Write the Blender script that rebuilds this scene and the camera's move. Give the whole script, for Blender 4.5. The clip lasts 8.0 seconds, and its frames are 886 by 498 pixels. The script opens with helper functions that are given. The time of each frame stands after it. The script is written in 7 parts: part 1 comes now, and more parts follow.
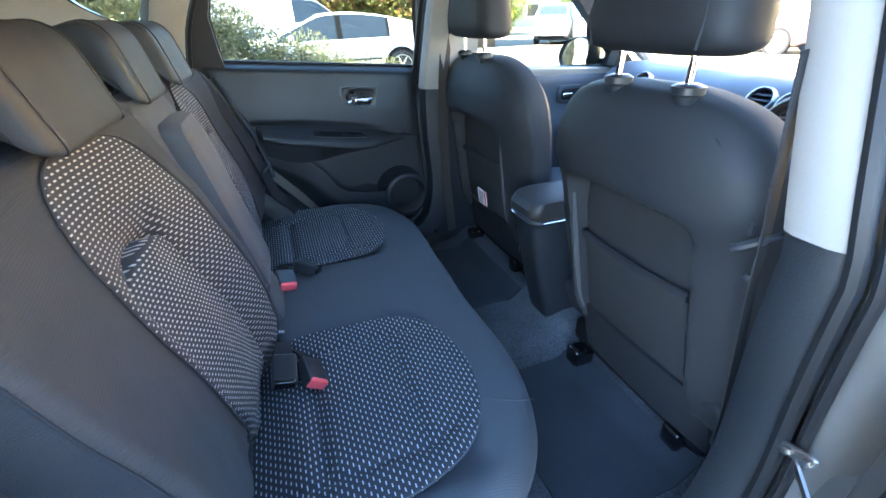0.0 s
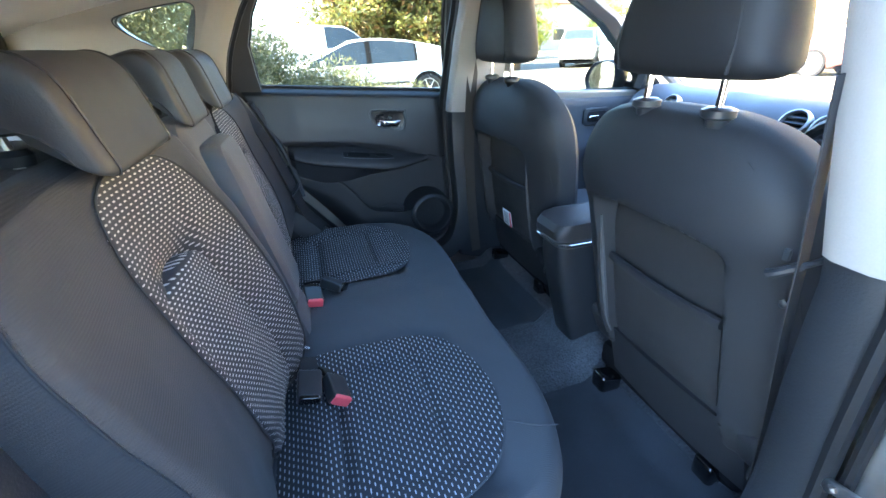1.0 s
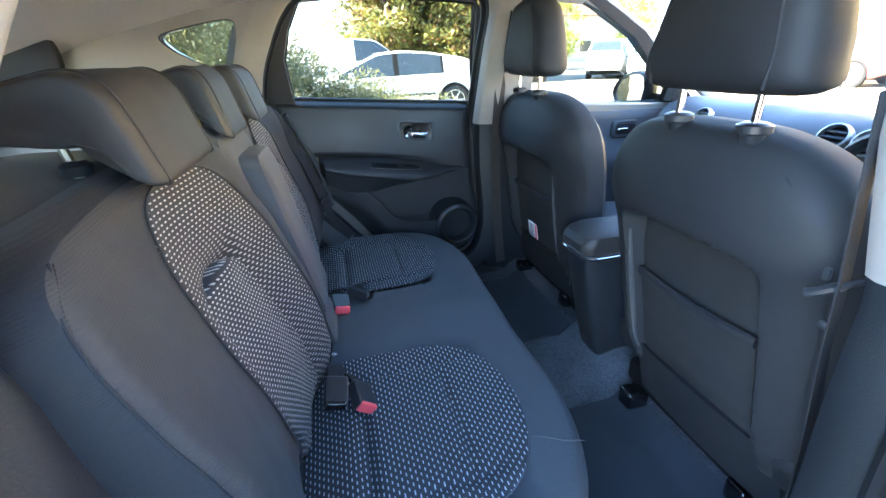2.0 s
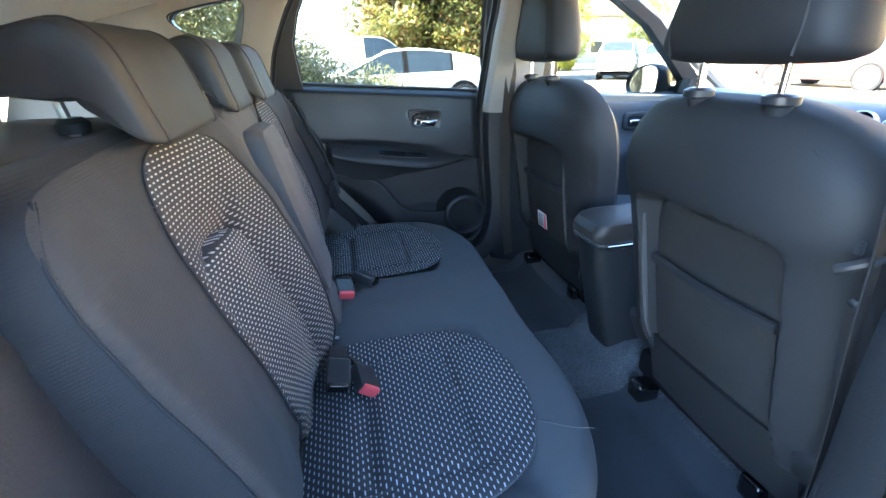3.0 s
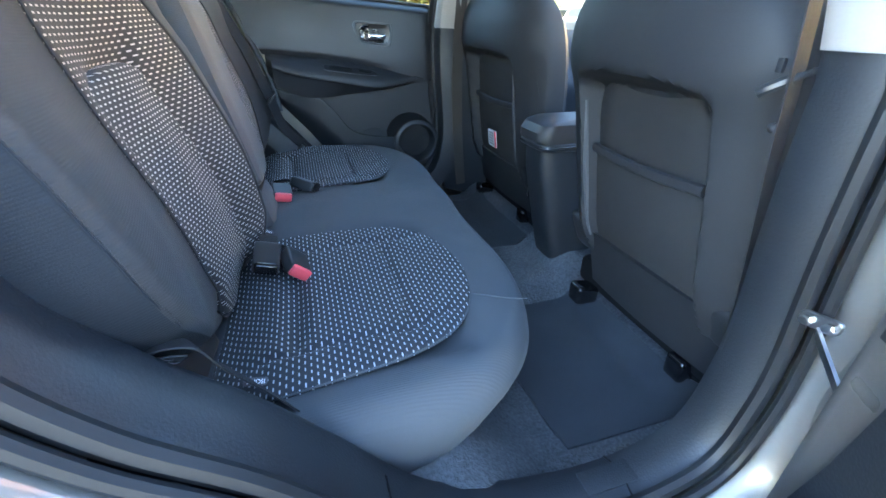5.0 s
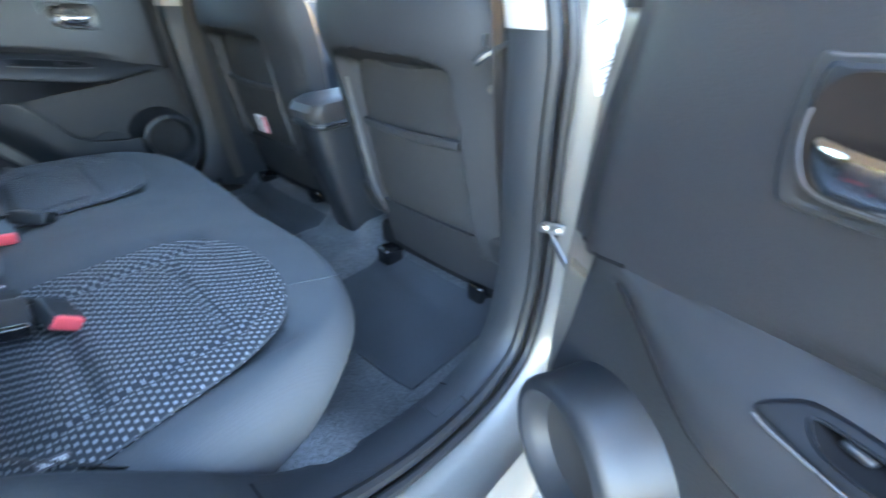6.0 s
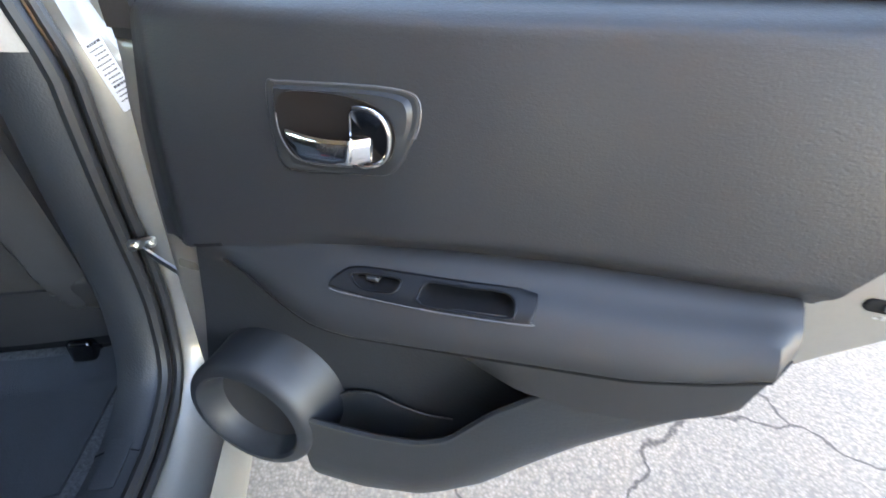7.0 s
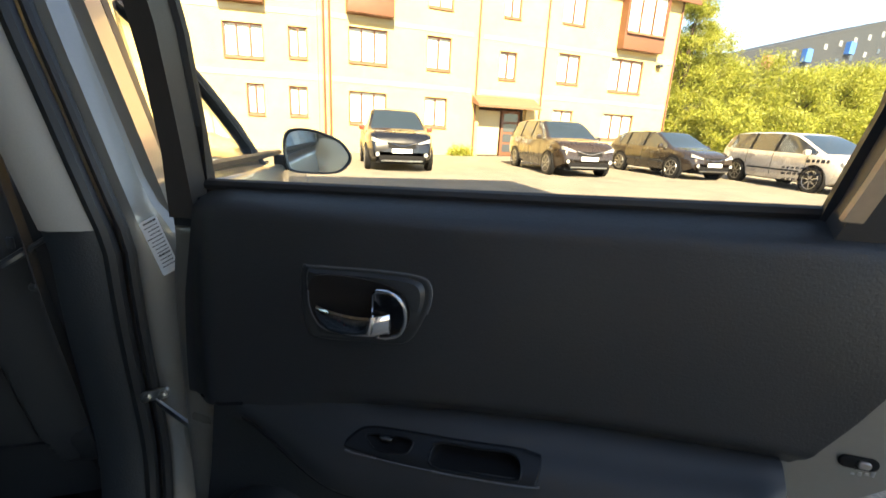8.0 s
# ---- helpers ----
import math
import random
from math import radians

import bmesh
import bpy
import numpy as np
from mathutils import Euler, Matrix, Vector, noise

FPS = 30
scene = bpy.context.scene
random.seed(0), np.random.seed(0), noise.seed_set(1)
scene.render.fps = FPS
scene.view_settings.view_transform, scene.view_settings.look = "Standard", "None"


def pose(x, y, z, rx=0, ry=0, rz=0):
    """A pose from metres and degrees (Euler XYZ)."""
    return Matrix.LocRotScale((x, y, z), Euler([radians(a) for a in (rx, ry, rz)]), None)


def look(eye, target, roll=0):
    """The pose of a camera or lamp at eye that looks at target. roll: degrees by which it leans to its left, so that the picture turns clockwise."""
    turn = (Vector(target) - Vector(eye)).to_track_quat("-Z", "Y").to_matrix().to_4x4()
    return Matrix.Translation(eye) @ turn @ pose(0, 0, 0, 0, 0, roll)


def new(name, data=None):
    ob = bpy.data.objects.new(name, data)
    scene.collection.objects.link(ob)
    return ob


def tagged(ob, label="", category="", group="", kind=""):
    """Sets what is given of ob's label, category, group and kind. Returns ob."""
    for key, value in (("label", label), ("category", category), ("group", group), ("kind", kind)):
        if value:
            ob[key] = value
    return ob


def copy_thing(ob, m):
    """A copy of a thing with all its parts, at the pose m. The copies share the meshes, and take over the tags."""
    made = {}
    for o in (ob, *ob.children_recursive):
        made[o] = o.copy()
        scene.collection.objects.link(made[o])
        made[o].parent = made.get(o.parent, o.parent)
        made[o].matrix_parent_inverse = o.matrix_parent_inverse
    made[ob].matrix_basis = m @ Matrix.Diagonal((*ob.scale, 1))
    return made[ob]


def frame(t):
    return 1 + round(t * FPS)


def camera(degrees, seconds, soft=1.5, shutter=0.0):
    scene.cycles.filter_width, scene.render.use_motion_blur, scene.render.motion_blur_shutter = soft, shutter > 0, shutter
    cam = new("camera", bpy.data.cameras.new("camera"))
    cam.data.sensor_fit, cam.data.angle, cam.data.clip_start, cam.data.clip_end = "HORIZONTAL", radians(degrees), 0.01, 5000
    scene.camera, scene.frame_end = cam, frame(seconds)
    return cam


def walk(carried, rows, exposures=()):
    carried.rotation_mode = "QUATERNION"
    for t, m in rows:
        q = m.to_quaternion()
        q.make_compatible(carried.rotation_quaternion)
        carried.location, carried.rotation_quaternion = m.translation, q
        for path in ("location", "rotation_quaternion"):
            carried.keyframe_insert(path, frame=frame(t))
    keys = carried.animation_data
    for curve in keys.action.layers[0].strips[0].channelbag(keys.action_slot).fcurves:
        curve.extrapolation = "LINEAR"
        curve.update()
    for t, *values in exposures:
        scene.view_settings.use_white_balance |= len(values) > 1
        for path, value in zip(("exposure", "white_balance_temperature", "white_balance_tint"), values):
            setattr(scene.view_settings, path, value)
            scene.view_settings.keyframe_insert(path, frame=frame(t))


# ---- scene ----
cam = camera(91.8, 8.0, shutter=0.25)
PATH = [
    (0, (-0.504, -0.939, 1.199), (0.101, 0.716, 0.253), -1.8),
    (0.5, (-0.51, -0.94, 1.2), (0.038, 0.756, 0.292), -2.1),
    (1, (-0.511, -0.943, 1.202), (0.01, 0.786, 0.342), -2.3),
    (1.5, (-0.52, -0.95, 1.21), (-0.061, 0.816, 0.39), -2.7),
    (3, (-0.524, -0.94, 1.163), (-0.124, 0.843, 0.349), -1.9),
    (3.5, (-0.499, -0.944, 1.098), (-0.079, 0.816, 0.246), 0.1),
    (4, (-0.488, -0.95, 1.059), (-0.007, 0.788, 0.195), 1.5),
    (5.5, (-0.49, -1.024, 0.977), (0.171, 0.574, -0.027), -1.9),
    (6, (-0.507, -1.035, 1.014), (0.746, 0.13, -0.021), -0.0),
    (6.2, (-0.509, -1.037, 1.03), (0.995, -0.245, -0.025), 1.2),
    (6.5, (-0.533, -1.059, 1.047), (1.157, -0.76, 0.02), -0.3),
    (6.7, (-0.565, -1.071, 1.054), (0.548, -1.098, 0.383), -1.3),
    (7, (-0.616, -1.078, 1.064), (1.04, -1.489, 0.02), 3.8),
    (7.2, (-0.639, -1.074, 1.072), (0.424, -1.351, 0.377), 4.7),
    (7.5, (-0.651, -1.061, 1.089), (1.094, -1.491, 0.211), 4.9),
    (7.7, (-0.650, -1.056, 1.104), (0.539, -1.339, 0.662), 3.1),
    (8, (-0.648, -1.054, 1.129), (1.223, -1.514, 0.591), 2.9),
]
walk(cam, [(t, look(eye, target, roll)) for t, eye, target, roll in PATH],
     exposures=[(0.0, 5.22, 6100, 9), (3.0, 5.2, 6200, 9), (4.0, 5.28, 6600, 9), (5.5, 5.85, 6450, 7), (6.4, 6.15, 8000, 11), (7.0, 5.15, 8700, 15), (7.3, 4.7, 8500, 12), (7.5, 4.3, 8200, 12), (7.75, 3.2, 8000, 11), (8.0, 2.55, 8200, 10)])

# ---- world and sun ----
SUN_EL, SUN_AZ = 38.0, 172.0          # degrees; azimuth of the sun, counter-clockwise from +x
world = bpy.data.worlds.new("World")
scene.world = world
world.use_nodes = True
wn = world.node_tree
sky = wn.nodes.new("ShaderNodeTexSky")
sky.sky_type = "NISHITA"
sky.sun_disc = False
sky.sun_elevation = radians(SUN_EL)
sky.sun_rotation = radians(90.0 - SUN_AZ)
sky.altitude = 1200.0
sky.air_density, sky.dust_density, sky.ozone_density = 1.0, 0.0, 1.2
wn.links.new(sky.outputs[0], wn.nodes["Background"].inputs[0])
wn.nodes["Background"].inputs[1].default_value = 0.09
sun_data = bpy.data.lights.new("sun", "SUN")
sun_data.energy, sun_data.angle, sun_data.color = 5.0, radians(0.53), (1.0, 0.86, 0.66)
sun = new("sun", sun_data)
sun_dir = Vector((math.cos(radians(SUN_EL)) * math.cos(radians(SUN_AZ)), math.cos(radians(SUN_EL)) * math.sin(radians(SUN_AZ)), math.sin(radians(SUN_EL))))
sun.matrix_world = look(sun_dir * 40.0, (0, 0, 0))


# ---- mesh tools ----
def part(name, bm, material, parent=None, label="", sharp=35.0, recalc=True):
    """Link a bmesh as one mesh object, under a thing or a part."""
    if recalc:
        bmesh.ops.recalc_face_normals(bm, faces=bm.faces[:])
    me = bpy.data.meshes.new(name)
    bm.to_mesh(me)
    bm.free()
    me.shade_smooth()
    me.set_sharp_from_angle(angle=radians(sharp))
    me.materials.append(material)
    ob = new(name, me)
    if parent is not None:
        ob.parent = parent
        ob.matrix_parent_inverse = base_inverse(parent)
    if label:
        ob["label"] = label
    return ob


def base_inverse(ob):
    m = Matrix.Identity(4)
    chain = []
    while ob is not None:
        chain.append(ob)
        ob = ob.parent
    for o in reversed(chain):
        m = m @ (o.matrix_parent_inverse @ o.matrix_basis if o.parent else o.matrix_basis)
    return m.inverted()


def thing(name, at, label, category, group="", kind=""):
    """An Empty at the base of a thing, which parents its parts."""
    ob = new(name)
    ob.empty_display_size = 0.05
    ob.matrix_basis = Matrix.Translation(at)
    return tagged(ob, label, category, group, kind)


def same(p):
    return p


def spl(points, n=8, closed=True):
    """A smooth curve through points of any dimension, n steps a span."""
    pts = [np.array(p, float) for p in points]
    m = len(pts)
    out = []
    for i in range(m if closed else m - 1):
        if closed:
            p0, p1, p2, p3 = pts[i - 1], pts[i], pts[(i + 1) % m], pts[(i + 2) % m]
        else:
            p1, p2 = pts[i], pts[i + 1]
            p0 = pts[i - 1] if i else 2 * p1 - p2
            p3 = pts[i + 2] if i + 2 < m else 2 * p2 - p1
        for k in range(n):
            t = k / n
            out.append(0.5 * (2 * p1 + (p2 - p0) * t + (2 * p0 - 5 * p1 + 4 * p2 - p3) * t * t + (3 * p1 - p0 - 3 * p2 + p3) * t ** 3))
    if not closed:
        out.append(pts[-1])
    return out


def rrect(w, h, r, n=6, cx=0.0, cy=0.0):
    """A rounded rectangle as a list of points."""
    out = []
    for sx, sy, a0 in ((1, 1, 0), (-1, 1, 90), (-1, -1, 180), (1, -1, 270)):
        for k in range(n + 1):
            a = radians(a0 + 90.0 * k / n)
            out.append((cx + sx * (w / 2 - r) + r * math.cos(a), cy + sy * (h / 2 - r) + r * math.sin(a)))
    return out


def lattice(bm, rows, close_u=False, close_v=False, uv=None):
    """Quads over rows of points; close_u joins each row's ends, close_v the first and last row."""
    vs = [[bm.verts.new(p) for p in r] for r in rows]
    nr, nc = len(vs), len(vs[0])
    lay = bm.loops.layers.uv.verify() if uv else None
    for i in range(nr if close_v else nr - 1):
        for j in range(nc if close_u else nc - 1):
            ids = ((i, j), (i, (j + 1) % nc), ((i + 1) % nr, (j + 1) % nc), ((i + 1) % nr, j))
            try:
                f = bm.faces.new([vs[a][b] for a, b in ids])
            except ValueError:
                continue
            if uv:
                for loop, (a, b) in zip(f.loops, ids):
                    loop[lay].uv = uv[a][b]
    return vs


def cap(bm, ring):
    try:
        bm.faces.new(ring)
    except ValueError:
        pass


def pillow(outline, rings, tf, centre=None, cap_ends=True, cap_first=True):
    """Rings of an outline (list of (u, v)), each scaled by s towards the centre (and pushed to w): rings is a list of (inset, w).
    inset 0 is the outline, 1 the centre. tf maps (u, v, w) into the world."""
    bm = bmesh.new()
    pts = np.array(outline)
    c = np.array(centre) if centre is not None else pts.mean(0)
    rows, uv = [], []
    for inset, w in rings:
        q = c + (pts - c) * (1 - inset)
        ww = w if callable(w) else (lambda u, v, w=w: w)
        rows.append([tf((u, v, ww(u, v))) for u, v in q])
        uv.append([(u, v) for u, v in q])
    vs = lattice(bm, rows, close_u=True, uv=uv)
    if cap_ends:
        if cap_first:
            cap(bm, vs[0])
        cap(bm, vs[-1])
    return bm


def soft_rings(depth, round_=0.02, size=0.3, n=5):
    """Rings for a slab with rounded edges, from w = 0 to depth."""
    r = round_ / size
    out = [(0.6, 0.0), (r, 0.0)]
    for k in range(n + 1):
        a = math.pi / 2 * k / n
        out.append((r * (1 - math.sin(a)), depth * 0.5 * 0 + round_ * (1 - math.cos(a))))
    for k in range(n + 1):
        a = math.pi / 2 * k / n
        out.append((r * (1 - math.cos(a)), depth - round_ * (1 - math.sin(a))))
    out.append((0.6, depth))
    return out


def slab(outline, w0, w1, round_, tf, size=None):
    """A plate of an outline between w0 and w1, with rounded edges."""
    pts = np.array(outline)
    size = size or 0.5 * min(np.ptp(pts[:, 0]), np.ptp(pts[:, 1]))
    round_ = min(round_, abs(w1 - w0) * 0.49)
    sign = 1.0 if w1 > w0 else -1.0
    rings = [(i, w0 + sign * w) for i, w in soft_rings(abs(w1 - w0), round_, size, 4)]
    return pillow(outline, rings, tf)


def sheet(nu, nv, f, tf=same, back=None, uvf=None):
    """A grid of f(s, t), s and t from 0 to 1, as a solid when back(s, t) is given."""
    bm = bmesh.new()
    rows = [[tf(f(i / nu, j / nv)) for i in range(nu + 1)] for j in range(nv + 1)]
    uv = [[(uvf(i / nu, j / nv) if uvf else (i / nu, j / nv)) for i in range(nu + 1)] for j in range(nv + 1)]
    a = lattice(bm, rows, uv=uv)
    if back:
        rows = [[tf(back(i / nu, j / nv)) for i in range(nu + 1)] for j in range(nv + 1)]
        b = lattice(bm, rows, uv=uv)
        for j in range(nv):
            cap(bm, (a[j][0], a[j + 1][0], b[j + 1][0], b[j][0]))
            cap(bm, (a[j][nu], a[j + 1][nu], b[j + 1][nu], b[j][nu]))
        for i in range(nu):
            cap(bm, (a[0][i], a[0][i + 1], b[0][i + 1], b[0][i]))
            cap(bm, (a[nv][i], a[nv][i + 1], b[nv][i + 1], b[nv][i]))
    return bm


def tube(path, radius, segs=8, closed=False, bm=None, flat=1.0):
    """A tube along a path of points; radius may be a list."""
    bm = bm or bmesh.new()
    pts = [Vector(p) for p in path]
    n = len(pts)
    rows = []
    last = None
    for i, p in enumerate(pts):
        a = pts[i - 1] if (i or closed) else p
        b = pts[(i + 1) % n] if (i + 1 < n or closed) else p
        d = (b - a).normalized()
        ref = last if last is not None else (Vector((0, 0, 1)) if abs(d.z) < 0.9 else Vector((1, 0, 0)))
        s = d.cross(ref).cross(d)
        s = s.normalized() if s.length > 1e-6 else d.orthogonal().normalized()
        last = s
        q = d.cross(s)
        r = radius[i] if isinstance(radius, (list, tuple)) else radius
        rows.append([p + s * (r * math.cos(2 * math.pi * k / segs)) + q * (r * flat * math.sin(2 * math.pi * k / segs)) for k in range(segs)])
    vs = lattice(bm, rows, close_u=True, close_v=closed)
    if not closed:
        cap(bm, vs[0])
        cap(bm, vs[-1])
    return bm


def ribbon(path, side, width, thick):
    """A strap along a path: side(i) gives the direction of its width."""
    bm = bmesh.new()
    pts = [Vector(p) for p in path]
    rows = []
    for i, p in enumerate(pts):
        d = (pts[min(i + 1, len(pts) - 1)] - pts[max(i - 1, 0)]).normalized()
        s = Vector(side(i) if callable(side) else side).normalized()
        nn = d.cross(s).normalized()
        rows.append([p + s * (a * width / 2) + nn * (b * thick / 2) for a, b in ((-1, -1), (1, -1), (1, 1), (-1, 1))])
    vs = lattice(bm, rows, close_u=True)
    cap(bm, vs[0])
    cap(bm, vs[-1])
    return bm


def lathe(profile, tf, segs=32, bm=None):
    """A turned body: profile of (radius, w), tf maps (a, b, w)."""
    bm = bm or bmesh.new()
    rows = [[tf((r * math.cos(2 * math.pi * k / segs), r * math.sin(2 * math.pi * k / segs), w)) for k in range(segs)] for r, w in profile]
    vs = lattice(bm, rows, close_u=True)
    cap(bm, vs[0])
    cap(bm, vs[-1])
    return bm


def plate(outer, holes, tf, w0, w1):
    """A flat plate with holes, between w0 and w1."""
    bm = bmesh.new()
    tops = []
    edges = []
    for loop in (outer, *holes):
        vs = [bm.verts.new((p[0], p[1], 0.0)) for p in loop]
        tops.append(vs)
        for i in range(len(vs)):
            edges.append(bm.edges.new((vs[i - 1], vs[i])))
    bmesh.ops.triangle_fill(bm, use_beauty=True, edges=edges, normal=(0, 0, 1))
    faces = bm.faces[:]
    copy = {}
    for v in bm.verts[:]:
        copy[v] = bm.verts.new(v.co)
    for f in faces:
        bm.faces.new([copy[v] for v in reversed(f.verts)])
    for vs in tops:
        for i in range(len(vs)):
            cap(bm, (vs[i - 1], vs[i], copy[vs[i]], copy[vs[i - 1]]))
    low = set(copy.values())
    for v in bm.verts:
        v.co = tf((v.co.x, v.co.y, w0 if v in low else w1))
    return bm


def box(x0, x1, y0, y1, z0, z1, bevel=0.0, tf=same, bm=None):
    own = bmesh.new()
    bmesh.ops.create_cube(own, size=1.0)
    for v in own.verts:
        v.co = Vector((x0 + (v.co.x + 0.5) * (x1 - x0), y0 + (v.co.y + 0.5) * (y1 - y0), z0 + (v.co.z + 0.5) * (z1 - z0)))
    if bevel:
        bmesh.ops.bevel(own, geom=own.edges[:], offset=bevel, segments=2, affect="EDGES", profile=0.6)
    for v in own.verts:
        v.co = tf(tuple(v.co))
    if bm is None:
        return own
    me = bpy.data.meshes.new("tmp")
    own.to_mesh(me)
    own.free()
    bm.from_mesh(me)
    bpy.data.meshes.remove(me)
    return bm


def step(x, a, b):
    t = min(1.0, max(0.0, (x - a) / (b - a))) if a != b else float(x > a)
    return t * t * (3 - 2 * t)


def lin(x, xs, ys):
    return float(np.interp(x, xs, ys))


# ---- materials ----
def material(name, color, rough=0.6, metal=0.0, bump=0.0, scale=200.0, vary=0.15, coat=0.0, stain=6.0, spec=0.5, sheen=0.0, dist=0.001):
    """A surface with fine grain and slow variation, in object space metres."""
    m = bpy.data.materials.new(name)
    m.use_nodes = True
    nt = m.node_tree
    b = nt.nodes["Principled BSDF"]
    b.inputs["Roughness"].default_value = rough
    b.inputs["Metallic"].default_value = metal
    b.inputs["Specular IOR Level"].default_value = spec
    b.inputs["Coat Weight"].default_value = coat
    b.inputs["Coat Roughness"].default_value = 0.05
    b.inputs["Sheen Weight"].default_value = sheen
    tc = nt.nodes.new("ShaderNodeTexCoord")
    big = nt.nodes.new("ShaderNodeTexNoise")
    big.inputs["Scale"].default_value, big.inputs["Detail"].default_value = stain, 5.0
    fine = nt.nodes.new("ShaderNodeTexNoise")
    fine.inputs["Scale"].default_value, fine.inputs["Detail"].default_value = scale, 3.0
    for n in (big, fine):
        nt.links.new(tc.outputs["Object"], n.inputs["Vector"])
    mix = nt.nodes.new("ShaderNodeMath")
    mix.operation = "ADD"
    nt.links.new(big.outputs["Fac"], mix.inputs[0])
    nt.links.new(fine.outputs["Fac"], mix.inputs[1])
    ramp = nt.nodes.new("ShaderNodeMapRange")
    ramp.inputs["From Min"].default_value, ramp.inputs["From Max"].default_value = 0.6, 1.4
    ramp.inputs["To Min"].default_value, ramp.inputs["To Max"].default_value = 1 - vary, 1 + vary
    nt.links.new(mix.outputs[0], ramp.inputs["Value"])
    hue = nt.nodes.new("ShaderNodeVectorMath")
    hue.operation = "SCALE"
    hue.inputs[0].default_value = color
    nt.links.new(ramp.outputs[0], hue.inputs["Scale"])
    nt.links.new(hue.outputs[0], b.inputs["Base Color"])
    rr = nt.nodes.new("ShaderNodeMapRange")
    rr.inputs["From Min"].default_value, rr.inputs["From Max"].default_value = 0.3, 0.7
    rr.inputs["To Min"].default_value, rr.inputs["To Max"].default_value = max(0.02, rough - 0.07), min(1.0, rough + 0.07)
    nt.links.new(big.outputs["Fac"], rr.inputs["Value"])
    nt.links.new(rr.outputs[0], b.inputs["Roughness"])
    if bump:
        bp = nt.nodes.new("ShaderNodeBump")
        bp.inputs["Strength"].default_value, bp.inputs["Distance"].default_value = bump, dist
        nt.links.new(fine.outputs["Fac"], bp.inputs["Height"])
        nt.links.new(bp.outputs[0], b.inputs["Normal"])
    return m


def calc(nt, op, a, b=None, c=None):
    n = nt.nodes.new("ShaderNodeMath")
    n.operation = op
    for i, v in enumerate((a, b, c)):
        if v is None:
            continue
        if isinstance(v, (int, float)):
            n.inputs[i].default_value = v
        else:
            nt.links.new(v, n.inputs[i])
    return n.outputs[0]


def dotted(name, base, dash, pu, pv, lu, lv, rough=0.9, swap=False):
    """Woven cloth with staggered pale dashes, laid out by the UV map in metres."""
    m = material(name, base, rough, bump=0.25, scale=900.0, vary=0.2, sheen=0.04)
    nt = m.node_tree
    b = nt.nodes["Principled BSDF"]
    uv = nt.nodes.new("ShaderNodeTexCoord").outputs["UV"]
    sep = nt.nodes.new("ShaderNodeSeparateXYZ")
    nt.links.new(uv, sep.inputs[0])
    v = calc(nt, "DIVIDE", sep.outputs[0 if swap else 1], pv)
    row = calc(nt, "FLOOR", v)
    u = calc(nt, "ADD", calc(nt, "DIVIDE", sep.outputs[1 if swap else 0], pu), calc(nt, "MULTIPLY", calc(nt, "MODULO", row, 2.0), 0.5))
    du = calc(nt, "ABSOLUTE", calc(nt, "SUBTRACT", calc(nt, "FRACT", u), 0.5))
    dv = calc(nt, "ABSOLUTE", calc(nt, "SUBTRACT", calc(nt, "FRACT", v), 0.5))
    e = calc(nt, "ADD", calc(nt, "POWER", calc(nt, "DIVIDE", du, lu), 4.0), calc(nt, "POWER", calc(nt, "DIVIDE", dv, lv), 4.0))
    on = calc(nt, "SUBTRACT", 1.0, calc(nt, "SMOOTH_MIN", calc(nt, "MULTIPLY", e, 0.8), 1.0, 0.2))
    mask = nt.nodes.new("ShaderNodeClamp")
    nt.links.new(on, mask.inputs[0])
    old = b.inputs["Base Color"].links[0].from_socket
    mx = nt.nodes.new("ShaderNodeMix")
    mx.data_type = "RGBA"
    nt.links.new(mask.outputs[0], mx.inputs[0])
    nt.links.new(old, mx.inputs[6])
    mx.inputs[7].default_value = (*dash, 1)
    nt.links.new(mx.outputs[2], b.inputs["Base Color"])
    return m


def ribbed(name, base, pitch, rough=0.9, spec=0.5):
    """Cloth with a fine cross rib along the UV map's u."""
    m = material(name, base, rough, bump=0.2, scale=900.0, vary=0.14, sheen=0.05, stain=4.0, spec=spec)
    nt = m.node_tree
    b = nt.nodes["Principled BSDF"]
    uv = nt.nodes.new("ShaderNodeTexCoord").outputs["UV"]
    w = nt.nodes.new("ShaderNodeTexWave")
    w.wave_type, w.bands_direction = "BANDS", "Y"
    w.inputs["Scale"].default_value = 1.0 / pitch / 3.18
    w.inputs["Distortion"].default_value = 0.3
    nt.links.new(uv, w.inputs["Vector"])
    bp = nt.nodes.new("ShaderNodeBump")
    bp.inputs["Strength"].default_value, bp.inputs["Distance"].default_value = 0.35, 0.0006
    nt.links.new(w.outputs["Fac"], bp.inputs["Height"])
    nt.links.new(b.inputs["Normal"].links[0].from_socket, bp.inputs["Normal"])
    nt.links.new(bp.outputs[0], b.inputs["Normal"])
    return m


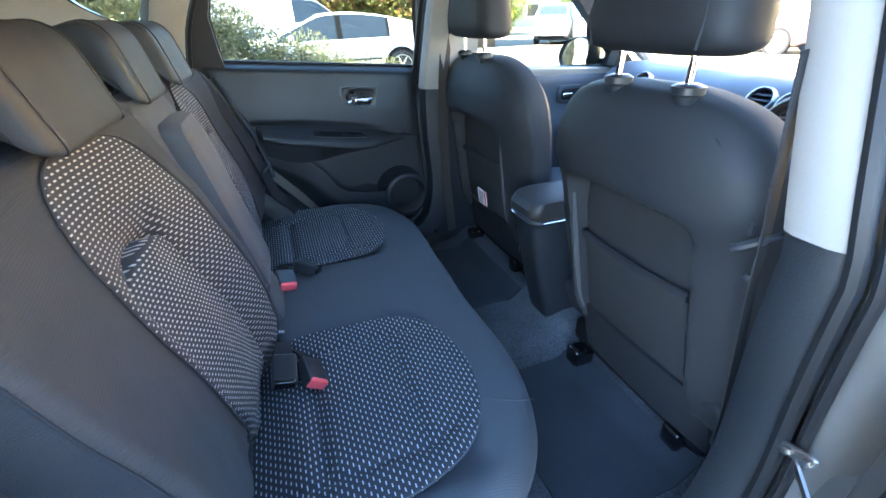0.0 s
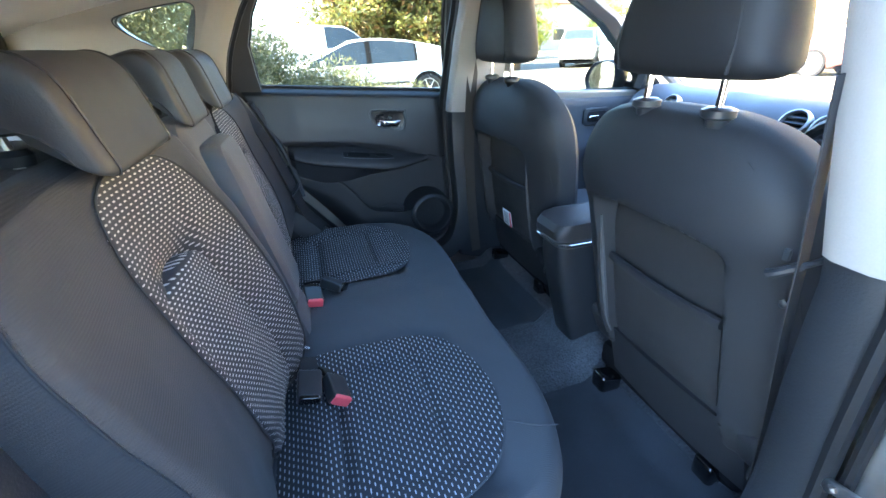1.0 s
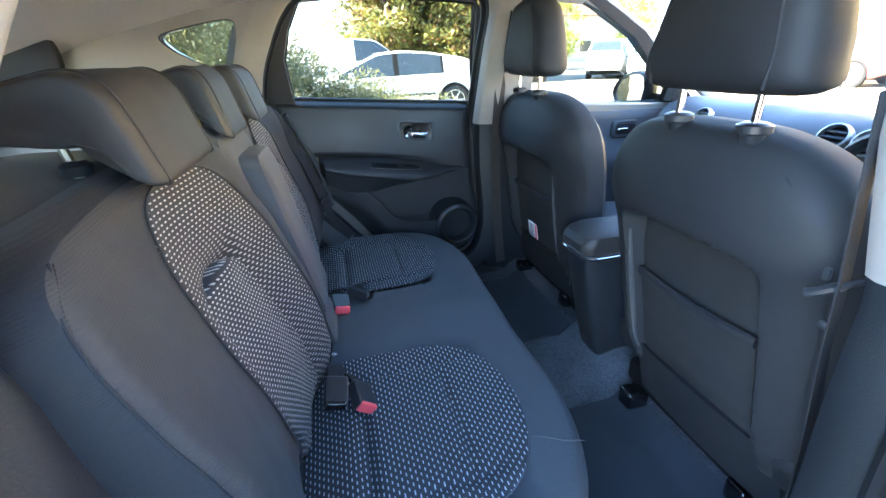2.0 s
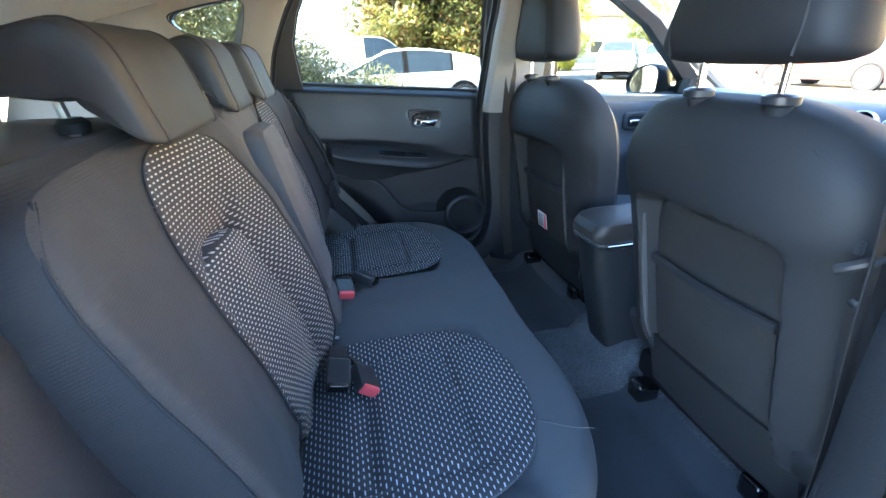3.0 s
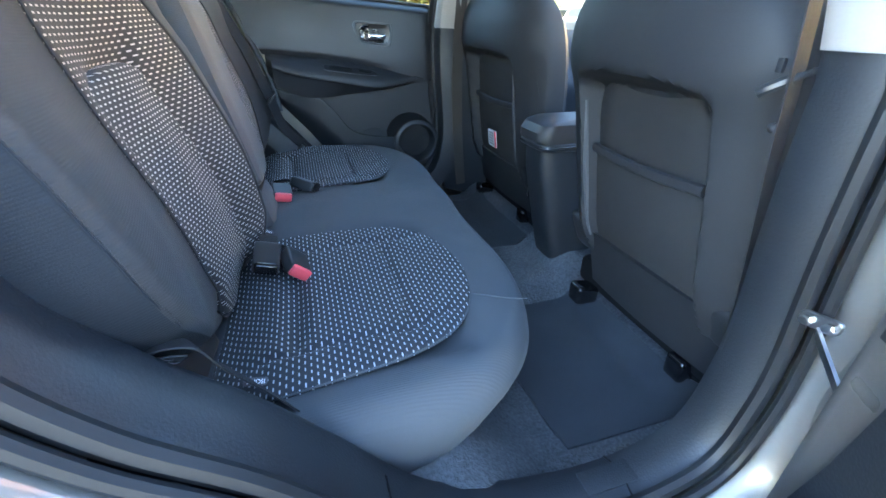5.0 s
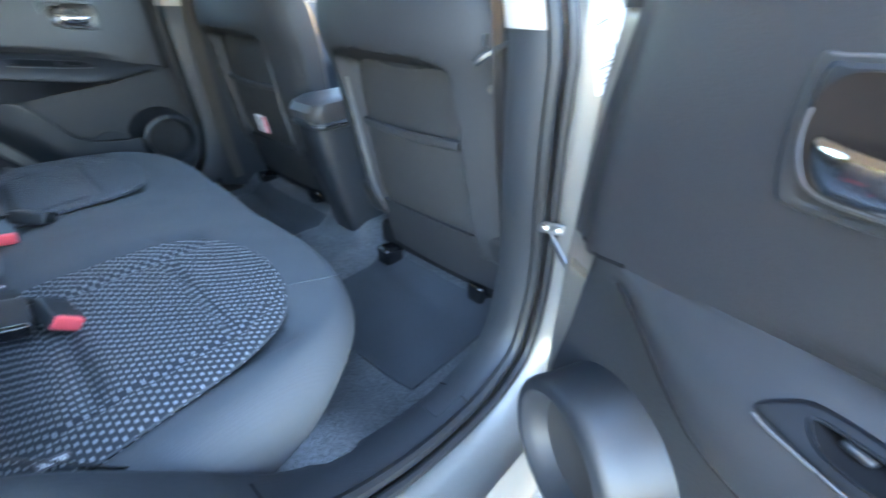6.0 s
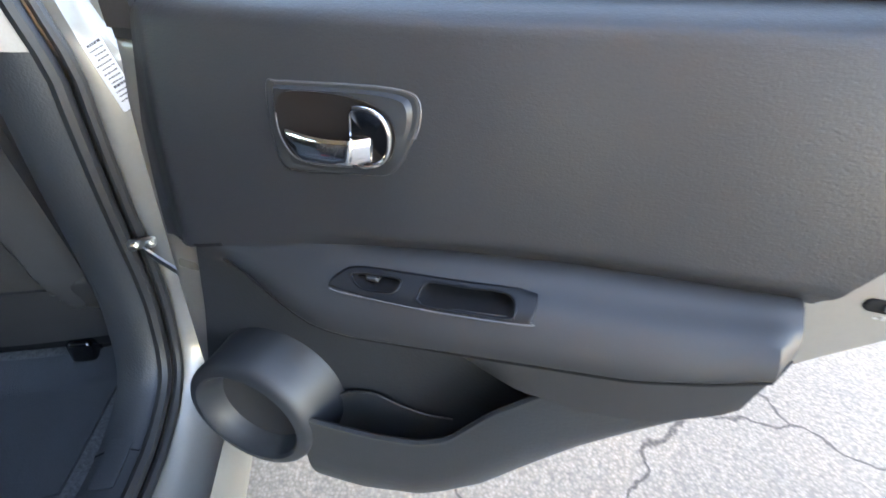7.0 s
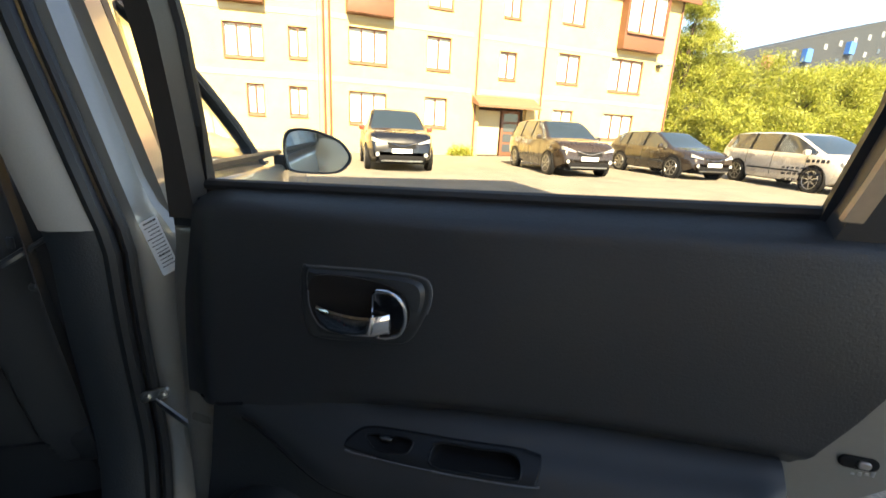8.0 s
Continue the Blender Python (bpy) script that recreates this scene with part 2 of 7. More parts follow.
def hide_grain(m):
    """Adds the long shallow wrinkles of moulded imitation leather."""
    nt = m.node_tree
    b = nt.nodes["Principled BSDF"]
    tc = nt.nodes.new("ShaderNodeTexCoord")
    mp = nt.nodes.new("ShaderNodeMapping")
    mp.inputs["Scale"].default_value = (150.0, 150.0, 480.0)
    nt.links.new(tc.outputs["Object"], mp.inputs["Vector"])
    n = nt.nodes.new("ShaderNodeTexNoise")
    n.inputs["Scale"].default_value, n.inputs["Detail"].default_value, n.inputs["Roughness"].default_value = 1.0, 4.0, 0.6
    nt.links.new(mp.outputs[0], n.inputs["Vector"])
    bp = nt.nodes.new("ShaderNodeBump")
    bp.inputs["Strength"].default_value, bp.inputs["Distance"].default_value = 0.22, 0.0010
    nt.links.new(n.outputs["Fac"], bp.inputs["Height"])
    nt.links.new(b.inputs["Normal"].links[0].from_socket, bp.inputs["Normal"])
    nt.links.new(bp.outputs[0], b.inputs["Normal"])
    return m


def glass_material(name, tint=(0.95, 0.98, 0.97), rough=0.0):
    m = bpy.data.materials.new(name)
    m.use_nodes = True
    nt = m.node_tree
    out = nt.nodes["Material Output"]
    nt.nodes.remove(nt.nodes["Principled BSDF"])
    clear = nt.nodes.new("ShaderNodeBsdfTransparent")
    clear.inputs[0].default_value = (*tint, 1)
    gloss = nt.nodes.new("ShaderNodeBsdfGlossy")
    gloss.inputs["Roughness"].default_value = rough
    lw = nt.nodes.new("ShaderNodeLayerWeight")
    lw.inputs[0].default_value = 0.5
    amount = calc(nt, "MULTIPLY_ADD", calc(nt, "POWER", lw.outputs["Facing"], 5.0), 0.75, 0.03)
    mx = nt.nodes.new("ShaderNodeMixShader")
    nt.links.new(amount, mx.inputs[0])
    nt.links.new(clear.outputs[0], mx.inputs[1])
    nt.links.new(gloss.outputs[0], mx.inputs[2])
    nt.links.new(mx.outputs[0], out.inputs[0])
    return m


CLOTH = ribbed("cloth_charcoal", (0.060, 0.068, 0.076), 0.0035)
# near-black blue paints the shade on the bolster side into its cloth
BOLSTER_SHADED = ribbed("cloth_bolster_painted_shade", (0.0120, 0.0150, 0.0195), 0.0030, 0.75, 0.25)
# same fabric as the cushion; the backrest's shade is put into this darker copy
BACKCLOTH_SHADED = ribbed("cloth_backrest_painted_shade", (0.024, 0.0245, 0.0265), 0.0030, 0.8)
DOTS = dotted("cloth_dashes_cushion", (0.026, 0.031, 0.037), (0.48, 0.50, 0.53), 0.0155, 0.0082, 0.26, 0.15, swap=True)
DOTS_BACK = dotted("cloth_dashes_back", (0.028, 0.027, 0.028), (0.47, 0.43, 0.41), 0.0122, 0.0068, 0.27, 0.18)
DOTS_LOW = dotted("cloth_dots_lower", (0.030, 0.031, 0.034), (0.48, 0.46, 0.44), 0.0108, 0.0063, 0.26, 0.20)
LEATHER = material("leatherette_grey", (0.030, 0.0285, 0.029), 0.55, bump=0.25, scale=500.0, vary=0.10, spec=0.45)
VINYL = material("front_seat_vinyl", (0.0215, 0.0225, 0.0248), 0.62, bump=0.25, scale=500.0, vary=0.10, spec=0.34)
GREYCLOTH = ribbed("cloth_mid_grey", (0.075, 0.076, 0.08), 0.003)
MESHCLOTH = material("pocket_net", (0.0215, 0.0215, 0.022), 0.8, bump=0.8, scale=700.0, vary=0.25)
PLASTIC = material("grained_plastic_black", (0.0175, 0.0205, 0.0245), 0.48, bump=0.5, scale=320.0, vary=0.08, spec=0.45)
PLASTIC_SOFT = hide_grain(material("soft_door_trim", (0.021, 0.0220, 0.0250), 0.42, bump=0.25, scale=520.0, vary=0.10, spec=0.45))
ARM_SOFT = material("armrest_skin", (0.0195, 0.0208, 0.0237), 0.50, bump=0.18, scale=900.0, vary=0.08, spec=0.40)
POD = material("pod_plastic", (0.0120, 0.0145, 0.0185), 0.46, bump=0.08, scale=900.0, vary=0.08, spec=0.5)
# paler than the trim: paints the highlights along its moulded edges
EDGE_HIGHLIGHT = material("painted_edge_highlight", (0.075, 0.076, 0.080), 0.30, vary=0.06, spec=0.6)
# dark brown paints the cup's inner shade and reflection, as nothing is hollowed
CUP_SHADED = material("cup_painted_shade", (0.017, 0.0135, 0.0120), 0.30, vary=0.08, spec=0.5)
# chrome lowered in tone: the dark surroundings it mirrors are put into its colour
CHROME_DARK_REFLECTION = material("chrome_painted_dark_reflection", (0.20, 0.20, 0.215), 0.14, metal=1.0, vary=0.04)
FRAME = material("window_frame_film", (0.046, 0.042, 0.041), 0.45, bump=0.1, scale=500.0, vary=0.10)
# tan stands in for sunlit brick mirrored in the window frame's edge
WARM_REFLECTION = material("edge_strip_painted_reflection", (0.44, 0.31, 0.20), 0.5, vary=0.08)
SATIN = material("satin_dark_plastic", (0.024, 0.026, 0.029), 0.36, vary=0.06, spec=0.5)
DASH = material("dashboard_plastic", (0.035, 0.040, 0.048), 0.55, bump=0.3, scale=350.0, vary=0.08)
BEIGE = material("pale_pillar_trim", (0.315, 0.290, 0.260), 0.62, bump=0.15, scale=400.0, vary=0.05)
LINING = material("headlining_felt", (0.68, 0.63, 0.57), 0.95, bump=0.2, scale=600.0, vary=0.06, sheen=0.2)
CARPET = material("carpet_charcoal", (0.031, 0.037, 0.044), 0.98, bump=1.0, scale=500.0, vary=0.45, sheen=0.04, dist=0.003)
CARPET_GREY = material("carpet_worn_grey", (0.068, 0.074, 0.080), 0.98, bump=1.0, scale=170.0, vary=0.75, sheen=0.04, dist=0.003)
RUBBER = material("rubber_seal", (0.016, 0.017, 0.019), 0.5, vary=0.1, spec=0.4)
PAINT = material("silver_beige_paint", (0.25, 0.238, 0.217), 0.34, metal=0.5, vary=0.03, coat=0.6, stain=3.0)
CHROME = material("chrome", (0.78, 0.78, 0.8), 0.08, metal=1.0, vary=0.03)
STEEL = material("brushed_steel", (0.42, 0.42, 0.42), 0.35, metal=1.0, vary=0.15)
WHITE = material("printed_white_label", (0.75, 0.76, 0.78), 0.5, vary=0.04)
INK = material("printed_ink", (0.06, 0.06, 0.07), 0.6)
RED = material("red_button_plastic", (0.75, 0.09, 0.11), 0.4, vary=0.06)
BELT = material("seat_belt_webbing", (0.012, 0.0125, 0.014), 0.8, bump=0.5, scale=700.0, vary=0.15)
# lighter, browner copy of BELT with warm sunlight put into the colour
BELT_WARMLIT = material("seat_belt_webbing_warmlit", (0.050, 0.043, 0.037), 0.75, bump=0.4, scale=700.0, vary=0.15)
GLOSSBLACK = material("glossy_black", (0.006, 0.006, 0.007), 0.12, vary=0.05, coat=0.5)
DARK = material("black_recess", (0.006, 0.006, 0.007), 0.75, spec=0.2)
SWITCH = material("switch_plate_black", (0.0070, 0.0080, 0.0100), 0.40, vary=0.06, spec=0.22)
GLASS = glass_material("car_glass")
# darker copy of GLASS; its tint is there to dim the bright outdoors
GLASS_DIM = glass_material("car_glass_dimming_outdoors", (0.66, 0.71, 0.69))
MIRROR = material("mirror_silver", (0.85, 0.86, 0.87), 0.02, metal=1.0, vary=0.0)

# ---- car body: shell, pillars, floor, lining ----
body = thing("car_body", (0, 0, 0.2), "silver-beige family car body with dark trim, parked in shade", "car")

OPENING = [(0.045, 1.38), (0.038, 1.2), (0.022, 0.97), (0.025, 0.79), (0.038, 0.63), (0.032, 0.54), (0.002, 0.45), (-0.07, 0.413), (-0.16, 0.405), (-0.28, 0.424), (-0.40, 0.473), (-0.474, 0.543),
           (-0.562, 0.648), (-0.645, 0.73), (-0.702, 0.818), (-0.73, 0.925), (-0.745, 1.03), (-0.735, 1.10), (-0.69, 1.235), (-0.58, 1.39), (-0.38, 1.435), (-0.08, 1.435)]


def tumble(z):
    return 0.27 * max(0.0, z - 0.95)


def side_tf(s):
    """s = -1: right side, +1: left side; (x, z, depth from the middle) into the world."""
    return lambda p: (p[0], s * (p[2] - tumble(p[1])), p[1])


LOOP = spl(OPENING, 6)
LN = len(LOOP)


def loop_normal(i):
    d = LOOP[(i + 1) % LN] - LOOP[i - 1]
    n = np.array((-d[1], d[0]))
    n /= np.linalg.norm(n)
    c = np.array((-0.33, 0.95))
    return n if np.dot(n, LOOP[i] - c) > 0 else -n


def ring_part(s, profile, keep, name, mat, label="", sharp=40):
    """Sweep a profile of (outward, depth) round the door opening where keep(z) holds."""
    ids = [i for i in range(LN) if keep(LOOP[i][0], LOOP[i][1])]
    runs = []
    for i in ids:
        if runs and i == runs[-1][-1] + 1:
            runs[-1].append(i)
        else:
            runs.append([i])
    if len(runs) > 1 and runs[0][0] == 0 and runs[-1][-1] == LN - 1:
        runs[0] = runs.pop() + runs[0]
    bm = bmesh.new()
    tf = side_tf(s)
    for run in runs:
        whole = len(run) == LN
        rows = []
        for i in run:
            n = loop_normal(i)
            back = step(-LOOP[i][0], 0.35, 0.5)
            rear = 0.035 * back * step(LOOP[i][1], 0.95, 1.08) - 0.025 * back * (1 - step(LOOP[i][1], 0.95, 1.08))
            slim = step(LOOP[i][0], -0.05, 0.0) * step(LOOP[i][1], 0.93, 1.03)      # the pillar grows thinner over the belt line
            fit = lambda o, dep: (min(o, 0.12 - 0.045 * slim), dep - 0.72 * slim * max(0.0, dep - 0.785))
            rows.append([tf((LOOP[i][0] + n[0] * fit(o, dep)[0], LOOP[i][1] + n[1] * fit(o, dep)[0], fit(o, dep)[1] if dep > 0.705 else min(dep + rear, 0.705))) for o, dep in profile])
        lattice(bm, rows, close_v=whole, close_u=True)
    return part(name, bm, mat, body, label, sharp)


TRIM = [(0.07, 0.648), (0.03, 0.652), (0.008, 0.660), (0.0, 0.675), (0.0, 0.712), (0.008, 0.728), (0.03, 0.73), (0.07, 0.70)]
LOWER = lambda x, z: z < (0.985 if x > -0.4 else 1.12)
UPPER = lambda x, z: z > (0.955 if x > -0.4 else 1.09)
for s in (-1, 1):
    ring_part(s, TRIM, LOWER, "opening_trim", PLASTIC, "black grained plastic sill and pillar trim")
    ring_part(s, [(o - 0.004, d) for o, d in TRIM], UPPER, "pillar_trim", BEIGE, "pale beige upper pillar trim")
    bead = lambda o0, d0, r: [(o0 + r * math.cos(a * math.pi / 4), d0 + r * math.sin(a * math.pi / 4)) for a in range(8)]
    ring_part(s, bead(0.004, 0.737, 0.011), lambda x, z: True, "door_seal", RUBBER, "black rubber door seal")
    ring_part(s, bead(0.012, 0.757, 0.008), lambda x, z: True, "door_seal", RUBBER, "black rubber door seal")
    ring_part(s, [(0.05, 0.72), (0.022, 0.745), (0.02, 0.775), (0.03, 0.79), (0.034, 0.815), (0.05, 0.83), (0.058, 0.858), (0.075, 0.868), (0.12, 0.87), (0.12, 0.80)],
              lambda x, z: True, "door_jamb", PAINT, "silver-beige painted door jamb")

ring_part(1, [(-0.014, 0.762), (0.05, 0.762), (0.05, 0.772), (-0.014, 0.772)], lambda x, z: True, "inner_weatherstrip", RUBBER)

# front door openings are closed by doors; the outer skin behind, ahead and below
right, left = side_tf(-1), side_tf(1)
for s in (-1, 1):
    tf = side_tf(s)
    # rear quarter panel with wheel arch
    arch = [(-0.95 + 0.34 * math.cos(a), 0.33 + 0.34 * math.sin(a)) for a in np.linspace(math.radians(-8), math.radians(188), 20)]
    lower = [tuple(LOOP[i] + loop_normal(i) * 0.115) for i in range(LN) if LOOP[i][0] < -0.22 and LOOP[i][1] < 1.32]
    lower = sorted(lower, key=lambda q: math.atan2(q[1] - 0.95, q[0] + 0.1) % (2 * math.pi))
    top = [q for q in lower if q[1] > 0.28]
    pts = [q for q in arch if q[1] > 0.2]
    quarter = [(-0.972, 1.293), (-0.945, 1.258), (-0.875, 1.217), (-0.82, 1.197), (-0.795, 1.205), (-0.758, 1.30), (-0.760, 1.332), (-0.80, 1.336), (-0.93, 1.312)]
    poly = [*pts, (-1.5, 0.32), (-1.62, 0.6), (-1.6, 0.95), (-1.42, 1.2), (-1.15, 1.36), (-0.66, 1.40), *top, (-0.56, 0.30)]
    wide = [np.array((-0.86, 1.27)) + (q - np.array((-0.86, 1.27))) * 1.25 for q in spl(quarter, 4)]
    part("rear_quarter_panel", plate(poly, [wide], tf, 0.845, 0.872), PAINT, body)
    inner = [(-0.55, 1.405), *[tuple(LOOP[i] + loop_normal(i) * 0.05) for i in range(LN) if LOOP[i][0] < -0.5 and 0.72 < LOOP[i][1] < 1.4][::-1], (-0.75, 0.45), (-1.5, 0.45), (-1.55, 0.95), (-1.4, 1.2), (-1.15, 1.29), (-0.85, 1.36)]
    part("quarter_trim", plate(inner, [spl(quarter, 4)], tf, 0.70, 0.725), BEIGE, body, "pale beige rear side trim round a small window")
    rim = [tf((u, v, 0.705)) for u, v in spl(quarter, 6)]
    part("window_gasket", tube(rim, 0.0035, 6, closed=True), RUBBER, body)
    pane = part("quarter_window", pillow(spl(quarter, 6), [(-0.03, 0.728), (-0.03, 0.732)], tf), GLASS_DIM, body, "small fixed rear side window")
    pane.visible_shadow = False
    part("wheel_arch_liner", sheet(18, 4, lambda a, b: (-0.95 + 0.35 * math.cos(radians(-8 + 196 * a)), s * (0.60 + 0.27 * b), 0.33 + 0.35 * math.sin(radians(-8 + 196 * a)))), PLASTIC, body)
    # sill skin and front wing
    part("outer_sill", sheet(20, 6, lambda a, b: (-0.58 + 1.62 * a, s * (0.80 + 0.07 * math.sin(math.pi * (0.15 + 0.6 * b))), 0.20 + 0.20 * b)), PAINT, body)
    part("front_wing", plate([(1.02, 0.25), (1.02, 0.98), (1.3, 0.97), (1.9, 0.86), (2.05, 0.7), (2.08, 0.35), (1.98, 0.30),
                              *[(1.66 + 0.33 * math.cos(a), 0.33 + 0.33 * math.sin(a)) for a in np.linspace(0, math.pi, 14)], (1.3, 0.25)], [], tf, 0.835, 0.868), PAINT, body)
    # the pillar between the doors and the windscreen pillar
    for x0, x1 in (((0.060, 0.112) if s < 0 else (0.075, 0.195)),):
        part("b_pillar_skin", plate([(x0, 0.36), (x0 + 0.01, 0.97), (x0 + 0.03, 1.42), (x1 + 0.03, 1.42), (x1 + 0.01, 0.97), (x1, 0.36)], [], tf, 0.78, 0.812 if s < 0 else 0.852), PAINT, body)
        part("b_pillar_lining", plate([(x0 - 0.02, 0.36), (x0 - 0.015, 0.968), (x1 + 0.03, 0.968), (x1 + 0.06, 0.30)], [], tf, 0.668, 0.70), PLASTIC, body, "black lower pillar lining")
        part("b_pillar_lining", plate([(x0 - 0.015, 0.968), (x0 + 0.01, 1.42), (x1 + 0.03, 1.42), (x1 + 0.03, 0.968)], [], tf, 0.665, 0.70), BEIGE, body, "pale beige upper pillar lining")
    if s > 0:
        a_path = [tf((0.36 + 0.90 * k, 1.42 - 0.46 * k ** 1.25, 0.815)) for k in np.linspace(0, 1, 12)]
        part("windscreen_pillar", tube(a_path, [0.026 - 0.006 * k for k in np.linspace(0, 1, 12)], 8), BEIGE, body, "pale lined windscreen pillar")
        a_out = [tf((0.36 + 0.92 * k, 1.45 - 0.47 * k ** 1.25, 0.842)) for k in np.linspace(0, 1, 12)]
        part("windscreen_pillar_skin", tube(a_out, 0.020, 8), PAINT, body)
    else:
        a_path = [Vector(tf(p)) for p in ((0.38, 1.435, 0.655), (0.55, 1.405, 0.67), (0.71, 1.352, 0.688), (0.809, 1.284, 0.713), (0.859, 1.204, 0.742), (0.893, 1.105, 0.777), (0.900, 0.973, 0.815))]
        part("windscreen_pillar", tube(a_path, 0.012, 10), FRAME, body, "slim dark windscreen pillar")
    rail = [tf((x, 1.455 - 0.10 * max(0, -(x + 0.5)) ** 1.3 - 0.03 * max(0, x) ** 1.2, 0.79)) for x in np.linspace(-1.35, 0.42, 16)]
    part("roof_rail_trim", tube(rail, 0.05, 8), LINING, body)


def roof_z(x, y, h):
    drop = 0.20 * max(0.0, -(x + 0.45)) ** 1.5 + 0.09 * max(0.0, x) ** 1.6
    return h - drop - 0.10 * (y / 0.70) ** 4 * 0.9 - 0.02 * (y / 0.7) ** 2


part("roof_panel", sheet(24, 18, lambda a, b: (-1.45 + 1.95 * a, -0.70 + 1.40 * b, roof_z(-1.45 + 1.95 * a, -0.70 + 1.40 * b, 1.56)),
                         back=lambda a, b: (-1.45 + 1.95 * a, -0.70 + 1.40 * b, roof_z(-1.45 + 1.95 * a, -0.70 + 1.40 * b, 1.545))), PAINT, body, "silver-beige roof panel")
part("headlining", sheet(24, 18, lambda a, b: (-1.42 + 1.86 * a, -0.68 + 1.36 * b, roof_z(-1.42 + 1.86 * a, -0.68 + 1.36 * b, 1.49)),
                         back=lambda a, b: (-1.42 + 1.86 * a, -0.68 + 1.36 * b, roof_z(-1.42 + 1.86 * a, -0.68 + 1.36 * b, 1.505))), LINING, body, "pale felt headlining")
part("rear_pillar_cover", slab(spl([(-1.225, 1.27), (-1.25, 1.325), (-1.32, 1.35), (-1.42, 1.30), (-1.42, 1.18), (-1.32, 1.14), (-1.245, 1.195)], 6), 0.695, 0.668, 0.012, side_tf(1)), RUBBER, body, "black cover on the rear pillar")
# tail
gate_tf = lambda p: (-1.62 + 0.34 * max(0.0, p[1] - 0.95) + p[2], p[0], p[1])
part("tailgate", plate([(-0.72, 0.4), (-0.74, 0.95), (-0.58, 1.36), (0.58, 1.36), (0.74, 0.95), (0.72, 0.4)], [[(-0.60, 0.98), (-0.48, 1.28), (0.48, 1.28), (0.60, 0.98)]], gate_tf, 0.0, 0.06), PAINT, body, "silver-beige tailgate with rear window")
back_pane = part("rear_window", plate([(-0.61, 0.97), (-0.49, 1.29), (0.49, 1.29), (0.61, 0.97)], [], gate_tf, 0.024, 0.028), GLASS, body)
back_pane.visible_shadow = False
part("tail_bumper", box(-1.72, -1.55, -0.80, 0.80, 0.28, 0.62, 0.04), PLASTIC, body)
# bonnet and nose
part("bonnet", sheet(18, 14, lambda a, b: (1.16 + 0.86 * a, -0.80 + 1.6 * b, 0.98 - 0.10 * a - 0.14 * a ** 4 - 0.05 * (2 * b - 1) ** 4),
                     back=lambda a, b: (1.16 + 0.86 * a, -0.80 + 1.6 * b, 0.95 - 0.10 * a - 0.14 * a ** 4 - 0.05 * (2 * b - 1) ** 4)), PAINT, body, "silver-beige bonnet")
part("front_bumper", sheet(16, 8, lambda a, b: (2.02 + 0.14 * math.sin(math.pi * a) ** 0.6, -0.82 + 1.64 * a, 0.25 + 0.52 * b), back=lambda a, b: (1.95, -0.82 + 1.64 * a, 0.25 + 0.52 * b)), PAINT, body)
ws = part("windscreen", sheet(14, 10, lambda a, b: (1.22 - 0.80 * b + 0.05 * math.sin(math.pi * a), (-0.66 + 1.32 * a) * (1 - 0.12 * b), 0.985 + 0.435 * b ** 0.9)), GLASS, body, "sloping laminated windscreen")
ws.visible_shadow = False
# floor: two footwells and a low tunnel


def floor_z(x, y):
    z = 0.30 + 0.13 * step(-x, 0.14, 0.36) * (1 - 0.0)
    z += 0.055 * (1 - step(abs(y - 0.0), 0.10, 0.17)) * step(x, -0.15, 0.0)
    z += 0.05 * step(x, 0.12, 0.2)
    z += 0.02 * step(abs(y), 0.50, 0.60) + 0.004 * noise.noise((x * 9, y * 9, 0))
    return z


part("floor_carpet", sheet(60, 60, lambda a, b: (-0.45 + 1.5 * a, -0.675 + 1.35 * b, floor_z(-0.45 + 1.5 * a, -0.675 + 1.35 * b)),
                           back=lambda a, b: (-0.45 + 1.5 * a, -0.675 + 1.35 * b, 0.22)), CARPET_GREY, body, "grey cut-pile floor carpet, a little worn")
for s in (-1, 1):
    for i in (min(range(LN), key=lambda q: abs(LOOP[q][0] + 0.455) + 2 * (LOOP[q][1] > 0.6)), min(range(LN), key=lambda q: abs(LOOP[q][0] + 0.115) + 2 * (LOOP[q][1] > 0.6))):
        n = loop_normal(i)
        part("trim_joint", tube([side_tf(s)((LOOP[i][0] + n[0] * (o - 0.0008), LOOP[i][1] + n[1] * (o - 0.0008), d)) for o, d in TRIM[1:7]], 0.0014, 5), DARK, body)
part("floor_pan", box(-1.6, 1.2, -0.80, 0.80, 0.17, 0.215, 0.01), DARK, body)
part("boot_floor", box(-1.55, -0.75, -0.68, 0.68, 0.55, 0.58, 0.005), CARPET, body)
part("bulkhead", box(1.10, 1.14, -0.80, 0.80, 0.2, 0.94, 0.0), DARK, body)
for s in (-1, 1):
    part("sill_plate", box(-0.175, 0.04, s * 0.694 - 0.018, s * 0.694 + 0.018, 0.395, 0.4085, 0.003), PLASTIC, body)

# wheels
wheel = thing("wheel", (1.66, -0.74, 0.33), "black road wheel with silver alloy rim", "wheel", "car wheels")


def wheel_parts(parent, at, s):
    tf = lambda p: (at[0] + p[0], at[1] + s * p[2], at[2] + p[1])
    part("tyre", lathe([(0.21, -0.10), (0.30, -0.10), (0.325, -0.07), (0.33, 0.0), (0.325, 0.07), (0.30, 0.10), (0.21, 0.10)], tf, 40), RUBBER, parent)
    part("rim", lathe([(0.02, 0.05), (0.06, 0.06), (0.07, 0.05), (0.20, 0.075), (0.215, 0.09), (0.215, -0.08), (0.05, -0.05)], tf, 40), STEEL, parent)


wheel_parts(wheel, (1.66, -0.74, 0.33), -1)
copy_thing(wheel, Matrix.Translation((-0.95, -0.74, 0.33)))
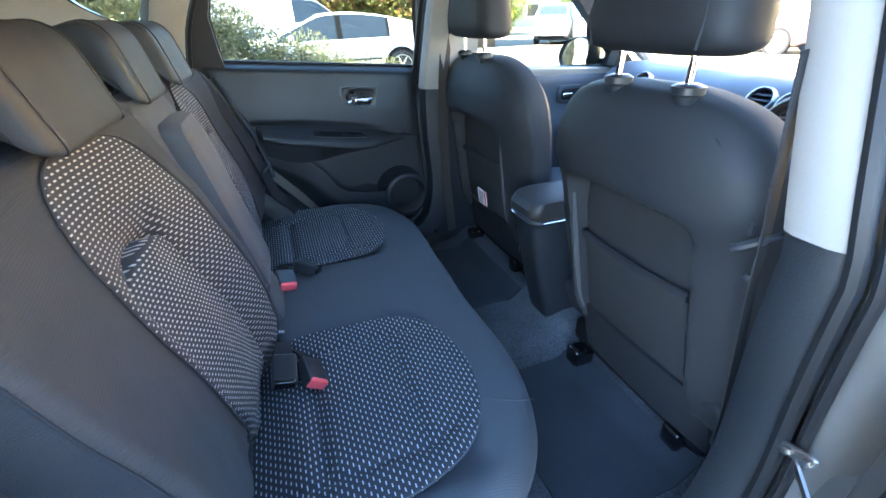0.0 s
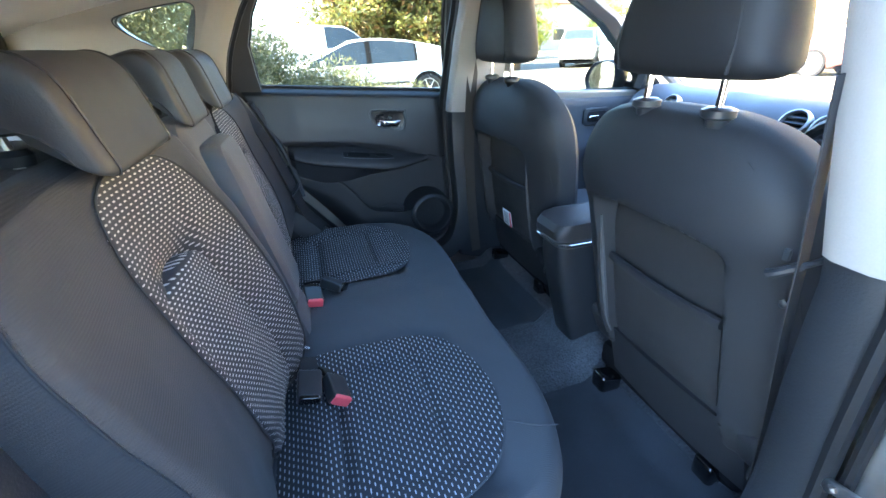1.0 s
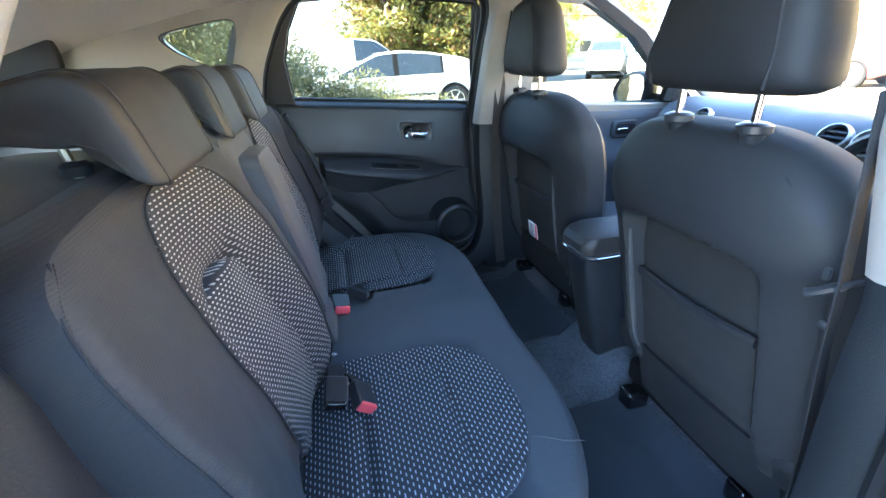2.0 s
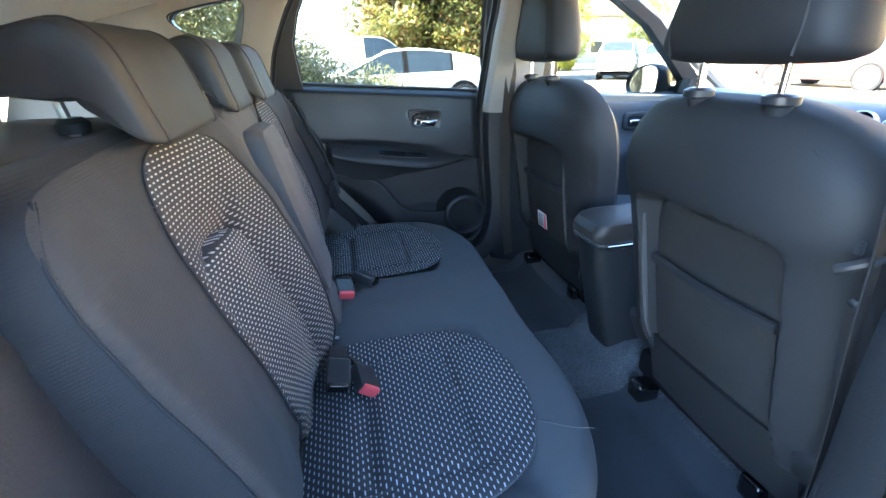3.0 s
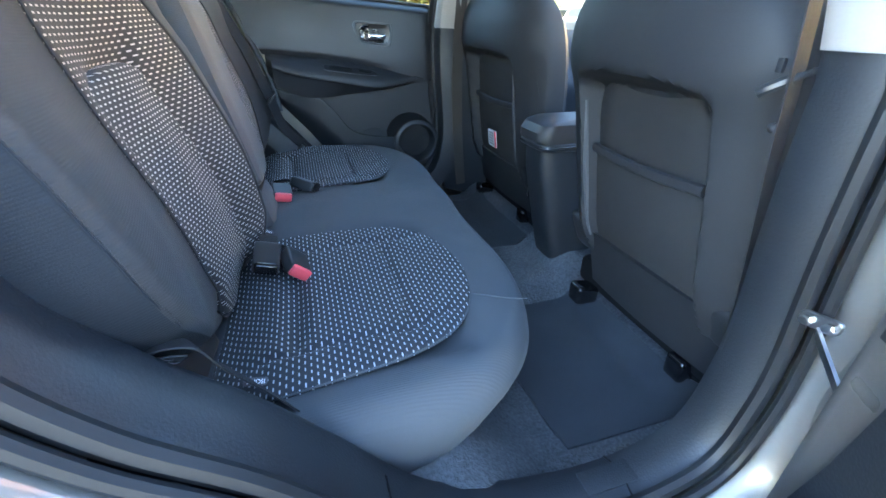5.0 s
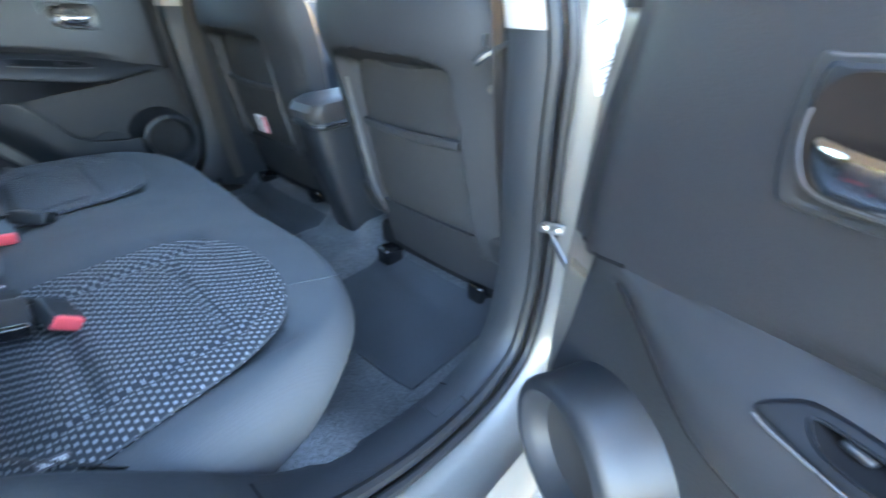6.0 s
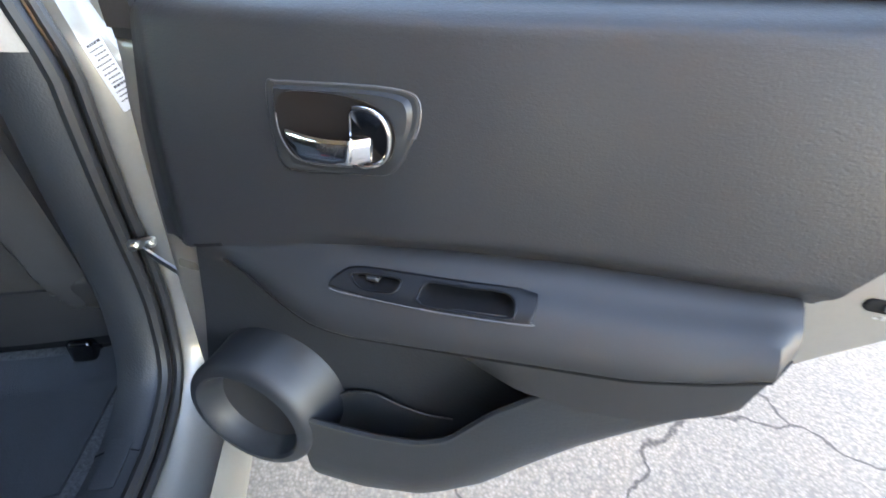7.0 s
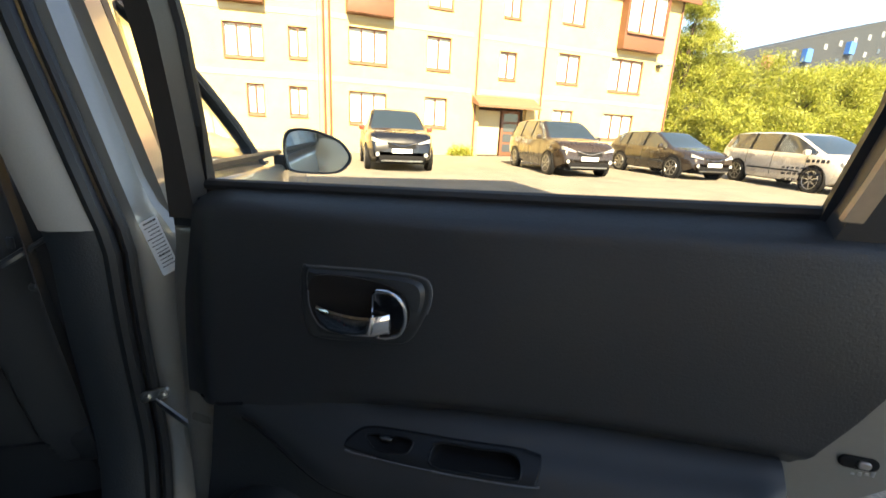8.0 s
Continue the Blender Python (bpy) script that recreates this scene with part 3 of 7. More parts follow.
copy_thing(wheel, Matrix.Translation((-0.95, 0.74, 0.33)) @ pose(0, 0, 0, 0, 0, 180))
copy_thing(wheel, Matrix.Translation((1.66, 0.74, 0.33)) @ pose(0, 0, 0, 0, 0, 180))

# ---- rear bench ----
bench = thing("rear_bench_seat", (-0.4, 0, 0.3), "dark cloth rear bench with pale-dashed seat panels", "car seat")


def cushion_z(x, y):
    z = 0.580 - 0.02 * ((x + 0.36) / 0.3) ** 2
    for yc in (-0.33, 0.43):
        e = ((y - yc) / 0.24) ** 2
        z -= 0.020 * math.exp(-e * 1.6) * step(-x, 0.18, 0.34)
        d = (y - yc) * (1 if yc < 0 else -1)          # outboard is negative
        along = 1 - step(abs(y - yc), 0.12, 0.165)
        z -= 0.010 * math.exp(-((x + 0.358 + 0.3 * d * d) / 0.007) ** 2) * along
        z -= 0.017 * math.exp(-((x + 0.540) / 0.015) ** 2) * along
        rows_in = step(-x, 0.26, 0.30) * (1 - step(-x, 0.60, 0.66))
        z -= 0.007 * math.exp(-((d + 0.150 - 0.5 * max(0.0, x + 0.36)) / 0.006) ** 2) * rows_in
        z -= 0.006 * math.exp(-((d - 0.158) / 0.007) ** 2) * rows_in
    z += 0.012 * math.exp(-((y - 0.05) / 0.10) ** 2)
    z -= 0.02 * step(-x, 0.56, 0.66)
    z += 0.0015 * noise.noise((x * 22, y * 22, 3))
    return z


def under(x, y):
    """How far the foam lies below the sewn-in panels."""
    m = 0.0
    for yc in (-0.33, 0.43):
        m = max(m, step(0.235 - abs(y - yc), 0.0, 0.05) * step(-x, 0.26, 0.31) * step(0.66 + x, 0.0, 0.03))
    return 0.03 * m


CUSHION = spl([(-0.125, -0.30), (-0.14, -0.42), (-0.185, -0.525), (-0.265, -0.605), (-0.38, -0.64), (-0.55, -0.645), (-0.68, -0.63), (-0.69, -0.3), (-0.69, 0.1), (-0.69, 0.4), (-0.68, 0.69),
               (-0.5, 0.70), (-0.33, 0.695), (-0.22, 0.65), (-0.15, 0.56), (-0.115, 0.45), (-0.11, 0.3), (-0.125, 0.1), (-0.13, -0.1)], 7)


def cushion_tf(p):
    x, y, z = p
    low = max(0.0, 0.52 - z)
    return (x - 0.62 * low - 1.2 * low * low, y + (0.10 * low if y < -0.5 else 0.0), z)


CR = [(0.5, 0.29), (0.06, 0.29), (0.02, 0.33), (0.0, 0.40), (-0.004, 0.46), (0.0, 0.505)]
for k in range(1, 7):
    a = math.pi / 2 * k / 6
    CR.append((0.075 * (1 - math.cos(a)), lambda u, v, a=a: 0.505 + (cushion_z(u, v) - 0.505) * math.sin(a)))
for i in (0.11, 0.15, 0.2, 0.25, 0.3, 0.35, 0.4, 0.45, 0.5, 0.55, 0.6, 0.65, 0.7, 0.76, 0.82, 0.88, 0.94, 0.985):
    CR.append((i, lambda u, v: cushion_z(u, v) - under(u, v)))
part("cushion", pillow(CUSHION, CR, cushion_tf, centre=(-0.42, 0.03)), CLOTH, bench, "charcoal ribbed cloth cushion")

CPATCH = spl([(-0.243, -0.40), (-0.232, -0.29), (-0.262, -0.18), (-0.33, -0.122), (-0.45, -0.108), (-0.58, -0.10), (-0.655, -0.11), (-0.66, -0.3), (-0.655, -0.54), (-0.60, -0.565), (-0.48, -0.56), (-0.37, -0.54), (-0.29, -0.49)], 7)
PR = [(0.0, lambda u, v: cushion_z(u, v) - 0.002), (0.006, lambda u, v: cushion_z(u, v) + 0.003), (0.02, lambda u, v: cushion_z(u, v) + 0.005)]
for i in np.linspace(0.05, 0.985, 30):
    PR.append((float(i), lambda u, v: cushion_z(u, v) + 0.005))
for flip in (0, 1):
    out = CPATCH if not flip else [np.array((p[0], 0.10 - p[1])) for p in CPATCH]
    part("seat_panel", pillow(out, PR, same, cap_first=False), DOTS, bench, "dark cloth panel with pale woven dashes")
    edge = [(p[0], p[1], cushion_z(p[0], p[1]) + 0.002) for p in out]
    part("panel_seam", tube(edge, 0.0016, 5, closed=True), CLOTH, bench)
seam = [(x, y, cushion_z(x, y) + 0.0008) for x, y in spl([(-0.246, -0.42), (-0.20, -0.45), (-0.16, -0.46)], 6, False)]
part("stitch_line", tube(seam, 0.0012, 5), CLOTH, bench)

# backrests
LEAN = 0.216


def back_tf(flip, x0=-0.637):
    def tf(p):
        y, s, w = p
        yy = 0.10 - y if flip else y
        dx = 0.028 * (yy + 0.37) if yy > -0.37 else 0.0
        return (x0 + dx - LEAN * s + 0.976 * w, yy, 0.558 + 0.976 * s + LEAN * w)
    return tf


def back_w(y, s, inner=1.0):
    """How far the cloth stands out; inner: how full the bolster beside the middle seat is."""
    w = 0.050 * (1 - math.cos(min(math.pi, abs(y + 0.385) / 0.27 * math.pi))) / 2 * (1 - 0.35 * step(s, 0.3, 0.5))
    if y > -0.385:
        foot = -0.275 + 0.045 * step(0.30 - s, 0.0, 0.25)      # where the inner bolster starts to rise
        sharp = 0.052 * step(y, foot, -0.105)
        w = inner * (w + (sharp - w) * (1 - step(s, 0.34, 0.47)))
    w += 0.018 * math.exp(-((s - 0.20) / 0.13) ** 2) - 0.02 * step(0.08 - s, 0.0, 0.08)
    w -= 0.012 * step(s, 0.46, 0.56)
    return w + 0.0015 * noise.noise((y * 20, s * 20, 7))


LOWPANEL = spl([(-0.424, 0.335), (-0.408, 0.365), (-0.36, 0.381), (-0.31, 0.388), (-0.275, 0.387), (-0.253, 0.372), (-0.245, 0.32), (-0.236, 0.25), (-0.216, 0.17), (-0.198, 0.08), (-0.195, 0.02), (-0.25, -0.005), (-0.335, 0.0), (-0.378, 0.09), (-0.405, 0.17), (-0.420, 0.26)], 7)


def panel_w(y, s, inner=1.0):
    """The upper cloth with the hollow that runs round the raised lower panel."""
    edge = -0.250 + 0.050 * step(0.30 - s, 0.0, 0.25)
    top = 0.388 - 0.9 * max(0.0, y - edge + 0.045) ** 1.5 - 0.05 * max(0.0, -0.36 - y)
    hollow = math.exp(-max(0.0, s - top) / 0.030) * (1 - step(y, edge, edge + 0.03))
    side = math.exp(-max(0.0, y - edge) / 0.020) * (1 - step(s, top, top + 0.03))
    rim = step(y, -0.415, -0.300)
    return back_w(y, s, inner) + 0.004 - rim * max(0.022 * hollow, 0.016 * side)


BACK = spl([(-0.632, 0.165), (-0.655, 0.225), (-0.66, 0.30), (-0.662, 0.40), (-0.652, 0.495), (-0.605, 0.545), (-0.46, 0.556), (-0.25, 0.56), (-0.10, 0.556), (-0.062, 0.51), (-0.058, 0.3), (-0.06, 0.1), (-0.075, 0.0), (-0.22, -0.015), (-0.36, -0.01), (-0.48, 0.045), (-0.575, 0.115)], 7)
BR = [(0.6, -0.13), (0.03, -0.13), (0.0, -0.10), (-0.004, -0.05)]
for k in range(0, 7):
    a = math.pi / 2 * k / 6
    BR.append((0.10 * (1 - math.cos(a)), lambda u, v, a=a, inner=1.0: -0.04 + (back_w(u, v, inner) + 0.04) * math.sin(a)))
for i in (0.13, 0.17, 0.22, 0.27, 0.32, 0.38, 0.44, 0.5, 0.56, 0.62, 0.68, 0.74, 0.8, 0.86, 0.92, 0.98):
    BR.append((i, lambda u, v, inner=1.0: back_w(u, v, inner) - 0.025 * step(u, -0.375, -0.335) * (1 - step(u, -0.175, -0.135)) * (1 - step(v, 0.44, 0.50))))
UP = spl([(-0.428, 0.28), (-0.428, 0.37), (-0.430, 0.44), (-0.408, 0.490), (-0.360, 0.520), (-0.31, 0.531), (-0.25, 0.531), (-0.19, 0.505), (-0.148, 0.44), (-0.128, 0.34), (-0.118, 0.2), (-0.112, 0.08), (-0.13, 0.02), (-0.25, 0.0), (-0.345, 0.0), (-0.385, 0.08), (-0.412, 0.16)], 7)


def grid_panel(outline, tf, wf, base, n=90, m=90):
    """A sewn-in panel over the inside of an outline; its edge is drawn down to the cloth."""
    pts = np.array(outline)
    v0, v1 = pts[:, 1].min(), pts[:, 1].max()
    rows, uv = [], []
    for j in range(n + 1):
        v = v0 + (v1 - v0) * (0.002 + 0.996 * j / n)
        xs = []
        for k in range(len(pts)):
            a, b = pts[k - 1], pts[k]
            if (a[1] - v) * (b[1] - v) <= 0 and a[1] != b[1]:
                xs.append(a[0] + (b[0] - a[0]) * (v - a[1]) / (b[1] - a[1]))
        u0, u1 = min(xs), max(xs)
        us = [u0 + (u1 - u0) * i / m for i in range(m + 1)]
        ws = []
        for i, u in enumerate(us):
            e = min(i, m - i, j, n - j)
            k = (0.0, 0.45, 0.8, 0.95)[e] if e < 4 else 1.0
            ws.append(k * wf(u, v) + (1 - k) * (base(u, v) - 0.004))
        row = [tf((u, v, w)) for u, w in zip(us, ws)]
        ruv = [(u, v) for u in us]
        rows.append(row)
        uv.append(ruv)
    bm = bmesh.new()
    lattice(bm, rows, uv=uv)
    return bm


for flip in (0, 1):
    tf = back_tf(flip)
    full = 0.2 if flip else 1.0
    rings = [(i, (lambda u, v, w=w: w(u, v, inner=full)) if callable(w) else w) for i, w in BR]
    part("bolster_side", pillow(BACK, rings[:9], tf, centre=(-0.36, 0.27), cap_ends=False), BOLSTER_SHADED, bench, "side of the bolster, its bluish shade put into the cloth colour", sharp=60)
    part("backrest", pillow(BACK, rings[8:], tf, centre=(-0.36, 0.27), cap_first=False), BACKCLOTH_SHADED, bench, "ribbed cloth backrest, its shade put into a darker colour")
    ledge = lambda u, v, h: h + 0.25 * max(0.0, -v - 0.04)
    part("backrest_top", pillow(rrect(0.575, 0.235, 0.05, 5, -0.362, -0.165), [(0.4, 0.40), (0.02, 0.40)] + [(i, lambda u, v, h=h: ledge(u, v, h)) for i, h in ((0.0, 0.50), (0.0, 0.525), (0.015, 0.54), (0.05, 0.549), (0.12, 0.553), (0.5, 0.555), (0.9, 0.555))], lambda p: tf((p[0], p[2], p[1]))), BACKCLOTH_SHADED, bench, "flat cloth top of the backrest")
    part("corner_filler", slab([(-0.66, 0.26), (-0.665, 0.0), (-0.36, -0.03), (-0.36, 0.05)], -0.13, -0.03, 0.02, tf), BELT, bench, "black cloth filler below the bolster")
    part("back_panel", grid_panel(UP, tf, lambda y, s: panel_w(y, s, full), lambda y, s: back_w(y, s, full), 130), DOTS_BACK, bench, "dark cloth panel with pale woven dashes")
    lift = lambda u: (0.6 if flip else 1.0) * (0.15 + 0.85 * step(u, -0.425, -0.30))
    raised = [(0.0, lambda u, v: panel_w(u, v, full) - 0.004)] + [(k, lambda u, v, h=h: back_w(u, v, full) + h * lift(u)) for k, h in ((0.0, -0.004), (0.004, 0.002), (0.012, 0.008), (0.028, 0.0125), (0.05, 0.0145))]
    raised += [(float(k), lambda u, v: back_w(u, v, full) + 0.016 * lift(u)) for k in np.linspace(0.09, 0.98, 26)]
    part("raised_panel", pillow(LOWPANEL, raised, tf, centre=(-0.31, 0.20), cap_first=False), DOTS_LOW, bench, "raised lower panel in denser pale-dotted cloth", sharp=70)
    seam = [tf((p[0], p[1], back_w(p[0], p[1], full) + 0.0035)) for p in UP]
    part("panel_seam", tube(seam, 0.0018, 5, closed=True), BACKCLOTH_SHADED, bench)
    run = spl([(-0.632, 0.165), (-0.655, 0.225), (-0.66, 0.30), (-0.662, 0.40), (-0.652, 0.495), (-0.605, 0.545)], 8, False)
    pipe = []
    for q in run:
        a = math.pi / 2 * 4 / 6
        y, s = np.array((-0.36, 0.27)) + (q - np.array((-0.36, 0.27))) * (1 - 0.10 * (1 - math.cos(a)))
        pipe.append(tf((y, s, -0.04 + (back_w(y, s) + 0.04) * math.sin(a) + 0.0004)))
    part("bolster_piping", tube(pipe, 0.0015, 6), BOLSTER_SHADED, bench)
    for k in range(0, len(pipe) - 1):
        a, b = Vector(pipe[k]), Vector(pipe[k + 1])
        for j in range(2):
            part("stitch", tube([a.lerp(b, j / 2 + 0.08) + Vector((0.0035, 0.0, 0.001)), a.lerp(b, j / 2 + 0.36) + Vector((0.0035, 0.0, 0.001))], 0.0007, 4), BACKCLOTH_SHADED, bench)
    if flip:
        edge = [tf((y, s, back_w(y, s) + 0.012)) for y, s in spl([(-0.635, 0.12), (-0.655, 0.25), (-0.65, 0.42), (-0.62, 0.49)], 6, False)]
        part("edge_finisher", tube(edge, 0.009, 6), DASH, bench, "blue-grey plastic edge strip")
# centre section with folding armrest
ctf = back_tf(0, -0.640)
part("rear_shell", slab(rrect(1.30, 0.60, 0.03, 4, 0.02, 0.22), -0.19, -0.15, 0.01, ctf), BELT, bench, "black backing of the rear seats")
part("centre_back", pillow(rrect(0.24, 0.58, 0.03, 5, 0.05, 0.26), [(0.6, -0.1), (0.02, -0.1), (0.0, -0.05), (0.0, 0.0), (0.03, 0.018), (0.12, 0.026), (0.4, 0.028), (0.7, 0.028)], ctf), GREYCLOTH, bench, "mid-grey cloth centre section")
part("centre_armrest", pillow(rrect(0.165, 0.40, 0.025, 5, 0.055, 0.29), [(0.02, 0.0), (0.0, 0.02), (0.0, 0.045), (0.05, 0.062), (0.15, 0.068), (0.5, 0.070), (0.8, 0.070)], ctf), GREYCLOTH, bench, "folded mid-grey cloth armrest")
part("armrest_base", pillow(rrect(0.15, 0.12, 0.03, 5, 0.05, 0.02), [(0.02, 0.0), (0.0, 0.02), (0.05, 0.05), (0.3, 0.056), (0.8, 0.056)], ctf), GREYCLOTH, bench)
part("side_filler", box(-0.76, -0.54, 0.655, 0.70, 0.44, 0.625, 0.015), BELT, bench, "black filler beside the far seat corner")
# seat-release knob on the near shoulder
tfn = back_tf(0)
part("release_knob", lathe([(0.014, -0.02), (0.014, 0.003), (0.011, 0.005), (0.006, 0.002)], lambda p: tfn((-0.54 + p[0], 0.566 + p[2] - 0.25 * p[1], -0.10 + p[1]))), PLASTIC, bench)

HEAD = spl([(-0.718, 1.086), (-0.727, 1.12), (-0.737, 1.155), (-0.748, 1.185), (-0.765, 1.204), (-0.79, 1.212), (-0.83, 1.205), (-0.88, 1.190), (-0.915, 1.165), (-0.90, 1.145), (-0.85, 1.140), (-0.81, 1.134), (-0.775, 1.134), (-0.75, 1.114), (-0.73, 1.086)], 5)


def rear_headrest(y0, y1, dx, sx, label):
    ob = thing("rear_headrest", (-0.8 + dx, (y0 + y1) / 2, 1.1), label, "headrest", "rear headrests")
    tf = lambda p: (-0.722 + (p[0] + 0.722) * sx + dx, p[2], p[1])
    rings = [(0.55, y0 + 0.004), (0.14, y0), (0.06, y0 + 0.004), (0.015, y0 + 0.014), (0.0, y0 + 0.028)]
    rings += [(-0.012, y0 + 0.05), (-0.02, (y0 + y1) / 2), (-0.012, y1 - 0.05)]
    rings += [(0.0, y1 - 0.028), (0.015, y1 - 0.014), (0.06, y1 - 0.004), (0.14, y1), (0.55, y1 - 0.004)]
    part("pad", pillow(HEAD, rings, tf, centre=(-0.82, 1.155)), LEATHER, ob, sharp=60)
    for y in (y0 + 0.026, y1 - 0.026):
        part("seam", tube([tf((p[0] + (p[0] + 0.82) * 0.006, p[1] + (p[1] - 1.155) * 0.006, y)) for p in HEAD], 0.0019, 5, closed=True), LEATHER, ob)
    for y in (y0 + 0.07, y1 - 0.07):
        part("post", tube([tf((-0.84, 1.15, y)), tf((-0.825, 1.05, y))], 0.006, 8), STEEL, ob)
        part("post_collar", lathe([(0.017, 0.0), (0.018, 0.012), (0.012, 0.018)], lambda p, y=y: tf((-0.83 + p[0], 1.094 + p[2], y + p[1])), 16), PLASTIC, ob)
    return ob


rear_headrest(-0.40, -0.125, 0.0, 1.0, "dark grey leatherette hooked headrest of the rear bench")
rear_headrest(-0.045, 0.165, 0.012, 0.8, "narrower dark grey leatherette hooked centre headrest")
rear_headrest(0.235, 0.495, 0.024, 0.9, "dark grey leatherette hooked headrest beside the far door")


# ---- buckles, belts and tags on the bench ----
def buckle(at, rot, red, label):
    ob = thing("belt_buckle", at, label, "belt buckle", "rear belt buckles")
    m = Matrix.Translation(at) @ Euler([radians(a) for a in rot]).to_matrix().to_4x4()
    tf = lambda p: m @ Vector(p)
    part("housing", slab(rrect(0.047, 0.064, 0.006, 4), -0.013, 0.013, 0.004, tf), SATIN, ob)
    part("button", slab(rrect(0.040, 0.010, 0.003, 3, 0, -0.0305), -0.009, 0.0142, 0.003, tf), RED if red else GLOSSBLACK, ob, "red release button" if red else "")
    stalk = [tf((0, 0.028, 0)), tf((0, 0.05, -0.004)), tf((0, 0.08, -0.02))]
    part("stalk", ribbon(stalk, tuple(m.to_3x3() @ Vector((1, 0, 0))), 0.034, 0.006), BELT, ob)
    return ob


buckle((-0.586, -0.231, 0.596), (18, 15, 0), False, "dark grey plastic belt buckle lying on the bench")
buckle((-0.536, -0.240, 0.580), (14, 42, 18), True, "black belt buckle with red button on the bench")
buckle((-0.563, 0.118, 0.598), (10, 12, 8), True, "grey belt buckle with red button beside the middle seat")
buckle((-0.505, 0.165, 0.598), (14, 20, 62), False, "black belt buckle tilted against the far seat")


def lettering(name, text, size, m, mat, parent):
    cu = bpy.data.curves.new(name, "FONT")
    cu.body, cu.size, cu.extrude, cu.align_x, cu.align_y = text, size, 0.0003, "CENTER", "CENTER"
    tmp = new(name, cu)
    dg = bpy.context.evaluated_depsgraph_get()
    me = bpy.data.meshes.new_from_object(tmp.evaluated_get(dg))
    bpy.data.objects.remove(tmp)
    me.transform(m)
    me.materials.clear()
    me.materials.append(mat)
    ob = new(name, me)
    ob.parent = parent
    ob.matrix_parent_inverse = base_inverse(parent)
    return ob


def isofix_tag(at, along, size, text):
    """A folded cloth tag whose printed face looks out of the car."""
    ob = thing("seat_tag", at, "small black fabric child-seat tag with white letters", "tag", "seat tags")
    a = Vector(along).normalized()
    n = Vector((0.15, -0.62, 0.75))
    n = (n - a * n.dot(a)).normalized()
    m = Matrix.Translation(at) @ Matrix((a, n.cross(a), n)).transposed().to_4x4()
    part("cloth_tag", slab(rrect(size * 1.2, size * 0.42, 0.0015, 2), -0.0015, 0.0005, 0.0006, lambda p: m @ Vector(p)), INK, ob)
    lettering("tag_letters", text, size * 0.31, m @ Matrix.Translation((0, 0, 0.0008)), WHITE, ob)


isofix_tag((-0.591, -0.533, 0.574), (-0.022, -0.006, 0.010), 0.026, "ISOFIX")
isofix_tag((-0.592, -0.080, 0.582), (-0.018, -0.005, 0.010), 0.022, "ISOFIX")

# the near seat's belt and its lower fold
belt = thing("seat_belt", (-0.64, -0.60, 0.6), "black rear seat belt over the seat corner with metal clip", "seat belt")
part("webbing", ribbon(spl([(-0.548, -0.575, 0.560), (-0.585, -0.590, 0.628), (-0.608, -0.603, 0.672), (-0.619, -0.610, 0.702), (-0.630, -0.613, 0.714), (-0.650, -0.613, 0.716), (-0.670, -0.611, 0.709), (-0.70, -0.608, 0.692)], 6, False),
                       (0.45, -0.80, 0.25), 0.050, 0.0018), BELT, belt, "folded black webbing")
anchor = [(-0.674, 0.6965), (-0.660, 0.7035), (-0.630, 0.7020), (-0.621, 0.7090), (-0.632, 0.7120), (-0.660, 0.7125)]
part("anchor_plate", slab(anchor, -0.624, -0.627, 0.0008, lambda p: (p[0], p[2] - 0.4 * (p[1] - 0.70), p[1])), SATIN, belt, "dark metal anchor plate")
part("plate_edge", tube([(x, -0.6285 - 0.4 * (z - 0.70), z - 0.0004) for x, z in anchor[:4]], 0.0011, 6), CHROME, belt)
part("slot_edge", tube([(-0.643, -0.6318, 0.7085), (-0.632, -0.6318, 0.7080)], 0.0010, 6), CHROME, belt)
far_belt = thing("seat_belt", (-0.58, 0.60, 0.6), "dark rear seat belt lying along the far seat edge", "seat belt")
part("webbing", ribbon(spl([(-0.72, 0.66, 1.08), (-0.64, 0.655, 0.92), (-0.585, 0.63, 0.76), (-0.555, 0.63, 0.66), (-0.50, 0.66, 0.585)], 6, False), (0.5, 0.8, 0.2), 0.045, 0.002), BELT, far_belt)
part("tongue", slab(rrect(0.05, 0.03, 0.006, 4), -0.006, 0.006, 0.003, lambda p: (-0.578 + p[1], 0.622 + p[0], 0.755 + p[2] + p[1])), SATIN, far_belt)

# ---- rear doors ----
SHELL_OPEN = [(0.03, 0.42), (0.035, 0.80), (0.05, 0.98), (0.10, 1.005), (0.50, 1.02), (0.86, 1.035), (0.89, 1.0), (0.885, 0.93), (0.855, 0.875), (0.812, 0.831), (0.775, 0.797), (0.745, 0.765), (0.70, 0.71), (0.62, 0.60), (0.54, 0.50), (0.46, 0.41), (0.38, 0.38), (0.2, 0.365), (0.07, 0.37)]
SHELL_SHUT = [(0.03, 0.42), (0.035, 0.80), (0.05, 0.98), (0.10, 1.005), (0.50, 1.02), (0.86, 1.035), (0.895, 1.0), (0.89, 0.93), (0.852, 0.835), (0.80, 0.755), (0.72, 0.665), (0.60, 0.495), (0.51, 0.41), (0.42, 0.37), (0.2, 0.35), (0.07, 0.36)]


def upper_w(u, z):
    w = 0.094 - 0.024 * max(0, (z - 0.8) / 0.25) ** 2
    w -= 0.05 * step(z, 1.021 + 0.042 * (u - 0.15), 1.061 + 0.042 * (u - 0.15)) ** 2
    w -= 0.02 * step(0.140 - u, 0.0, 0.05)
    return w


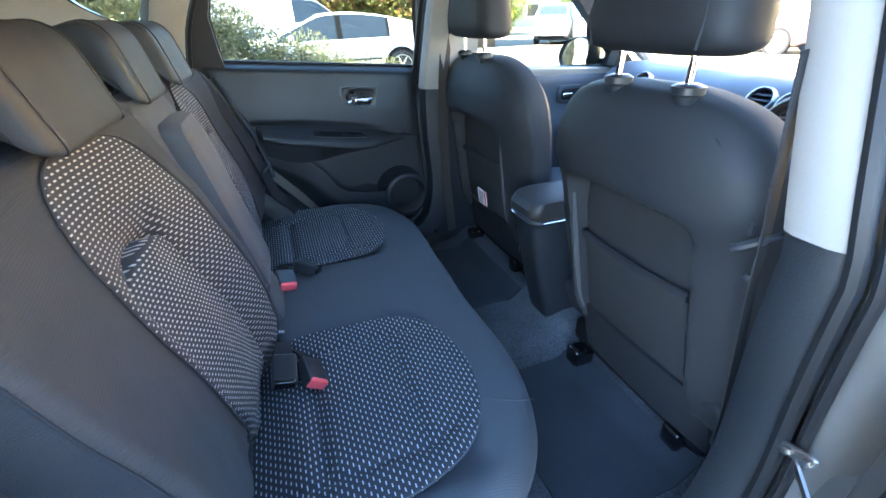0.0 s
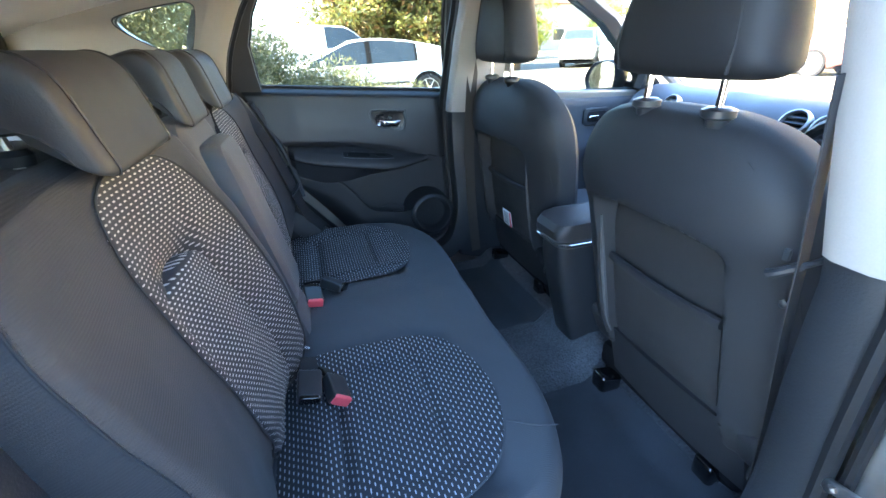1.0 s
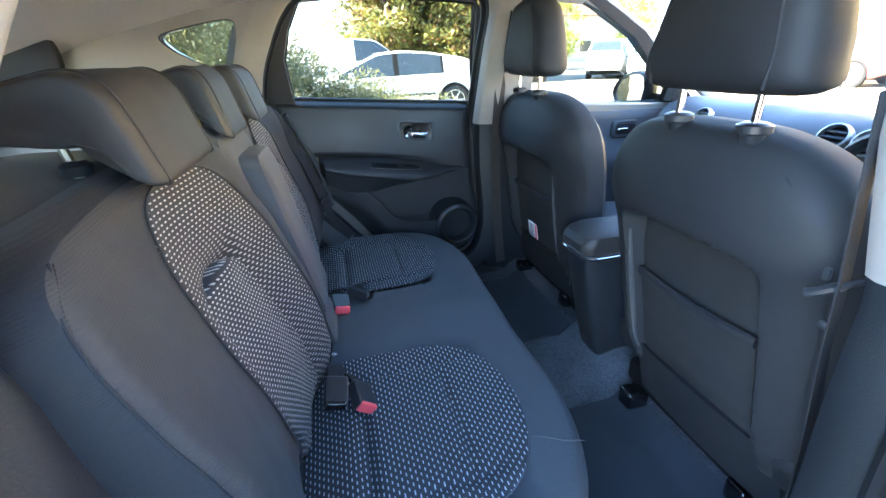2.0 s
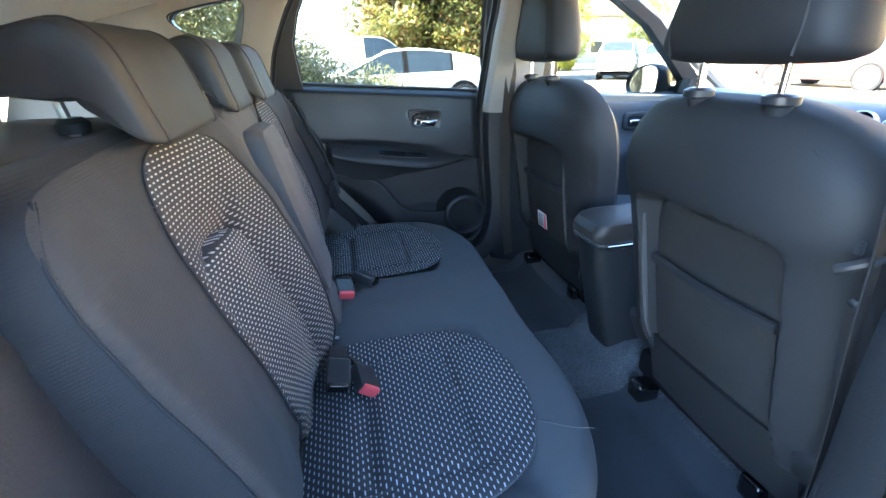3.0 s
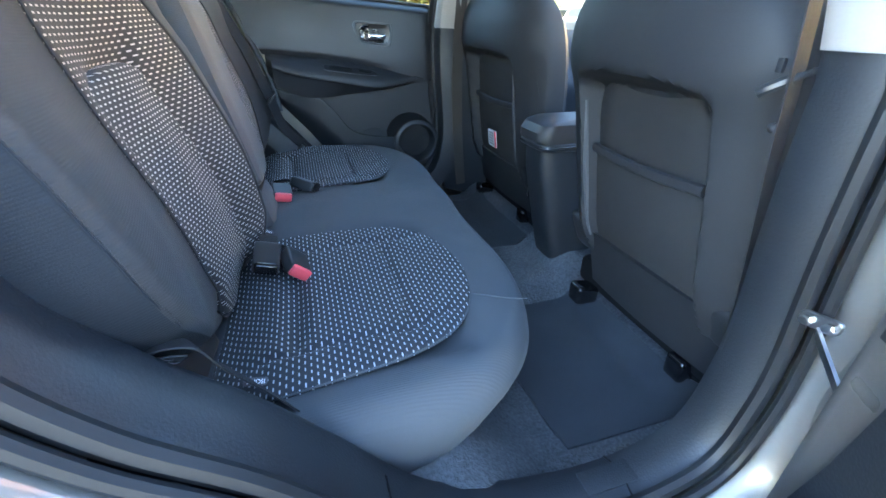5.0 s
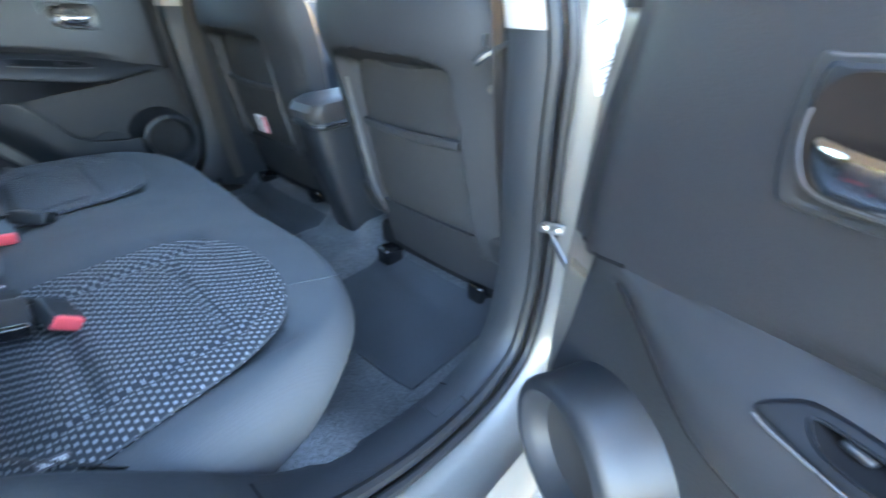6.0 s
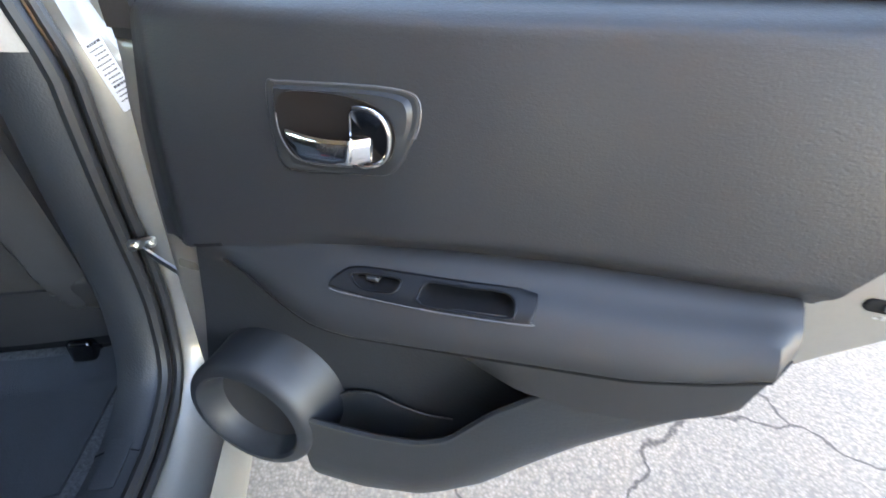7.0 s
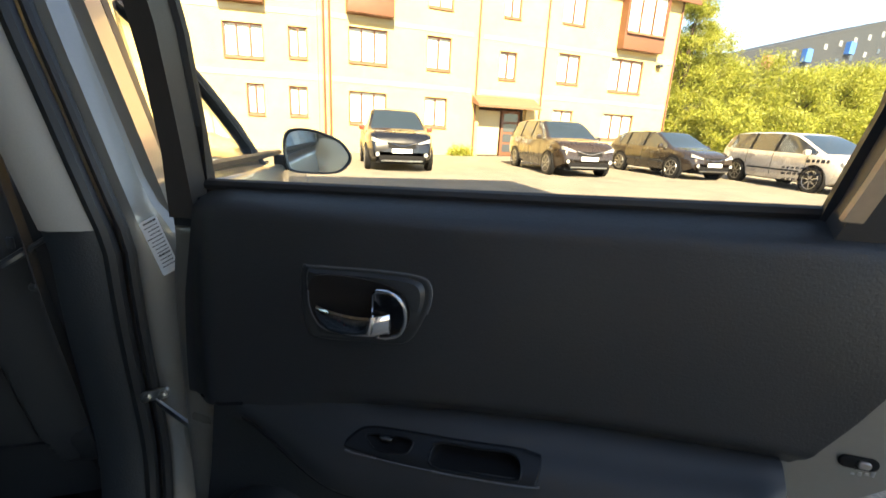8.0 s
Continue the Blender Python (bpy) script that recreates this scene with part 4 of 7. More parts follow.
def inside(p, outline):
    """True where p lies within the closed outline."""
    hit = False
    for k in range(len(outline)):
        a, b = outline[k - 1], outline[k]
        if (a[1] > p[1]) != (b[1] > p[1]) and p[0] < a[0] + (b[0] - a[0]) * (p[1] - a[1]) / (b[1] - a[1]):
            hit = not hit
    return hit


def smooth(x, xs, ys):
    """Monotone-ish cubic through the points."""
    k = min(max(int(np.searchsorted(xs, x)) - 1, 0), len(xs) - 2)
    m = [(ys[min(i + 1, len(ys) - 1)] - ys[max(i - 1, 0)]) / (xs[min(i + 1, len(xs) - 1)] - xs[max(i - 1, 0)]) for i in (k, k + 1)]
    h = xs[k + 1] - xs[k]
    t = (x - xs[k]) / h
    return (2 * t ** 3 - 3 * t * t + 1) * ys[k] + (t ** 3 - 2 * t * t + t) * h * m[0] + (3 * t * t - 2 * t ** 3) * ys[k + 1] + (t ** 3 - t * t) * h * m[1]


def arm_top(u):
    return lin(u, (0.12, 0.181, 0.254, 0.32, 0.381, 0.436, 0.488, 0.536, 0.582, 0.625, 0.71), (0.798, 0.812, 0.828, 0.840, 0.848, 0.856, 0.862, 0.867, 0.870, 0.872, 0.876))


def arm_low(u):
    return lin(u, (0.12, 0.181, 0.22, 0.26, 0.31, 0.36, 0.40, 0.50, 0.60, 0.66, 0.71), (0.79, 0.800, 0.793, 0.786, 0.779, 0.779, 0.784, 0.796, 0.809, 0.823, 0.842))


def rear_door(name, tf, label, glass_marks):
    door = thing(name, tf((0.05, 0.36, 0.0)), label, "car door", "rear doors")
    # metal shell, inner and outer
    part("door_shell", slab(spl(SHELL_OPEN if glass_marks else SHELL_SHUT, 3), -0.055, 0.045, 0.012, tf, 0.3), PAINT, door, "silver-beige painted metal door shell")
    part("outer_skin", sheet(24, 16, lambda a, b: (0.0 + 0.90 * a, -0.058 - 0.022 * math.sin(math.pi * min(1, b * 0.9 + 0.1)) + 0.012 * math.exp(-((b - 0.25) / 0.06) ** 2), lin(a, (0, 0.3, 0.55, 0.8, 1), (0.36, 0.35, 0.42, 0.70, 0.95)) * (1 - b) + 1.03 * b),
                             lambda p: tf((p[0], p[2], p[1])), back=lambda a, b: (0.01 + 0.88 * a, -0.05, lin(a, (0, 0.3, 0.55, 0.8, 1), (0.37, 0.36, 0.43, 0.71, 0.95)) * (1 - b) + 1.025 * b)) , PAINT, door, "silver-beige outer door skin")
    P = lambda p: tf((p[0], p[2], p[1]))      # local (u, w, z) to (u, z, w)
    # trim panels
    uL = lambda t: lin(t, (0, 0.5, 1), (0.084, 0.089, 0.106))
    uR = lambda t: lin(t, (0, 0.1, 0.25, 0.5, 0.75, 1), (0.722, 0.731, 0.752, 0.782, 0.812, 0.845))

    def up(s, t, off=0.0):
        u = uL(t) * (1 - s) + uR(t) * s
        z = (arm_top(u) - 0.004) * (1 - t) + (1.0545 + 0.031 * s) * t
        tuck = 0.013 * (1 - step(t, 0.0, 0.10)) ** 1.5 * step(u, 0.22, 0.40)      # rolls in over the armrest
        return (u, (upper_w(u, z) - tuck) * (1 if not off else 0) + off, z)
    part("upper_trim", sheet(60, 36, lambda s, t: up(s, t), P, back=lambda s, t: up(s, t, 0.03)), PLASTIC_SOFT, door, "soft grained dark grey upper door trim")

    def arm(s, t, off=0.0):
        u = 0.155 + (0.712 - 0.155) * s
        a, c = arm_top(u), arm_low(u)
        full = step(s, 0.0, 0.34) * (1 - 0.12 * step(s, 0.80, 0.97) - 0.5 * step(s, 0.965, 1.0))
        z = smooth(t, (0, 0.35, 0.5, 0.68, 0.74, 1), (a, a - 0.36 * (a - c), a - 0.62 * (a - c), c, c - 0.005, c - lin(u, (0.2, 0.34, 0.50, 0.58, 0.64, 0.685, 0.712), (0.012, 0.024, 0.060, 0.072, 0.070, 0.056, 0.030))))
        w = smooth(t, (0, 0.1, 0.25, 0.4, 0.55, 0.68, 0.74, 1), (-0.013 * step(u, 0.22, 0.40), 0.0010, 0.014, 0.032, 0.046, 0.050, 0.0465, lin(u, (0.2, 0.42, 0.52, 0.7), (-0.012, -0.010, 0.024, 0.034))))
        return (u, upper_w(u, a) - 0.0004 + w * full if not off else off, z)
    crease = [P((arm(s, 0.74)[0], arm(s, 0.74)[1] + 0.0005, arm(s, 0.74)[2])) for s in np.linspace(0.05, 1, 30)]
    part("armrest_seam", tube(crease, 0.0016, 6), DARK, door)

    # lower trim: back wall, pocket front and bottom
    def low(s, t, off=0.0):
        top = lin(s, (0, 0.08, 0.2, 0.5, 0.8, 1), (0.80, 0.80, 0.78, 0.75, 0.76, 0.80))
        bot = lin(s, (0, 0.1, 0.25, 0.45, 0.6, 0.8, 1), (0.47, 0.385, 0.365, 0.40, 0.47, 0.63, 0.74))
        u = lin(t, (0, 0.3, 0.6, 1), (0.075, 0.07, 0.092, 0.112)) * (1 - s) + 0.728 * s
        return (u, (0.062 - 0.015 * step(0.12 - t, 0, 0.12)) if not off else off, bot + (top - bot) * t)
    part("lower_trim", sheet(40, 30, lambda s, t: low(s, t), P, back=lambda s, t: low(s, t, 0.03)), PLASTIC, door, "black grained lower door trim")

    def pocket(s, t, off=0.0):
        u = 0.262 + (0.715 - 0.262) * s
        lip = lin(u, (0.262, 0.30, 0.36, 0.42, 0.455, 0.50, 0.545, 0.58, 0.66, 0.715), (0.575, 0.576, 0.582, 0.596, 0.618, 0.683, 0.727, 0.735, 0.744, 0.765))
        bot = lin(u, (0.26, 0.33, 0.42, 0.50, 0.60, 0.68, 0.74), (0.365, 0.372, 0.408, 0.475, 0.61, 0.70, 0.755))
        z = bot + (lip - bot) * t
        thick = 0.115 - 0.03 * step(s, 0.5, 1.0)
        w = 0.058 + (thick - 0.058) * math.sin(math.pi / 2 * min(1.0, t * 1.5 + 0.02))
        return (u, w - (0.010 if off else 0.0), z - (0.002 if off else 0.0))
    part("map_pocket", sheet(50, 22, lambda s, t: pocket(s, t), P, back=lambda s, t: pocket(s, t, 1.0)), PLASTIC, door, "black moulded map pocket")
    lip = [P((pocket(s, 1.0)[0], pocket(s, 1.0)[1] - 0.004, pocket(s, 1.0)[2] + 0.001)) for s in np.linspace(0, 1, 40)]
    part("pocket_lip", tube(lip, 0.0045, 6), SATIN, door)

    liner = spl([(0.282, 0.575), (0.305, 0.594), (0.325, 0.603), (0.345, 0.607), (0.365, 0.602), (0.385, 0.598), (0.42, 0.596), (0.45, 0.602)], 4, False)
    part("pocket_liner", sheet(len(liner) - 1, 2, lambda s, t: (liner[round(s * (len(liner) - 1))][0], 0.064 + 0.004 * t, 0.48 + (liner[round(s * (len(liner) - 1))][1] - 0.48) * t), P), PLASTIC, door)
    part("liner_edge", tube([P((u, 0.0685, z)) for u, z in liner], 0.0012, 5), SATIN, door)

    # speaker pod: a leaning cone with a ring and a dark grille
    ca, cb = np.array((0.200, 0.567, 0.055)), np.array((0.180, 0.551, 0.122))
    def pod(r, k):
        return lambda p: tf((ca[0] + (cb[0] - ca[0]) * k + p[0], ca[1] + (cb[1] - ca[1]) * k + p[1], ca[2] + (cb[2] - ca[2]) * k))
    bm = bmesh.new()
    rows = []
    for r, k in ((0.102, 0.0), (0.098, 0.25), (0.095, 0.6), (0.094, 0.86), (0.092, 0.95), (0.088, 1.0), (0.078, 1.02), (0.074, 0.98), (0.070, 0.80), (0.064, 0.62)):
        f = pod(r, k)
        rows.append([f((r * math.cos(a), r * math.sin(a))) for a in np.linspace(0, 2 * math.pi, 49)[:-1]])
    lattice(bm, rows, close_u=True)
    sp = part("speaker_pod", bm, POD, door, "satin dark grey leaning speaker pod")
    bm = bmesh.new()
    rows = []
    for r, k in ((0.066, 0.62), (0.05, 0.52), (0.03, 0.47), (0.003, 0.45)):
        f = pod(r, k)
        rows.append([f((r * math.cos(a), r * math.sin(a))) for a in np.linspace(0, 2 * math.pi, 49)[:-1]])
    lattice(bm, rows, close_u=True)
    part("speaker_grille", bm, BELT, sp, "black speaker grille")

    # inner handle: bezel, dark cup, chrome lever with its D-shaped hub
    bez = spl([(0.259, 0.984), (0.272, 0.988), (0.30, 0.990), (0.354, 0.993), (0.389, 0.992), (0.400, 0.985), (0.401, 0.968), (0.395, 0.950), (0.386, 0.931), (0.372, 0.921), (0.330, 0.916), (0.284, 0.912), (0.270, 0.917), (0.262, 0.945)], 5)
    over = lambda k: (lambda u, z: upper_w(u, z) + k)
    part("handle_bezel", pillow(bez, [(0.0, over(-0.004)), (0.0, over(0.0004)), (0.012, over(0.0012)), (0.035, over(0.0017)), (0.06, over(0.0016)), (0.10, over(0.0014)), (0.15, 0.0880), (0.4, 0.0878)], tf, centre=(0.335, 0.952)), SATIN, door, "softly raised dark handle surround")
    # thin pale tubes draw the highlight on surround and cup edges
    part("bezel_edge", tube([tf((p[0], p[1] - 0.0012, over(0.0010)(p[0], p[1]))) for p in bez[3:34]], 0.0011, 6), EDGE_HIGHLIGHT, door, "painted highlight along the top and right edge of the surround")
    cup = spl([(0.279, 0.979), (0.31, 0.984), (0.345, 0.983), (0.369, 0.977), (0.380, 0.966), (0.382, 0.950), (0.374, 0.933), (0.352, 0.926), (0.295, 0.922), (0.277, 0.934), (0.271, 0.958)], 5)
    part("handle_cup", pillow(cup, [(0.0, 0.0870), (0.0, 0.0896), (0.03, 0.0896), (0.05, 0.0892), (0.5, 0.0890)], tf), CUP_SHADED, door, "flat cup face with the hollow's shade and brown reflection painted in")
    part("cup_highlight", tube([tf((p[0], p[1], 0.0894)) for p in cup[36:52]], 0.0012, 6), EDGE_HIGHLIGHT, door)
    face = spl([(0.349, 0.977), (0.366, 0.978), (0.378, 0.970), (0.382, 0.955), (0.378, 0.940), (0.367, 0.933), (0.352, 0.932), (0.347, 0.945), (0.347, 0.965)], 5)
    hub = part("lever_hub", pillow(face, [(0, 0.092), (0, 0.0995), (0.05, 0.1015), (0.12, 0.1005), (0.7, 0.1005)], tf, centre=(0.364, 0.955)), CHROME_DARK_REFLECTION, door, "polished chrome lever hub, its dark reflection put into the colour")
    part("hub_rim", tube([tf((p[0], p[1], 0.1005)) for p in face[1:33]], 0.0019, 8), CHROME, hub, "chrome hub rim")

    def lever(s, t, off=0.0):
        u = 0.287 + (0.366 - 0.287) * s
        top = 0.9535 - 0.0025 * math.sin(math.pi * s) + 0.003 * s
        low = lin(s, (0, 0.04, 0.10, 0.18, 0.6, 1), (0.945, 0.938, 0.9325, 0.9300, 0.9320, 0.9365))
        w = lin(s, (0, 0.2, 0.45, 0.65, 0.78, 0.84, 0.90, 1), (0.1005, 0.1050, 0.1085, 0.1098, 0.1100, 0.1090, 0.1062, 0.1008)) + 0.0022 * (1 - abs(2 * t - 1) ** 3)
        return (u, w - (0.006 if off else 0.0), top + (low - top) * t)
    part("lever", sheet(28, 14, lambda s, t: lever(s, t), P, back=lambda s, t: lever(s, t, 1)), CHROME, door, "chrome door handle lever")

    # switch plate with window switch and finger well, let into the armrest's top
    table = []
    for k in range(57):
        row = [arm(0.25 + 0.45 * k / 56, 0.68 * i / 40) for i in range(41)]
        table.append(([-r[2] for r in row], [r[1] for r in row]))

    def shelf_w(u, z):
        k = min(max(((u - 0.155) / 0.557 - 0.25) / 0.45 * 56, 0.0), 55.999)
        a, b = table[int(k)], table[int(k) + 1]
        return float(np.interp(-z, *a)) * (1 - k % 1) + float(np.interp(-z, *b)) * (k % 1)
    sw = lambda k: (lambda u, z: shelf_w(u, z) + k)
    plate_o = spl([(0.327, 0.817), (0.331, 0.823), (0.345, 0.830), (0.39, 0.8355), (0.443, 0.841), (0.50, 0.847), (0.517, 0.848), (0.521, 0.844), (0.520, 0.834), (0.514, 0.830), (0.449, 0.8225), (0.384, 0.8170), (0.338, 0.8145)], 5)
    well = spl([(0.418, 0.828), (0.424, 0.8365), (0.46, 0.8405), (0.490, 0.844), (0.501, 0.842), (0.504, 0.836), (0.498, 0.8305), (0.46, 0.8262), (0.428, 0.8235), (0.419, 0.8250)], 5)
    swi = spl([(0.348, 0.8265), (0.37, 0.8300), (0.393, 0.8325), (0.398, 0.830), (0.393, 0.8250), (0.370, 0.8215), (0.357, 0.8218)], 5)

    def pierce(bm, outlines, whole):
        """Takes out the faces of an armrest surface that lie inside the outlines, seen straight on."""
        gone = []
        for f in bm.faces:
            pts = [v.co for v in f.verts] if whole else [f.calc_center_median()]
            if all(any(inside(to_door(p), o) for o in outlines) for p in pts):
                gone.append(f)
        bmesh.ops.delete(bm, geom=gone, context="FACES")
        return bm
    o0, ou, oz = Vector(tf((0, 0, 0))), Vector(tf((1, 0, 0))), Vector(tf((0, 1, 0)))
    to_door = lambda p: (float((Vector(p) - o0).dot(ou - o0)) / (ou - o0).length_squared, p.z)
    hole = glass_marks
    top_skin = sheet(60, 40, lambda s, t: arm(s, t), P, back=lambda s, t: arm(s, t, 0.02))
    cover = grid_panel(plate_o, tf, sw(0.003), sw(0.001), 44, 150)
    if hole:
        pierce(top_skin, [plate_o], True)
        pierce(cover, [well, swi], False)
    part("armrest", top_skin, ARM_SOFT, door, "rounded dark grey door armrest")
    part("switch_plate", cover, SWITCH, door, "satin black window switch plate")
    # pale tube draws the highlight along the plate's lower edge
    part("plate_edge", tube([tf((p[0], p[1], sw(0.0028)(p[0], p[1]))) for p in plate_o[42:63]], 0.0009, 6), EDGE_HIGHLIGHT, door)
    for name, o, deep in (("finger_well", well, 0.022), ("switch_well", swi, 0.010)):
        # uncut wells are raised black faces that paint the shade of a hollow
        depth = [(0.0, sw(0.0032)), (0.03, sw(-0.3 * deep)), (0.08, sw(-0.8 * deep)), (0.25, sw(-deep)), (0.9, sw(-deep))] if hole else [(0.0, sw(0.001)), (0.0, sw(0.0040)), (0.5, sw(0.0036)), (0.9, sw(0.0036))]
        part(name, pillow(o, depth, tf, cap_first=False), DARK, door, "dark finger well" if deep > 0.02 else "")
        part("well_rim", tube([tf((p[0], p[1], sw(0.0034)(p[0], p[1]))) for p in o], 0.0011, 6, closed=True), SWITCH, door)
    part("window_switch", slab(rrect(0.014, 0.0045, 0.002, 3, 0.3685, 0.8260), sw(-0.010)(0.3685, 0.8260), sw(0.001)(0.3685, 0.8260), 0.002, tf), SATIN, door, "small window switch")
    part("trim_break", tube([P((u, upper_w(u, z) + 0.0008, z)) for u, z in ((0.113, 0.800), (0.15, 0.803), (0.183, 0.812))], 0.0018, 5), DARK, door)
    part("trim_break", tube([P((u, w, z)) for u, w, z in ((0.180, 0.090, 0.815), (0.19, 0.092, 0.806), (0.197, 0.092, 0.797))], 0.003, 5), SATIN, door)

    # window frame, runs and glass
    inner = [(0.098, 1.03), (0.113, 1.12), (0.126, 1.21), (0.128, 1.36), (0.155, 1.385), (0.40, 1.395), (0.60, 1.385), (0.685, 1.35), (0.718, 1.25), (0.727, 1.16), (0.721, 1.09), (0.714, 1.05)]
    if not glass_marks:
        inner = [(0.080, 1.035), (0.078, 1.12), (0.078, 1.30), (0.085, 1.375), (0.11, 1.395), (0.40, 1.405), (0.64, 1.40), (0.70, 1.38), (0.745, 1.30), (0.775, 1.21), (0.770, 1.11), (0.764, 1.06)]
    outer = [(0.055, 1.01), (0.079, 1.09), (0.094, 1.18), (0.098, 1.24), (0.098, 1.39), (0.105, 1.43), (0.40, 1.44), (0.66, 1.43), (0.775, 1.385), (0.845, 1.25), (0.895, 1.08), (0.88, 1.03)]
    lean = lambda p: tf((p[0], p[1], p[2] - 0.0 + tumble(p[1])))
    part("window_frame", plate(outer, [inner], lean, -0.010, 0.030), FRAME, door, "black window frame")
    part("frame_edge", tube([lean((u, z, 0.0)) for u, z in outer], 0.009, 6), RUBBER, door)
    strip = [(0.718, 1.078), (0.724, 1.12), (0.728, 1.18), (0.712, 1.26), (0.67, 1.335), (0.60, 1.385)]
    if glass_marks:
        # this strip carries the warm reflection as its own colour
        part("frame_strip", ribbon([lean((u, z, 0.034)) for u, z in spl(strip, 5, False)], tuple(Vector(tf((1, 0, 0))) - Vector(tf((0, 0, 0)))), 0.013, 0.006), WARM_REFLECTION, door, "strip along the rear window edge, sunlit reflection painted tan")
    part("window_run", tube([lean((u, z, 0.0)) for u, z in inner], 0.006, 6, closed=True), RUBBER, door)
    pane = part("window_glass", pillow(inner, [(0.0, -0.004), (0.0, 0.0)], lean), GLASS if glass_marks else GLASS_DIM, door, "clear side window")
    pane.visible_shadow = False
    part("sill_ledge", sheet(12, 2, lambda a, b: (0.06 + 0.78 * a, -0.04 + 0.085 * b, 1.040 + 0.036 * a - 0.004 * b), P, back=lambda a, b: (0.06 + 0.78 * a, -0.04 + 0.085 * b, 1.0 + 0.03 * a)), RUBBER, door)
    part("window_sill", tube([P((u, 0.030, 1.054 + 0.040 * (u - 0.15))) for u in np.linspace(0.09, 0.86, 12)], 0.007, 8), RUBBER if glass_marks else SATIN, door)
    # rear edge: latch slot and child-lock symbol
    part("latch_slot", slab(rrect(0.030, 0.012, 0.0055, 4, 0.790, 0.863), 0.044, 0.0475, 0.001, tf), DARK, door, "dark oval child-lock slot")
    part("latch_lever", slab(rrect(0.010, 0.007, 0.003, 3, 0.793, 0.863), 0.046, 0.050, 0.001, tf), STEEL, door)
    for k, (du, h) in enumerate(((0.0, 0.002), (0.005, 0.004), (0.010, 0.003), (0.0145, 0.005))):
        part("lock_symbol", slab(rrect(0.003, h, 0.0005, 2, 0.789 + du, 0.8505 + 0.2 * du), 0.0445, 0.0455, 0.0003, tf), STEEL, door)
    part("latch", slab(rrect(0.03, 0.05, 0.006, 3, 0.845, 0.90), 0.040, 0.05, 0.002, tf), STEEL, door, "steel door latch")
    if glass_marks:
        rnd = random.Random(4)
        for n, zz, h in ((5, 1.1190, 0.0026), (8, 1.1130, 0.0013), (7, 1.1085, 0.0018), (7, 1.1040, 0.0013), (6, 1.1000, 0.0013)):
            u = 0.706 - 0.004 * rnd.random()
            for k in range(n):
                w = 0.0034 * rnd.uniform(0.5, 1.0)
                part("etched_mark", slab([(u - w, zz - h / 2), (u, zz - h / 2), (u, zz + h / 2), (u - w, zz + h / 2)], 0.001, 0.0015, 0.0001, lean), INK, pane, "etched window marking")
                u -= w + 0.0012
    return door


DX, DY = -0.48, -0.877
HX, HY = -0.008, -0.825


def open_tf(p):
    u, z, w = p
    return Vector((HX + DX * u + DY * w, HY + DY * u - DX * w, z))


def shut_tf(p):
    u, z, w = p
    return Vector((0.130 - u, 0.83 - w, z + (0.038 * (u - 0.35) - 0.004) * step(z, 0.55, 0.80)))


right_door = rear_door("rear_door", open_tf, "open rear car door with dark trim, chrome handle and speaker pod", True)
left_door = rear_door("rear_door", shut_tf, "closed rear car door with dark trim and chrome handle", False)

# door check strap and its bracket on the jamb
strap = thing("door_check_strap", (0.02, -0.79, 0.70), "steel door check strap bolted to the painted jamb", "door hardware")
plate_tf = lambda p: (0.031 - p[2], -0.763 + p[0] - 0.1 * p[1], 0.702 + p[1] - 0.16 * p[0])
part("bracket", slab(rrect(0.042, 0.019, 0.006, 4), 0, 0.006, 0.002, plate_tf), STEEL, strap, "pressed steel bracket")
for y in (-0.0115, 0.0105):
    part("bolt", lathe([(0.0068, 0.004), (0.0068, 0.010), (0.0045, 0.0115), (0.001, 0.0115)], lambda p, y=y: plate_tf((y + p[0], -0.001 + p[1], p[2])), 6), STEEL, strap)
part("arm", ribbon([(0.022, -0.768, 0.692), (0.012, -0.785, 0.683), (-0.006, -0.812, 0.672), (-0.03, -0.845, 0.660)], (0.15, 0.3, 0.9), 0.013, 0.004), STEEL, strap)
# printed label on the jamb
lab = thing("jamb_label", (0.03, -0.81, 0.95), "white printed data label on the painted jamb", "label")
ltf = lambda p: Vector((0.028 - 0.05 * p[0], -0.798 + 0.27 * p[1] + p[0] * 0.62, 0.946 + 0.93 * p[1] - 0.36 * p[0]))
part("sheet", slab(rrect(0.036, 0.085, 0.003, 3), 0, 0.001, 0.0004, lambda p: ltf(p) + Vector((-p[2] - 0.001, 0, 0))), WHITE, lab)
rnd = random.Random(8)
for k in range(13):
    z = 0.036 - 0.0056 * k
    u = -0.0145
    while u < 0.006 + 0.008 * rnd.random():
        w = rnd.uniform(0.002, 0.006)
        h = 0.0016 if k not in (0, 9) else 0.003
        part("print_line", slab([(u, z), (u + w, z), (u + w, z + h), (u, z + h)], 0.001, 0.0014, 0.0001, lambda p: ltf(p) + Vector((-p[2] - 0.001, 0, 0))), INK, lab)
        u += w + 0.0012

